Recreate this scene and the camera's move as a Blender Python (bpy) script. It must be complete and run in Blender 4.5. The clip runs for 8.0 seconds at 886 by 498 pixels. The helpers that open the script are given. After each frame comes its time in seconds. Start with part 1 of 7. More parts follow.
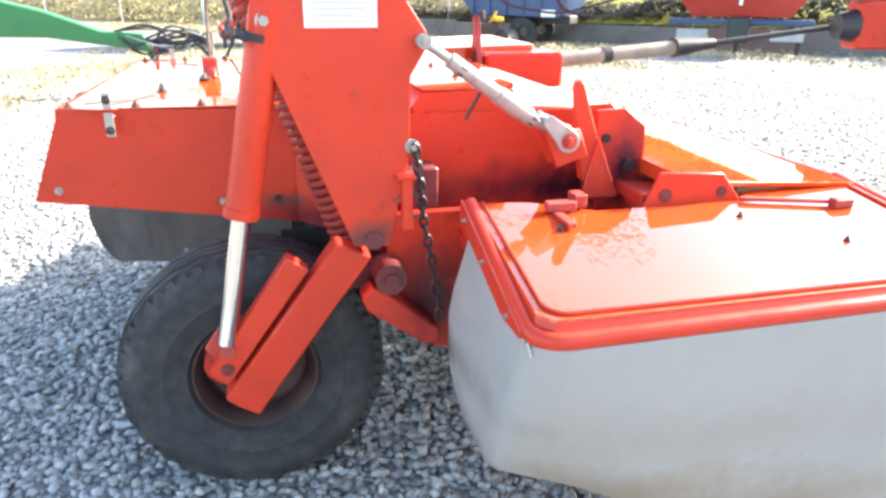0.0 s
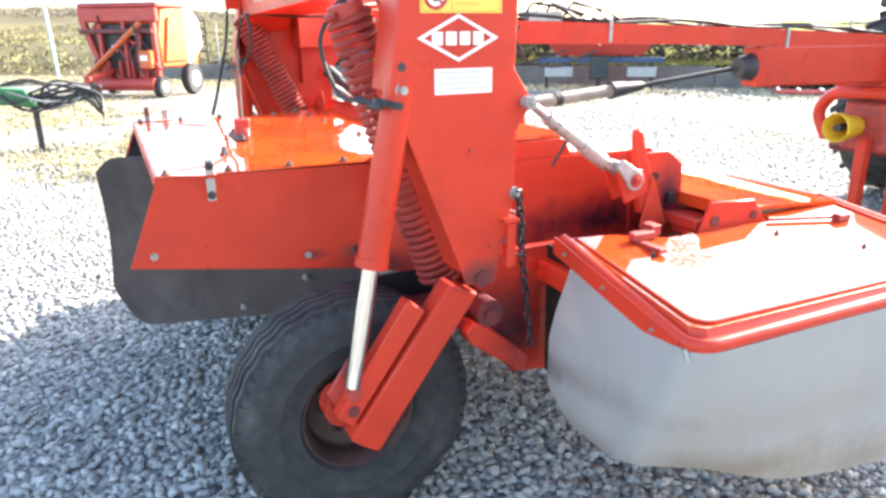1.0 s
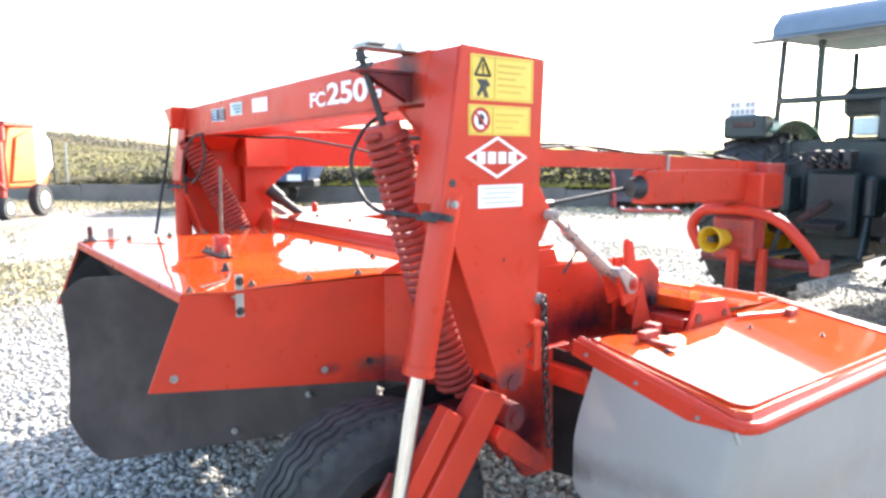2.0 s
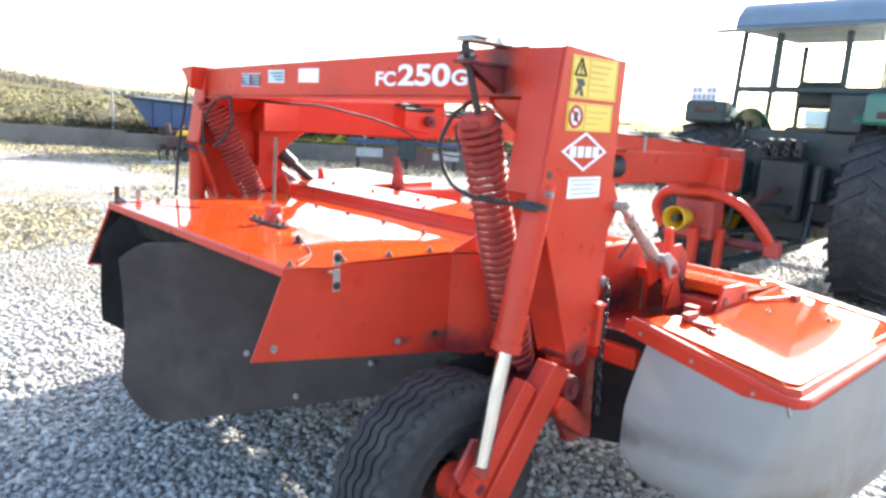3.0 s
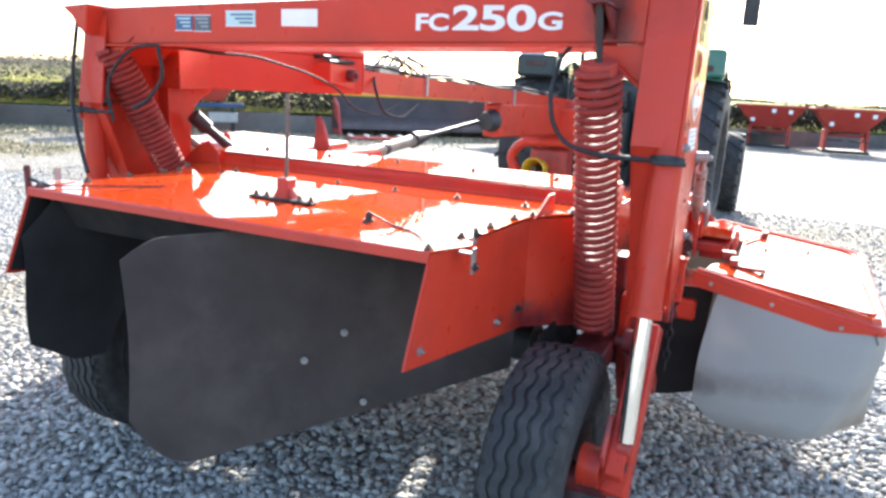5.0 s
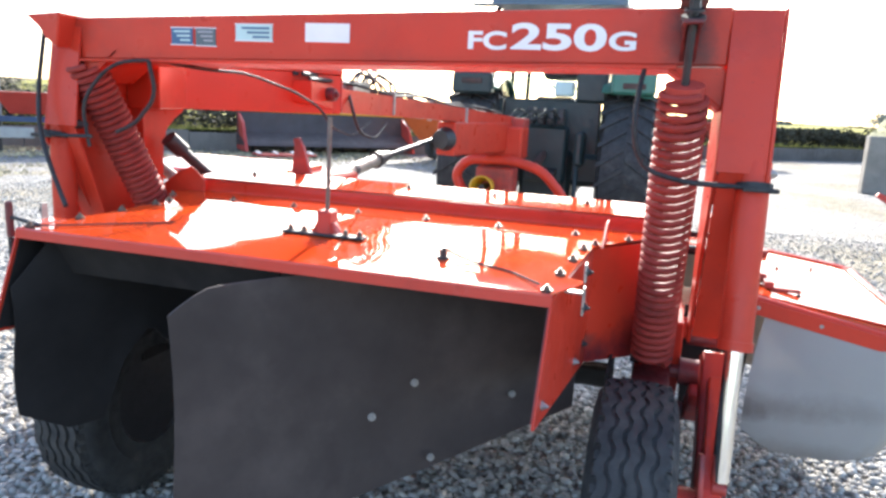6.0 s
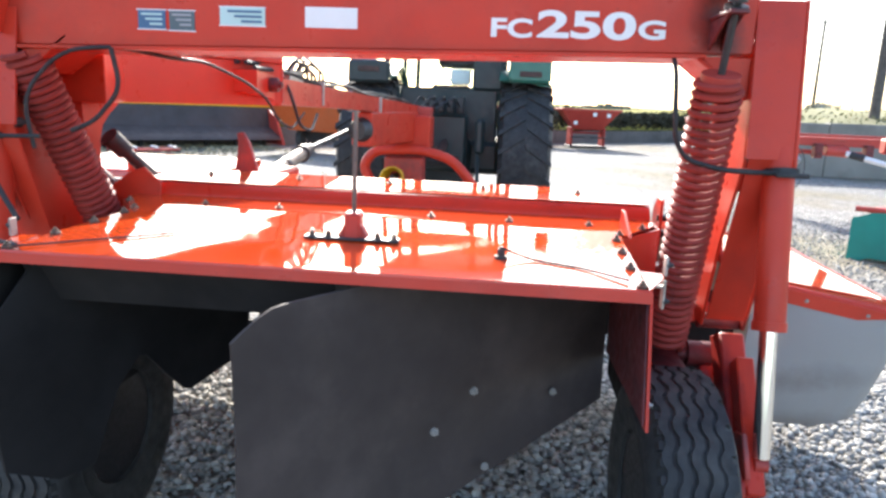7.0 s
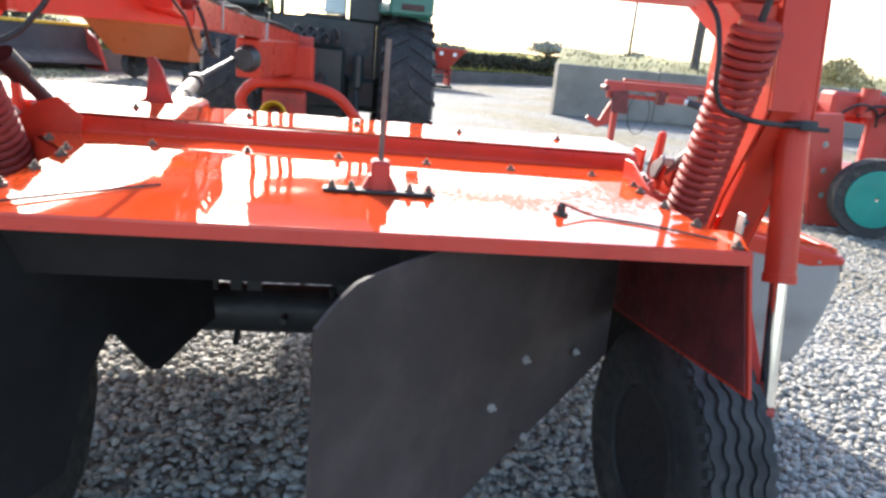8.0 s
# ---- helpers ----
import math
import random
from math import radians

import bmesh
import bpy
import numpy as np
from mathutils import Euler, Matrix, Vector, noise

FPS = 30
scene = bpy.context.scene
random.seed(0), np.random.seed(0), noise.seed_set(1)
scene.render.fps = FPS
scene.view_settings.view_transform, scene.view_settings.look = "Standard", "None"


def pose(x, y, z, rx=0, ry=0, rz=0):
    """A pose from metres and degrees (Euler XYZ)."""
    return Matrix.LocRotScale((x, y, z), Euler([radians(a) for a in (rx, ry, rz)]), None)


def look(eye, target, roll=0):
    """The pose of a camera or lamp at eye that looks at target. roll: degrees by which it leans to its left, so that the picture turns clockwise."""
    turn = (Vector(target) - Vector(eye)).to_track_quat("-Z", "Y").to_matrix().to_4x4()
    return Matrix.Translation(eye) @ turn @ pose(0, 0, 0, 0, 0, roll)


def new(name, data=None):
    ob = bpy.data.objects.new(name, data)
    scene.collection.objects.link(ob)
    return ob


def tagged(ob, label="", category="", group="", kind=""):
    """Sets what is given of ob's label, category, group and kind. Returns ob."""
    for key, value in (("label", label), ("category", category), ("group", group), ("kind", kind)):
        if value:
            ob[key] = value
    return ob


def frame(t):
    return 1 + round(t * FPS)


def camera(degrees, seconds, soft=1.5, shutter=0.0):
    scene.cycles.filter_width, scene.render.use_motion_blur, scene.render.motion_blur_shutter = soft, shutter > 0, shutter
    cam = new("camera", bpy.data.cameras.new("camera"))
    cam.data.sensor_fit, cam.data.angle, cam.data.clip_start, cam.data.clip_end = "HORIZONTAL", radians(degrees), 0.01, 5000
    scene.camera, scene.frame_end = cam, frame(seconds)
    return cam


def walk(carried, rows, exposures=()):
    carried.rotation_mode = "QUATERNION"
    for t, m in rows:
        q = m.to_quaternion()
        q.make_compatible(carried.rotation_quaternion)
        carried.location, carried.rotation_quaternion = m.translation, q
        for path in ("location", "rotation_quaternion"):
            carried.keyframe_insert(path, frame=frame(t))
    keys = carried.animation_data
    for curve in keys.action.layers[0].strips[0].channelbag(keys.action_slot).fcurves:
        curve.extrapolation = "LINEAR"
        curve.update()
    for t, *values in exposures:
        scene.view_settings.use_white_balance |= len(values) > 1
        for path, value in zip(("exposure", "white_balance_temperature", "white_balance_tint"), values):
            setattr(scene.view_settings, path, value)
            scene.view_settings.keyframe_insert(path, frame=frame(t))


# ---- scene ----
cam = camera(65.4, 8.0, soft=2.8)
METRES, EYE, TILT, LEAN, TURN = 4.505, 1.5, 0.0, 0.0, -14.0
ROWS = [
    (0.0, 0.0, 0.0, 0.0, 0.11, -20.55, -0.3),
    (0.5, -0.0641, -0.0046, 0.014, -3.87, -19.9, -2.29),
    (1.0, -0.1496, -0.0311, 0.0168, -11.44, -17.47, 0.61),
    (1.5, -0.2075, -0.0296, 0.0226, -16.1, -12.51, -1.07),
    (3.0, -0.3775, 0.0118, 0.0317, -29.42, -10.92, -3.43),
    (3.5, -0.4082, 0.0595, 0.0252, -30.43, -9.43, -2.92),
    (4.0, -0.437, 0.122, 0.0235, -36.52, -9.39, -3.43),
    (4.5, -0.4919, 0.163, 0.0206, -45.44, -10.98, -1.61),
    (6.0, -0.5504, 0.324, 0.014, -58.72, -11.57, -2.92),
    (6.5, -0.5744, 0.378, 0.0181, -68.56, -12.57, -2.89),
    (7.0, -0.5754, 0.4336, 0.011, -70.49, -11.98, -2.34),
    (7.5, -0.5601, 0.4896, 0.0085, -74.38, -15.45, -4.52),
    (8.0, -0.5545, 0.555, 0.0025, -83.91, -16.21, -5.28),
]
PATH = [(t, pose(0, 0, EYE, TILT, LEAN, TURN) @ pose(METRES * x, METRES * y, METRES * z, 90 + pitch, roll, yaw)) for t, x, y, z, yaw, pitch, roll in ROWS] + [
    (1.7, look((-1.040, 0.157, 1.551), (0.088, 1.786, 1.278), -0.5)),
    (2.8, look((-1.537, 0.401, 1.641), (-0.223, 1.870, 1.305), 2.3)),
    (4.7, look((-2.042, 1.339, 1.577), (-0.312, 2.253, 1.164), 2.2)),
    (5.8, look((-2.034, 1.903, 1.557), (-0.196, 2.550, 1.108), 3.2)),
]
walk(cam, sorted(PATH, key=lambda row: row[0]), [(0.0, 2.60, 6550, 10), (1.5, 2.47, 6400, 10), (3.5, 2.18, 6250, 10), (4.5, 2.07, 6120, 10), (6.5, 1.86, 6150, 11), (8.0, 1.70, 6220, 10)])

# ---- world, sun, exposure ----
SUN_AZ, SUN_EL = 12.5, 27.0
world = bpy.data.worlds.new("world")
scene.world = world
world.use_nodes = True
wn = world.node_tree.nodes
wl = world.node_tree.links
wn.clear()
sky = wn.new("ShaderNodeTexSky")
sky.sky_type = 'NISHITA'
sky.sun_disc = False
sky.sun_elevation = radians(SUN_EL)
sky.sun_rotation = radians(90 - SUN_AZ)
sky.dust_density = 2.0
bgn = wn.new("ShaderNodeBackground")
bgn.inputs["Strength"].default_value = 0.15
wout = wn.new("ShaderNodeOutputWorld")
wl.new(sky.outputs[0], bgn.inputs[0])
wl.new(bgn.outputs[0], wout.inputs[0])
sun_data = bpy.data.lights.new("sun", 'SUN')
sun_data.energy = 4.0
sun_data.angle = radians(0.6)
sun_data.color = (1.0, 0.93, 0.82)
sun = new("sun", sun_data)
_d = Vector((math.cos(radians(SUN_EL)) * math.cos(radians(SUN_AZ)), math.cos(radians(SUN_EL)) * math.sin(radians(SUN_AZ)), math.sin(radians(SUN_EL))))
sun.matrix_world = look(_d * 30, (0, 0, 0))


# ---- materials ----
def mat(name, col, rough=0.5, metal=0.0, var=0.15, scale=6.0, bump=0.0, bscale=60.0, dirt=None, dirt_amt=0.0, dirt_scale=3.0, coat=0.0, spec=0.5, isl=0.0, stains_and_shade=(), chips=0.0):
    m = bpy.data.materials.new(name)
    m.use_nodes = True
    nt = m.node_tree
    nd, lk = nt.nodes, nt.links
    bsdf = nd["Principled BSDF"]
    tc = nd.new("ShaderNodeTexCoord")
    n1 = nd.new("ShaderNodeTexNoise")
    n1.inputs["Scale"].default_value = scale
    n1.inputs["Detail"].default_value = 6.0
    lk.new(tc.outputs["Object"], n1.inputs["Vector"])
    rmp = nd.new("ShaderNodeMapRange")
    rmp.inputs[1].default_value = 0.3
    rmp.inputs[2].default_value = 0.7
    rmp.inputs[3].default_value = 1.0 - var
    rmp.inputs[4].default_value = 1.0 + var
    lk.new(n1.outputs[0], rmp.inputs[0])
    mul = nd.new("ShaderNodeVectorMath")
    mul.operation = 'SCALE'
    mul.inputs[0].default_value = col[:3]
    lk.new(rmp.outputs[0], mul.inputs["Scale"])
    out = mul.outputs[0]
    if isl > 0:
        geo = nd.new("ShaderNodeNewGeometry")
        mr = nd.new("ShaderNodeMapRange")
        mr.inputs[3].default_value = 1.0 - isl
        mr.inputs[4].default_value = 1.0 + isl
        lk.new(geo.outputs["Random Per Island"], mr.inputs[0])
        m2 = nd.new("ShaderNodeVectorMath")
        m2.operation = 'SCALE'
        lk.new(out, m2.inputs[0])
        lk.new(mr.outputs[0], m2.inputs["Scale"])
        out = m2.outputs[0]
    if dirt is not None:
        n2 = nd.new("ShaderNodeTexNoise")
        n2.inputs["Scale"].default_value = dirt_scale
        n2.inputs["Detail"].default_value = 9.0
        n2.inputs["Roughness"].default_value = 0.68
        lk.new(tc.outputs["Object"], n2.inputs["Vector"])
        r2 = nd.new("ShaderNodeMapRange")
        r2.inputs[1].default_value = 0.5
        r2.inputs[2].default_value = 0.72
        r2.inputs[3].default_value = 0.0
        r2.inputs[4].default_value = dirt_amt
        lk.new(n2.outputs[0], r2.inputs[0])
        mx = nd.new("ShaderNodeMix")
        mx.data_type = 'RGBA'
        lk.new(r2.outputs[0], mx.inputs[0])
        lk.new(out, mx.inputs[6])
        mx.inputs[7].default_value = (*dirt, 1)
        out = mx.outputs[2]
    for (cx, cy, cz), (rx, ry, rz), colour, amount in stains_and_shade:
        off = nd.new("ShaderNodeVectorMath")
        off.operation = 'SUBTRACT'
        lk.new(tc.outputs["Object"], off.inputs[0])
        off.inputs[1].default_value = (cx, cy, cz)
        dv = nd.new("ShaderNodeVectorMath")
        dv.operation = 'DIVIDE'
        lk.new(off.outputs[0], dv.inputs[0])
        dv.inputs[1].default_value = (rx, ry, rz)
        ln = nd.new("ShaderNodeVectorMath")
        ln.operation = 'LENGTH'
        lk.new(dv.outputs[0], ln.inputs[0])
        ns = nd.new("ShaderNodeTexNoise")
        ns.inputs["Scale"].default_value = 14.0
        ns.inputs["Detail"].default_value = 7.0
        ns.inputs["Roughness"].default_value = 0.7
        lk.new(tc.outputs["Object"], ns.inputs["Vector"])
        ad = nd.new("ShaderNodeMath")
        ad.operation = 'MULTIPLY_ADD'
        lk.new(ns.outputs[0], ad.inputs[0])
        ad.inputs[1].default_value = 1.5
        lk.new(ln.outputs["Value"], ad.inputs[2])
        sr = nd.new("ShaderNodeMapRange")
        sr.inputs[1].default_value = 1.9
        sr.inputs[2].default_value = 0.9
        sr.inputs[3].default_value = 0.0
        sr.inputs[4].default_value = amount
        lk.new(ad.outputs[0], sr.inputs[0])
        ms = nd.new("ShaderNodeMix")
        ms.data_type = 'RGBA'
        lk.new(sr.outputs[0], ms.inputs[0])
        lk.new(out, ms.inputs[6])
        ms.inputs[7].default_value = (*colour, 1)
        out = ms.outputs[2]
    if chips > 0:
        nc_ = nd.new("ShaderNodeTexNoise")
        nc_.inputs["Scale"].default_value = 75.0
        nc_.inputs["Detail"].default_value = 3.0
        lk.new(tc.outputs["Object"], nc_.inputs["Vector"])
        rc = nd.new("ShaderNodeMapRange")
        rc.inputs[1].default_value = 0.69
        rc.inputs[2].default_value = 0.76
        rc.inputs[3].default_value = 0.0
        rc.inputs[4].default_value = chips
        lk.new(nc_.outputs[0], rc.inputs[0])
        mc = nd.new("ShaderNodeMix")
        mc.data_type = 'RGBA'
        lk.new(rc.outputs[0], mc.inputs[0])
        lk.new(out, mc.inputs[6])
        mc.inputs[7].default_value = (0.075, 0.028, 0.024, 1)
        out = mc.outputs[2]
    lk.new(out, bsdf.inputs["Base Color"])
    n3 = nd.new("ShaderNodeTexNoise")
    n3.inputs["Scale"].default_value = scale * 3.1
    n3.inputs["Detail"].default_value = 5.0
    lk.new(tc.outputs["Object"], n3.inputs["Vector"])
    r3 = nd.new("ShaderNodeMapRange")
    r3.inputs[1].default_value = 0.3
    r3.inputs[2].default_value = 0.75
    r3.inputs[3].default_value = max(0.02, rough * 0.75)
    r3.inputs[4].default_value = min(1.0, rough * 1.35)
    lk.new(n3.outputs[0], r3.inputs[0])
    lk.new(r3.outputs[0], bsdf.inputs["Roughness"])
    bsdf.inputs["Metallic"].default_value = metal
    bsdf.inputs["Specular IOR Level"].default_value = spec
    bsdf.inputs["Coat Weight"].default_value = coat
    if coat > 0:
        # dull, speckled patches in the gloss
        np_ = nd.new("ShaderNodeTexNoise")
        np_.inputs["Scale"].default_value = 1.7
        np_.inputs["Detail"].default_value = 3.0
        lk.new(tc.outputs["Object"], np_.inputs["Vector"])
        ns_ = nd.new("ShaderNodeTexNoise")
        ns_.inputs["Scale"].default_value = 70.0
        ns_.inputs["Detail"].default_value = 3.0
        lk.new(tc.outputs["Object"], ns_.inputs["Vector"])
        ad_ = nd.new("ShaderNodeMath")
        ad_.operation = 'MULTIPLY_ADD'
        lk.new(ns_.outputs[0], ad_.inputs[0])
        ad_.inputs[1].default_value = 0.45
        lk.new(np_.outputs[0], ad_.inputs[2])
        rp_ = nd.new("ShaderNodeMapRange")
        rp_.inputs[1].default_value = 0.80
        rp_.inputs[2].default_value = 0.86
        rp_.inputs[3].default_value = coat
        rp_.inputs[4].default_value = coat * 0.25
        lk.new(ad_.outputs[0], rp_.inputs[0])
        lk.new(rp_.outputs[0], bsdf.inputs["Coat Weight"])
    bsdf.inputs["Coat Roughness"].default_value = 0.035
    bsdf.inputs["Coat IOR"].default_value = 1.8
    if bump > 0:
        n4 = nd.new("ShaderNodeTexNoise")
        n4.inputs["Scale"].default_value = bscale
        n4.inputs["Detail"].default_value = 4.0
        lk.new(tc.outputs["Object"], n4.inputs["Vector"])
        bp = nd.new("ShaderNodeBump")
        bp.inputs["Strength"].default_value = bump
        bp.inputs["Distance"].default_value = 0.01
        lk.new(n4.outputs[0], bp.inputs["Height"])
        lk.new(bp.outputs[0], bsdf.inputs["Normal"])
    return m


RED = mat("red_paint", (0.56, 0.042, 0.019), 0.34, chips=0.35, spec=0.28, var=0.07, scale=4, bump=0.025, bscale=9, dirt=(0.30, 0.033, 0.022), dirt_amt=0.45, dirt_scale=3.5)
RED_GLOSS = mat("red_hood_paint", (0.54, 0.060, 0.012), 0.5, spec=0.0, var=0.06, scale=3, bump=0.012, bscale=2.2, dirt=(0.34, 0.07, 0.04), dirt_amt=0.3, dirt_scale=4, coat=1.0)
# soot colour; also paints the shade on the wheel arm's inner faces
SOOT_SHADE = (0.04, 0.010, 0.020)
RED_STAIN_SHADE = mat("greasy_shaded_red_paint", (0.56, 0.042, 0.019), 0.34, chips=0.35, spec=0.28, var=0.07, scale=4, bump=0.025, bscale=9, dirt=(0.30, 0.033, 0.022), dirt_amt=0.45, dirt_scale=3.5, stains_and_shade=(
    ((0.66, -0.945, 0.92), (0.42, 0.30, 0.10), SOOT_SHADE, 0.98), ((0.79, -1.16, 1.05), (0.10, 0.3, 0.14), SOOT_SHADE, 0.92), ((0.24, -1.06, 0.62), (0.18, 0.25, 0.22), SOOT_SHADE, 0.9),
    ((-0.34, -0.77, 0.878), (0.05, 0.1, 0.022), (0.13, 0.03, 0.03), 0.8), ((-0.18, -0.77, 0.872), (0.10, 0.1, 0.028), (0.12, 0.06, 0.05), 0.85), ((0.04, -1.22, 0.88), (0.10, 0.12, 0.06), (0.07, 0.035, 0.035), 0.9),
    ((-0.08, -0.77, 0.815), (0.22, 0.2, 0.07), SOOT_SHADE, 0.8), ((0.12, -0.90, 0.84), (0.16, 0.15, 0.10), SOOT_SHADE, 0.8), ((-0.15, -1.12, 0.60), (0.35, 0.045, 0.35), SOOT_SHADE, 0.9), ((0.18, -1.21, 1.06), (0.035, 0.1, 0.09), (0.10, 0.035, 0.03), 0.7)))
RED_BEAM = mat("oil_marked_red_paint", (0.56, 0.042, 0.019), 0.34, chips=0.35, spec=0.28, var=0.07, scale=4, bump=0.025, bscale=9, dirt=(0.30, 0.033, 0.022), dirt_amt=0.45, dirt_scale=3.5, stains_and_shade=(
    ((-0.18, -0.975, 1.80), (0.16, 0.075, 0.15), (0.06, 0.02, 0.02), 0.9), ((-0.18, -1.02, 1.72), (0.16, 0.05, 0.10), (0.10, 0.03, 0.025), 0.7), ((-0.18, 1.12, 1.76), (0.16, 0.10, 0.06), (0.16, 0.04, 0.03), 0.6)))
SPRING = mat("worn_spring_paint", (0.30, 0.040, 0.030), 0.62, spec=0.25, var=0.18, scale=9, bump=0.05, bscale=40, dirt=(0.06, 0.022, 0.02), dirt_amt=0.8, dirt_scale=7, chips=0.6)
RED_DULL = mat("worn_red_paint", (0.42, 0.045, 0.03), 0.5, var=0.15, scale=6, bump=0.05, bscale=30, dirt=(0.05, 0.03, 0.03), dirt_amt=0.75, dirt_scale=5)
RED_FAR = mat("faded_red_paint", (0.46, 0.05, 0.035), 0.45, var=0.15, scale=2, dirt=(0.2, 0.05, 0.03), dirt_amt=0.5, dirt_scale=2)
ORANGE = mat("orange_red_paint", (0.62, 0.12, 0.03), 0.35, var=0.1, scale=2, dirt=(0.3, 0.1, 0.04), dirt_amt=0.5, dirt_scale=2)
RUBBER = mat("tyre_rubber", (0.030, 0.029, 0.029), 0.75, var=0.2, scale=9, bump=0.2, bscale=120, dirt=(0.10, 0.093, 0.083), dirt_amt=0.55, dirt_scale=6)
CANVAS = mat("black_rubber_sheet", (0.060, 0.044, 0.039), 0.7, var=0.15, scale=4, bump=0.03, bscale=40, dirt=(0.11, 0.083, 0.072), dirt_amt=0.7, dirt_scale=2.0, spec=0.3)
# darker copy of the rubber sheet, with the deep shade in its colour
RUBBER_SHADE = mat("shaded_black_rubber", (0.022, 0.019, 0.018), 0.75, var=0.2, scale=4, bump=0.03, bscale=40, dirt=(0.03, 0.026, 0.023), dirt_amt=0.6, dirt_scale=2.5, spec=0.15)
# grease-caked red; its darkness also stands in for shade on frame and inner panel
RED_GREASE_SHADE = mat("grease_and_shade_red", (0.15, 0.024, 0.024), 0.5, var=0.3, scale=14, dirt=(0.03, 0.018, 0.02), dirt_amt=0.9, dirt_scale=12)
TROUGH = mat("grimy_trough_steel", (0.060, 0.045, 0.042), 0.6, var=0.2, scale=1.5, dirt=(0.10, 0.06, 0.05), dirt_amt=0.5, dirt_scale=1.2)
TARP = mat("grey_tarpaulin", (0.39, 0.37, 0.345), 0.6, var=0.08, scale=3, bump=0.3, bscale=4, dirt=(0.30, 0.26, 0.20), dirt_amt=0.4, dirt_scale=3, stains_and_shade=(
    ((0.26, -1.31, 0.585), (0.12, 0.10, 0.045), (0.085, 0.065, 0.06), 0.85), ((0.25, -1.44, 0.61), (0.12, 0.20, 0.05), (0.17, 0.14, 0.12), 0.5), ((0.25, -1.66, 0.645), (0.14, 0.20, 0.05), (0.20, 0.17, 0.145), 0.4),
    ((0.45, -1.88, 0.49), (0.45, 0.2, 0.07), (0.24, 0.17, 0.10), 0.7), ((0.9, -1.88, 0.42), (0.5, 0.2, 0.06), (0.26, 0.19, 0.12), 0.6), ((0.22, -1.55, 0.45), (0.2, 0.35, 0.05), (0.20, 0.165, 0.13), 0.55), ((0.7, -1.88, 0.62), (0.5, 0.2, 0.09), (0.27, 0.22, 0.17), 0.3)))
tn, tk = TARP.node_tree.nodes, TARP.node_tree.links
thin = tn.new("ShaderNodeBsdfTranslucent")
thin.inputs["Color"].default_value = (0.42, 0.38, 0.33, 1)
blend = tn.new("ShaderNodeMixShader")
blend.inputs[0].default_value = 0.22
tk.new(tn["Principled BSDF"].outputs[0], blend.inputs[1])
tk.new(thin.outputs[0], blend.inputs[2])
tk.new(blend.outputs[0], tn["Material Output"].inputs["Surface"])
STEEL = mat("zinc_steel", (0.38, 0.375, 0.36), 0.38, metal=0.7, var=0.15, scale=20)
BOLT = mat("weathered_bolts", (0.11, 0.085, 0.07), 0.45, metal=0.5, var=0.3, scale=60)
ROD = mat("dulled_steel", (0.15, 0.125, 0.105), 0.5, metal=0.4, var=0.2, scale=20)
ZINC = mat("dull_zinc_plate", (0.36, 0.33, 0.30), 0.5, metal=0.25, var=0.25, scale=14, dirt=(0.16, 0.11, 0.08), dirt_amt=0.6, dirt_scale=18)
CHROME = mat("chrome_rod", (0.75, 0.76, 0.76), 0.12, metal=1.0, var=0.05, scale=8)
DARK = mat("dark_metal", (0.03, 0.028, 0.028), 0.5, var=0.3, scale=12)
# grease on chain and pins; on the wheel backs it paints shade
GREASE_SHADE = mat("black_grease_and_shade", (0.014, 0.012, 0.014), 0.4, var=0.4, scale=20)
HOSE = mat("black_hose", (0.018, 0.018, 0.019), 0.62, var=0.2, scale=20)
# rust and dirt, darkened further to carry the shade of the rim's recess
RUST = mat("rusty_rim", (0.065, 0.030, 0.024), 0.6, var=0.25, scale=8, dirt=(0.022, 0.016, 0.014), dirt_amt=0.95, dirt_scale=5)
YELLOW = mat("yellow_plastic", (0.72, 0.42, 0.02), 0.4, var=0.1, scale=8)
DECAL_Y = mat("yellow_decal", (0.80, 0.56, 0.09), 0.45, var=0.04, scale=8)
SLATE = mat("slate_print", (0.10, 0.13, 0.14), 0.55, var=0.1)
WHITE = mat("white_decal", (0.80, 0.80, 0.78), 0.45, var=0.05, scale=8)
GREYBAR = mat("grey_print", (0.35, 0.35, 0.36), 0.6, var=0.05)
BLACKP = mat("black_print", (0.03, 0.03, 0.03), 0.5, var=0.05)
REDP = mat("red_print", (0.5, 0.03, 0.03), 0.5, var=0.05)
BLUEP = mat("blue_print", (0.06, 0.13, 0.24), 0.5, var=0.1)
TEALP = mat("pale_teal_print", (0.50, 0.68, 0.65), 0.5, var=0.1)
GREEN = mat("green_paint", (0.03, 0.17, 0.05), 0.4, var=0.12, scale=3, dirt=(0.05, 0.1, 0.04), dirt_amt=0.4)
TEAL = mat("teal_tarpaulin", (0.01, 0.24, 0.19), 0.5, var=0.12, scale=3, bump=0.1, bscale=6)
BLUE = mat("blue_paint", (0.03, 0.065, 0.15), 0.45, var=0.15, scale=2, dirt=(0.06, 0.07, 0.1), dirt_amt=0.5)
TRAC = mat("dark_tractor_paint", (0.02, 0.032, 0.032), 0.45, var=0.2, scale=5)
TRACG = mat("tractor_green_paint", (0.04, 0.15, 0.11), 0.4, var=0.12, scale=4)
TRACROOF = mat("tractor_roof_paint", (0.15, 0.20, 0.25), 0.4, var=0.1, scale=4)
TAN = mat("shaft_guard_plastic", (0.30, 0.25, 0.185), 0.55, var=0.2, scale=10, dirt=(0.12, 0.09, 0.07), dirt_amt=0.6, dirt_scale=6)
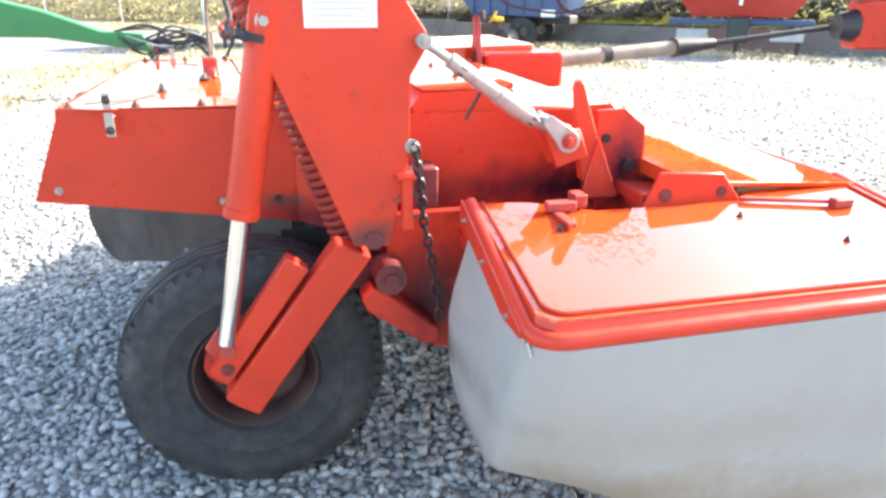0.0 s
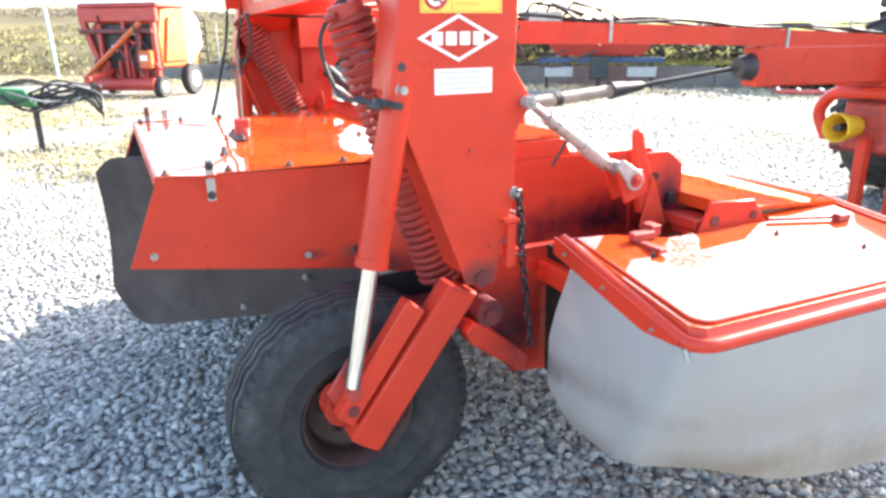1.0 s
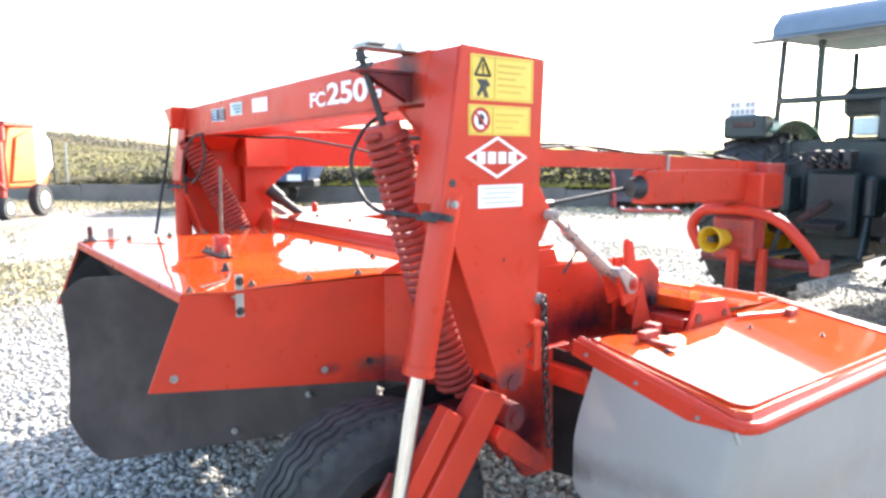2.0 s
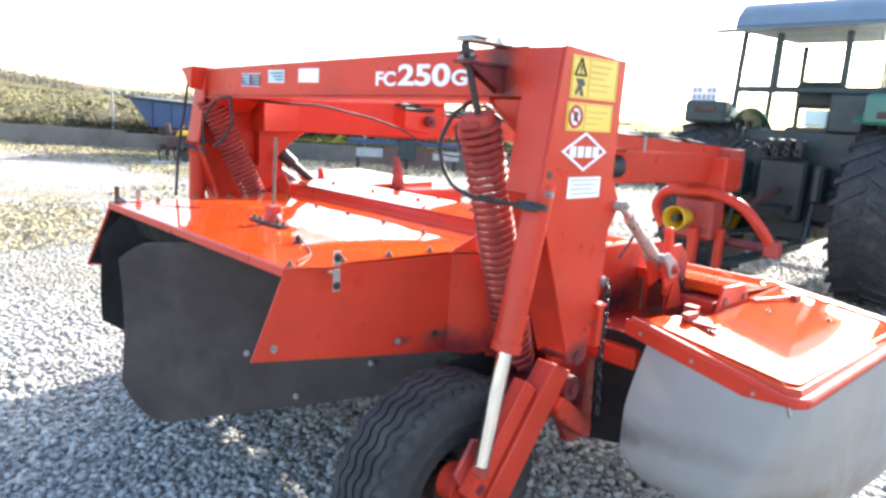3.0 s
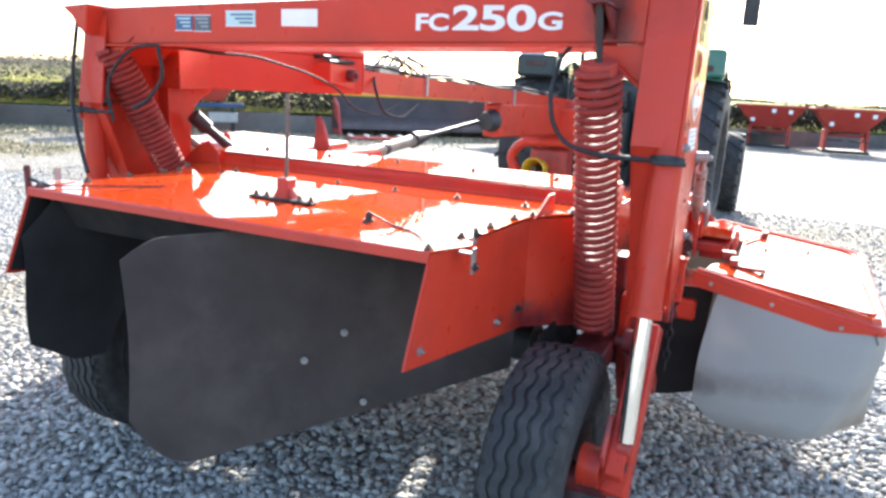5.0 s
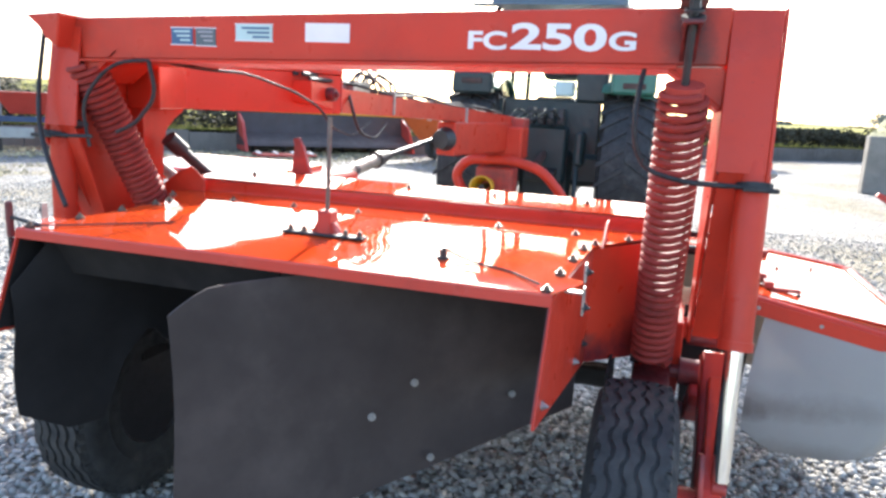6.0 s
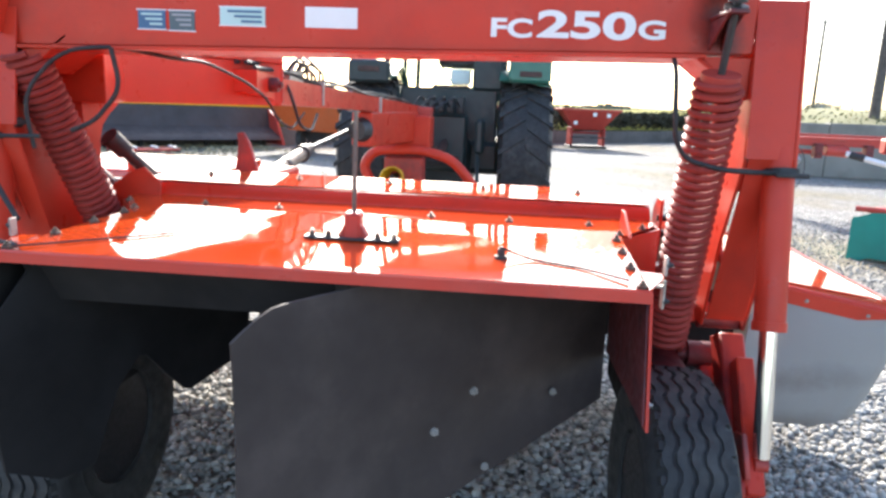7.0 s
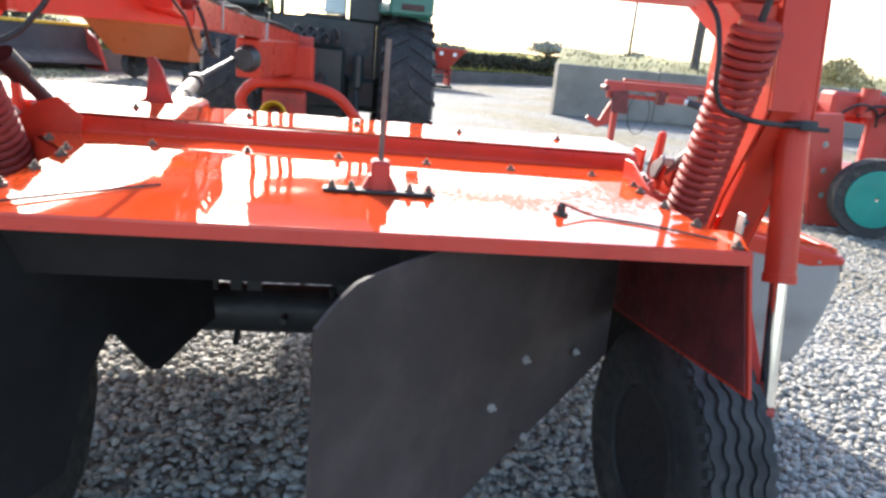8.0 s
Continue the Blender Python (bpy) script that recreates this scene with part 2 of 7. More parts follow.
CONC = mat("weathered_concrete", (0.18, 0.163, 0.142), 0.9, var=0.18, scale=1.2, bump=0.3, bscale=14, dirt=(0.09, 0.085, 0.072), dirt_amt=0.8, dirt_scale=1.1)
# two far greens made pale: the haze of distance is in the base colour
FARTREE = mat("hazy_far_trees", (0.17, 0.175, 0.14), 0.9, var=0.3, scale=0.5, isl=0.4, spec=0.05)
HAZE_TREE = mat("pale_hazy_trees", (0.33, 0.34, 0.30), 0.9, var=0.2, scale=0.5, isl=0.2, spec=0.05)
HEDGE_DRY = mat("olive_brown_bushes", (0.095, 0.085, 0.050), 0.9, var=0.25, scale=1.0, isl=0.3, spec=0.05)
HEDGE = mat("dark_bushes", (0.062, 0.058, 0.037), 0.9, var=0.3, scale=1.0, isl=0.3, spec=0.1)
BANK = mat("grass_bank", (0.25, 0.235, 0.125), 0.95, var=0.35, scale=0.5, bump=0.4, bscale=8, dirt=(0.36, 0.31, 0.20), dirt_amt=0.8, dirt_scale=0.4, spec=0.1)
FIELD = mat("far_field_grass", (0.20, 0.19, 0.035), 0.95, var=0.25, scale=0.05, dirt=(0.25, 0.21, 0.06), dirt_amt=0.7, dirt_scale=0.03, spec=0.05)
SCRUB = mat("dry_scrub_hillside", (0.125, 0.105, 0.06), 0.95, var=0.35, scale=0.12, bump=0.4, bscale=0.8, dirt=(0.20, 0.175, 0.075), dirt_amt=0.8, dirt_scale=0.08, spec=0.05)
WOOD = mat("pole_wood", (0.10, 0.085, 0.075), 0.85, var=0.25, scale=6)
WHITE_SLAB = mat("pale_slab", (0.50, 0.48, 0.44), 0.85, var=0.2, scale=2, bump=0.1, bscale=12, dirt=(0.3, 0.27, 0.2), dirt_amt=0.6, dirt_scale=2)
CONC_PALE = mat("pale_stained_concrete", (0.25, 0.23, 0.195), 0.9, var=0.15, scale=0.9, bump=0.25, bscale=10, dirt=(0.13, 0.12, 0.10), dirt_amt=0.7, dirt_scale=0.7)
GALV = mat("galvanised_post", (0.36, 0.37, 0.36), 0.5, metal=0.4, var=0.1, scale=6)
STONE = mat("gravel_stones", (0.35, 0.335, 0.305), 0.75, var=0.2, scale=30, isl=0.4, bump=0.1, bscale=150, spec=0.35)


def glass_mat():
    m = bpy.data.materials.new("cab_glass")
    m.use_nodes = True
    b = m.node_tree.nodes["Principled BSDF"]
    b.inputs["Base Color"].default_value = (0.85, 0.93, 0.92, 1)
    b.inputs["Roughness"].default_value = 0.03
    b.inputs["Transmission Weight"].default_value = 1.0
    b.inputs["IOR"].default_value = 1.05
    return m


GLASS = glass_mat()


def ground_mat():
    m = bpy.data.materials.new("gravel_ground")
    m.use_nodes = True
    nt = m.node_tree
    nd, lk = nt.nodes, nt.links
    b = nd["Principled BSDF"]
    tc = nd.new("ShaderNodeTexCoord")
    v = nd.new("ShaderNodeTexVoronoi")
    v.inputs["Scale"].default_value = 26.0
    lk.new(tc.outputs["Object"], v.inputs["Vector"])
    hsv = nd.new("ShaderNodeSeparateColor")
    lk.new(v.outputs["Color"], hsv.inputs[0])
    r = nd.new("ShaderNodeValToRGB")
    r.color_ramp.elements[0].color = (0.17, 0.166, 0.162, 1)
    r.color_ramp.elements[1].color = (0.48, 0.46, 0.42, 1)
    lk.new(hsv.outputs[0], r.inputs[0])
    # cell edges darkened: shade between the stones painted into the colour
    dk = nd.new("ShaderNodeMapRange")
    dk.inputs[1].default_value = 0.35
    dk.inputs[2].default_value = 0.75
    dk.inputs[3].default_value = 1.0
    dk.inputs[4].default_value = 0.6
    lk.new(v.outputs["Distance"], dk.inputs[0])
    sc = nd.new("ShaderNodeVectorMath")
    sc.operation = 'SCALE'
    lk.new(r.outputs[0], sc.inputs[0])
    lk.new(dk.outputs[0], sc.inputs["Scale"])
    n = nd.new("ShaderNodeTexNoise")
    n.inputs["Scale"].default_value = 0.22
    n.inputs["Detail"].default_value = 8.0
    n.inputs["Roughness"].default_value = 0.65
    lk.new(tc.outputs["Object"], n.inputs["Vector"])
    g = nd.new("ShaderNodeMapRange")
    g.inputs[1].default_value = 0.47
    g.inputs[2].default_value = 0.62
    g.inputs[3].default_value = 0.0
    g.inputs[4].default_value = 0.8
    lk.new(n.outputs[0], g.inputs[0])
    n2 = nd.new("ShaderNodeTexNoise")
    n2.inputs["Scale"].default_value = 5.0
    n2.inputs["Detail"].default_value = 6.0
    lk.new(tc.outputs["Object"], n2.inputs["Vector"])
    gr = nd.new("ShaderNodeValToRGB")
    gr.color_ramp.elements[0].position = 0.35
    gr.color_ramp.elements[0].color = (0.13, 0.11, 0.06, 1)
    gr.color_ramp.elements[1].position = 0.7
    gr.color_ramp.elements[1].color = (0.33, 0.28, 0.185, 1)
    lk.new(n2.outputs[0], gr.inputs[0])
    mx = nd.new("ShaderNodeMix")
    mx.data_type = 'RGBA'
    lk.new(g.outputs[0], mx.inputs[0])
    lk.new(sc.outputs[0], mx.inputs[6])
    lk.new(gr.outputs[0], mx.inputs[7])
    lk.new(mx.outputs[2], b.inputs["Base Color"])
    b.inputs["Roughness"].default_value = 0.85
    b.inputs["Specular IOR Level"].default_value = 0.3
    bp = nd.new("ShaderNodeBump")
    bp.inputs["Strength"].default_value = 0.9
    bp.inputs["Distance"].default_value = 0.05
    bp.invert = True
    lk.new(v.outputs["Distance"], bp.inputs["Height"])
    lk.new(bp.outputs[0], b.inputs["Normal"])
    return m


GROUND = ground_mat()


# ---- mesh helpers ----
class Geo:
    """Vertices and faces that become one mesh."""

    def __init__(self):
        self.v, self.f = [], []

    def add(self, verts, faces):
        k = len(self.v)
        self.v += [tuple(p) for p in verts]
        self.f += [tuple(k + i for i in f) for f in faces]
        return self

    def box(self, x0, x1, y0, y1, z0, z1, b=0.004):
        """A box with chamfered edges."""
        b = min(b, (x1 - x0) / 3, (y1 - y0) / 3, (z1 - z0) / 3)
        bm = bmesh.new()
        bmesh.ops.create_cube(bm, size=1.0)
        for p in bm.verts:
            p.co = ((x0 + x1) / 2 + p.co.x * (x1 - x0), (y0 + y1) / 2 + p.co.y * (y1 - y0), (z0 + z1) / 2 + p.co.z * (z1 - z0))
        if b > 0:
            bmesh.ops.bevel(bm, geom=list(bm.edges), offset=b, segments=1, affect='EDGES')
        return self.bm(bm)

    def bm(self, bm, m=None):
        bm.verts.index_update()
        vs = [(m @ p.co) if m else p.co.copy() for p in bm.verts]
        fs = [[q.index for q in f.verts] for f in bm.faces]
        bm.free()
        return self.add(vs, fs)

    def prism(self, poly, axis, a, b, bev=0.003):
        """A polygon in the plane across axis, from a to b. poly: (x, y), (x, z) or (y, z)."""
        bm = bmesh.new()
        k = "xyz".index(axis)

        def at(p, h):
            q = list(p)
            q.insert(k, h)
            return q
        lo = [bm.verts.new(at(p, a)) for p in poly]
        hi = [bm.verts.new(at(p, b)) for p in poly]
        bm.faces.new(lo)
        bm.faces.new(hi)
        n = len(poly)
        for i in range(n):
            bm.faces.new((lo[i], lo[(i + 1) % n], hi[(i + 1) % n], hi[i]))
        bmesh.ops.recalc_face_normals(bm, faces=bm.faces)
        if bev > 0 and abs(b - a) > bev * 2.5:
            bmesh.ops.bevel(bm, geom=list(bm.edges), offset=bev, segments=1, affect='EDGES')
        return self.bm(bm)

    def cyl(self, p, q, r, r2=None, n=20, cap=True):
        p, q = Vector(p), Vector(q)
        r2 = r if r2 is None else r2
        d = (q - p).normalized()
        u = d.orthogonal().normalized()
        w = d.cross(u)
        vs = []
        for c, rad in ((p, r), (q, r2)):
            vs += [c + (u * math.cos(2 * math.pi * i / n) + w * math.sin(2 * math.pi * i / n)) * rad for i in range(n)]
        fs = [(i, (i + 1) % n, n + (i + 1) % n, n + i) for i in range(n)]
        if cap:
            fs += [tuple(range(n - 1, -1, -1)), tuple(range(n, 2 * n))]
        return self.add(vs, fs)

    def tube(self, pts, r, n=10, closed=False):
        """A round bar along a line of points."""
        pts = [Vector(p) for p in pts]
        m = len(pts)
        vs = []
        up = None
        for i, p in enumerate(pts):
            a = pts[(i - 1) % m] if (i > 0 or closed) else p
            b = pts[(i + 1) % m] if (i < m - 1 or closed) else p
            d = (b - a).normalized()
            if up is None:
                up = d.orthogonal().normalized()
            u = (up - d * up.dot(d)).normalized()
            up = u
            w = d.cross(u)
            vs += [p + (u * math.cos(2 * math.pi * k / n) + w * math.sin(2 * math.pi * k / n)) * r for k in range(n)]
        fs = []
        for i in range(m if closed else m - 1):
            j = (i + 1) % m
            fs += [(i * n + k, i * n + (k + 1) % n, j * n + (k + 1) % n, j * n + k) for k in range(n)]
        if not closed:
            fs += [tuple(range(n - 1, -1, -1)), tuple(range((m - 1) * n, m * n))]
        return self.add(vs, fs)

    def lathe(self, c, axis, prof, n=40):
        """A profile of (radius, height along axis) turned round axis at c, closed on itself."""
        c, d = Vector(c), Vector(axis).normalized()
        u = d.orthogonal().normalized()
        w = d.cross(u)
        m = len(prof)
        vs = []
        for i in range(n):
            a = 2 * math.pi * i / n
            e = u * math.cos(a) + w * math.sin(a)
            vs += [c + e * r + d * h for r, h in prof]
        fs = []
        for i in range(n):
            j = (i + 1) % n
            fs += [(i * m + k, i * m + (k + 1) % m, j * m + (k + 1) % m, j * m + k) for k in range(m)]
        return self.add(vs, fs)

    def hexbolt(self, p, d, r=0.011, h=0.009):
        """A washer and a hexagon head on a surface at p that faces d."""
        p, d = Vector(p), Vector(d).normalized()
        self.cyl(p - d * 0.004, p + d * 0.003, r * 1.55, n=14)
        self.cyl(p + d * 0.003, p + d * (0.003 + h), r, r * 0.93, n=6)
        return self.cyl(p + d * (0.003 + h), p + d * (0.008 + h), r * 0.5, n=8)

    def sheet(self, rows, th=0.006):
        """A thin sheet through a grid of points, given a thickness."""
        nr, nc = len(rows), len(rows[0])
        g = [[Vector(p) for p in row] for row in rows]
        nor = [[None] * nc for _ in range(nr)]
        for i in range(nr):
            for j in range(nc):
                a = g[min(i + 1, nr - 1)][j] - g[max(i - 1, 0)][j]
                b = g[i][min(j + 1, nc - 1)] - g[i][max(j - 1, 0)]
                nor[i][j] = a.cross(b).normalized()
        vs = [g[i][j] + nor[i][j] * th / 2 for i in range(nr) for j in range(nc)] + [g[i][j] - nor[i][j] * th / 2 for i in range(nr) for j in range(nc)]
        o = nr * nc
        fs = []
        for i in range(nr - 1):
            for j in range(nc - 1):
                a, b, c, d = i * nc + j, i * nc + j + 1, (i + 1) * nc + j + 1, (i + 1) * nc + j
                fs += [(d, c, b, a), (o + a, o + b, o + c, o + d)]
        rim = [j for j in range(nc)] + [i * nc + nc - 1 for i in range(1, nr)] + [(nr - 1) * nc + j for j in range(nc - 2, -1, -1)] + [i * nc for i in range(nr - 2, 0, -1)]
        for a, b in zip(rim, rim[1:] + rim[:1]):
            fs.append((a, b, o + b, o + a))
        return self.add(vs, fs)

    def mirrored(self, yc):
        """The same geometry on the other side of the plane y = yc."""
        h = Geo()
        return h.add([(x, 2 * yc - y, z) for x, y, z in self.v], [tuple(reversed(f)) for f in self.f])

    def turned(self, m):
        h = Geo()
        return h.add([m @ Vector(p) for p in self.v], self.f)


def mesh_of(name, geo, material, o=(0, 0, 0), smooth=35):
    me = bpy.data.meshes.new(name)
    me.from_pydata([(x - o[0], y - o[1], z - o[2]) for x, y, z in geo.v], [], geo.f)
    me.materials.append(material)
    me.update()
    if smooth:
        me.shade_smooth()
        me.set_sharp_from_angle(angle=radians(smooth))
    return me


ORIGIN = {}


def thing(name, base, label, category, group="", kind=""):
    ob = new(name)
    ob.empty_display_size = 0.2
    ob.location = base
    ORIGIN[ob] = Vector(base)
    return tagged(ob, label, category, group, kind)


def part(name, geo, material, parent, label="", smooth=35):
    """One mesh under a thing or under a part of it; the geometry is in world places."""
    o = ORIGIN[parent]
    ob = new(name, mesh_of(name, geo, material, o, smooth))
    ob.parent = parent
    ORIGIN[ob] = o
    return tagged(ob, label)


def solo(name, geo, material, base, label, category, group="", kind="", smooth=35):
    """A thing of one mesh."""
    ob = new(name, mesh_of(name, geo, material, base, smooth))
    ob.location = base
    ORIGIN[ob] = Vector(base)
    return tagged(ob, label, category, group, kind)


def lettering(text, ya, yb, za, zb, x, material, parent, name="lettering", label=""):
    """Letters on a face that looks backwards, filling the width from ya to yb and the height from za to zb."""
    cu = bpy.data.curves.new(name, 'FONT')
    cu.body = text
    cu.size = 1.0
    cu.extrude = 0.5
    cu.offset = 0.030
    tmp = new(name + "_source", cu)
    bpy.context.view_layer.update()
    me = bpy.data.meshes.new_from_object(tmp)
    bpy.data.objects.remove(tmp)
    me.name = name
    xs, ys = [p.co.x for p in me.vertices], [p.co.y for p in me.vertices]
    o = ORIGIN[parent]
    for p in me.vertices:
        u, w = (p.co.x - min(xs)) / (max(xs) - min(xs)), (p.co.y - min(ys)) / (max(ys) - min(ys))
        p.co = (x + 0.0016 * p.co.z - o.x, lerp(ya, yb, u) - o.y, lerp(za, zb, w) - o.z)
    me.materials.clear()
    me.materials.append(material)
    ob = new(name, me)
    ob.parent = parent
    ORIGIN[ob] = o
    return tagged(ob, label)


def lerp(a, b, t):
    return a + (b - a) * t


def arc(pts, r, n=6):
    """A line of points whose inner corners are rounded."""
    pts = [Vector(p) for p in pts]
    out = [pts[0]]
    for a, b, c in zip(pts, pts[1:], pts[2:]):
        d1, d2 = (a - b), (c - b)
        k = min(r, d1.length * 0.45, d2.length * 0.45)
        p, q = b + d1.normalized() * k, b + d2.normalized() * k
        for i in range(n + 1):
            t = i / n
            out.append(p * (1 - t) ** 2 + b * 2 * t * (1 - t) + q * t * t)
    out.append(pts[-1])
    return out


# ---- ground ----
gr = Geo()
gr.add([(-600, -600, 0), (600, -600, 0), (600, 600, 0), (-600, 600, 0)], [(0, 1, 2, 3)])
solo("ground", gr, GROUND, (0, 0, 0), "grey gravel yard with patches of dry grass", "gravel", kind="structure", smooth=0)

# ---- the mower conditioner ----
YC = 2.945
mower = thing("mower_conditioner", (0.2, YC, 0), "red trailed mower conditioner with scuffed paint parked on gravel", "mower")


def both(name, geo, material, parent, label="", smooth=35):
    """The part on the right-hand side and its mirror image on the other."""
    return part(name, geo, material, parent, label, smooth), part(name, geo.mirrored(YC), material, parent, label, smooth)


# arch: cross beam with a flared far end
bm_ = Geo().prism([(1.86, 1.712), (4.10, 1.668), (4.175, 1.80), (4.12, 1.812), (1.86, 1.868)], 'x', 0.02, 0.27, 0.006)
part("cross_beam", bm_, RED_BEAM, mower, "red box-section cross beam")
part("beam_flange", Geo().prism([(1.99, 1.711), (4.09, 1.6695), (4.09, 1.6595), (1.99, 1.699)], 'x', 0.004, 0.286, 0.002), RED, mower)
part("beam_end_lip", Geo().prism([(4.07, 1.70), (4.12, 1.735), (4.15, 1.775), (4.205, 1.812), (4.05, 1.822)], 'x', -0.055, 0.30, 0.005), RED, mower)
for word, ya, yb, za, zb in (("FC", 2.592, 2.475, 1.739, 1.792), ("250", 2.462, 2.187, 1.741, 1.817), ("G", 2.180, 2.105, 1.745, 1.797)):
    lettering(word, ya, yb, za, zb, 0.0175, WHITE, mower, "lettering", "white model lettering")
for y0, y1, z0, z1, m_ in ((3.56, 3.645, 1.73, 1.783, BLUEP), (3.47, 3.548, 1.728, 1.783, SLATE), (3.255, 3.392, 1.748, 1.798, TEALP), (2.98, 3.135, 1.748, 1.806, WHITE)):
    st = part("sticker", Geo().box(0.0165, 0.0205, y0, y1, z0, z1, 0.0005), m_, mower, "small faded sticker")
    for k in range(3):
        if m_ is not WHITE:
            part("print_bar", Geo().box(0.0145, 0.0166, y0 + 0.01, y0 + 0.01 + (y1 - y0) * (0.75 - 0.15 * k), z1 - 0.014 - 0.014 * k, z1 - 0.008 - 0.014 * k, 0), TEALP if m_ is BLUEP else GREYBAR if m_ is SLATE else BLUEP, st)
    if m_ is not WHITE:
        for za, zb in ((z0 - 0.003, z0), (z1, z1 + 0.003)):
            part("print_border", Geo().box(0.0160, 0.0200, y0 - 0.003, y1 + 0.003, za, zb, 0), WHITE, st)

# uprights: outer plate, rear web, inner plate, gusset
outer = [(0.030, 1.866), (0.352, 1.850), (0.338, 1.475), (0.385, 1.405), (0.385, 1.365), (0.345, 1.30), (0.338, 1.10), (0.283, 0.855), (0.188, 0.862), (0.0, 1.335), (-0.034, 1.365), (-0.036, 1.42)]
part("upright_plate", Geo().prism(outer, 'y', 1.722, 1.732, 0.002), RED_STAIN_SHADE, mower, "tapered red outer upright plate")
outer_l = [(x, min(z, 1.785)) for x, z in outer]
part("upright_plate", Geo().prism(outer_l, 'y', 1.722, 1.732, 0.002).mirrored(YC), RED, mower, "tapered red outer upright plate")
inner = [(0.010, 1.70), (0.345, 1.70), (0.338, 1.45), (0.28, 0.87), (0.20, 0.87), (0.115, 1.15), (-0.020, 1.42)]
part("inner_plate", Geo().prism(inner, 'y', 1.852, 1.862, 0.002), RED, mower, "tapered red inner upright plate")
inner2 = [(0.030, 1.70), (0.66, 1.70), (0.66, 1.49), (0.60, 1.455), (0.545, 1.41), (0.522, 1.35), (0.512, 1.17), (0.50, 1.0), (0.16, 1.0), (0.03, 1.22)]
part("inner_plate", Geo().prism(inner2, 'y', 4.096, 4.106, 0.002), RED, mower, "wide red inner upright plate")
for top_, flip in ((1.862, 0), (1.78, 1)):
    wb = Geo().prism([(lerp(-0.034, 0.028, (top_ - 1.43) / 0.432), top_), (lerp(-0.024, 0.038, (top_ - 1.43) / 0.432), top_), (-0.024, 1.43), (-0.034, 1.43)], 'y', 1.733, 1.861, 0.001).prism([(-0.020, 1.43), (-0.028, 1.43), (0.175, 0.90), (0.185, 0.90)], 'y', 1.734, 1.851, 0)
    part("upright_web", wb.mirrored(YC) if flip else wb, RED, mower)
both("front_web", Geo().box(0.330, 0.338, 1.733, 1.851, 1.30, 1.78, 0.002), RED, mower)
part("top_cap", Geo().box(0.036, 0.329, 1.733, 1.858, 1.838, 1.846, 0.002), RED, mower)
both("corner_gusset", Geo().prism([(1.862, 1.60), (2.005, 1.706), (1.862, 1.706)], 'x', 0.024, 0.034, 0.002).prism([(1.862, 1.60), (1.868, 1.59), (2.015, 1.70), (2.005, 1.706)], 'x', 0.02, 0.26, 0.002), RED, mower)
part("spring_seat", Geo().box(-0.165, 0.02, 1.940, 1.990, 1.800, 1.810, 0.002).prism([(-0.14, 1.80), (0.02, 1.80), (0.02, 1.72)], 'y', 1.944, 1.952, 0.002).prism([(-0.14, 1.80), (0.02, 1.80), (0.02, 1.72)], 'y', 1.978, 1.986, 0.002), RED_GREASE_SHADE, mower)
for px, pz, r in ((0.000, 1.432, 0.013), (0.373, 1.384, 0.0115), (0.345, 1.124, 0.012)):
    both("pivot_bolt", Geo().hexbolt((px, 1.722, pz), (0, -1, 0), r, 0.012), STEEL, mower)
both("hole", Geo().cyl((0.000, 1.7205, 1.490), (0.000, 1.7225, 1.490), 0.0115, n=16), DARK, mower)
for px, pz in ((0.20, 1.26), (0.265, 0.97), (0.30, 0.98)):
    both("rivet", Geo().cyl((px, 1.717, pz), (px, 1.723, pz), 0.006, n=10), RED_DULL, mower)
both("upright_shoe", Geo().box(0.316, 0.344, 1.704, 1.745, 0.90, 1.05, 0.004).box(0.300, 0.352, 1.698, 1.75, 1.04, 1.054, 0.003), RED, mower)
for bz in (0.935, 0.995):
    both("shoe_bolt", Geo().hexbolt((0.344, 1.724, bz), (1, 0, 0), 0.0075, 0.007), BOLT, mower)
    both("rivet", Geo().cyl((0.312, 1.716, bz - 0.01), (0.312, 1.722, bz - 0.01), 0.007, n=10), RED_DULL, mower)
both("foot_joint", Geo().cyl((0.24, 1.716, 0.875), (0.24, 1.86, 0.875), 0.025, n=24), RED_GREASE_SHADE, mower, "greasy pivot boss")

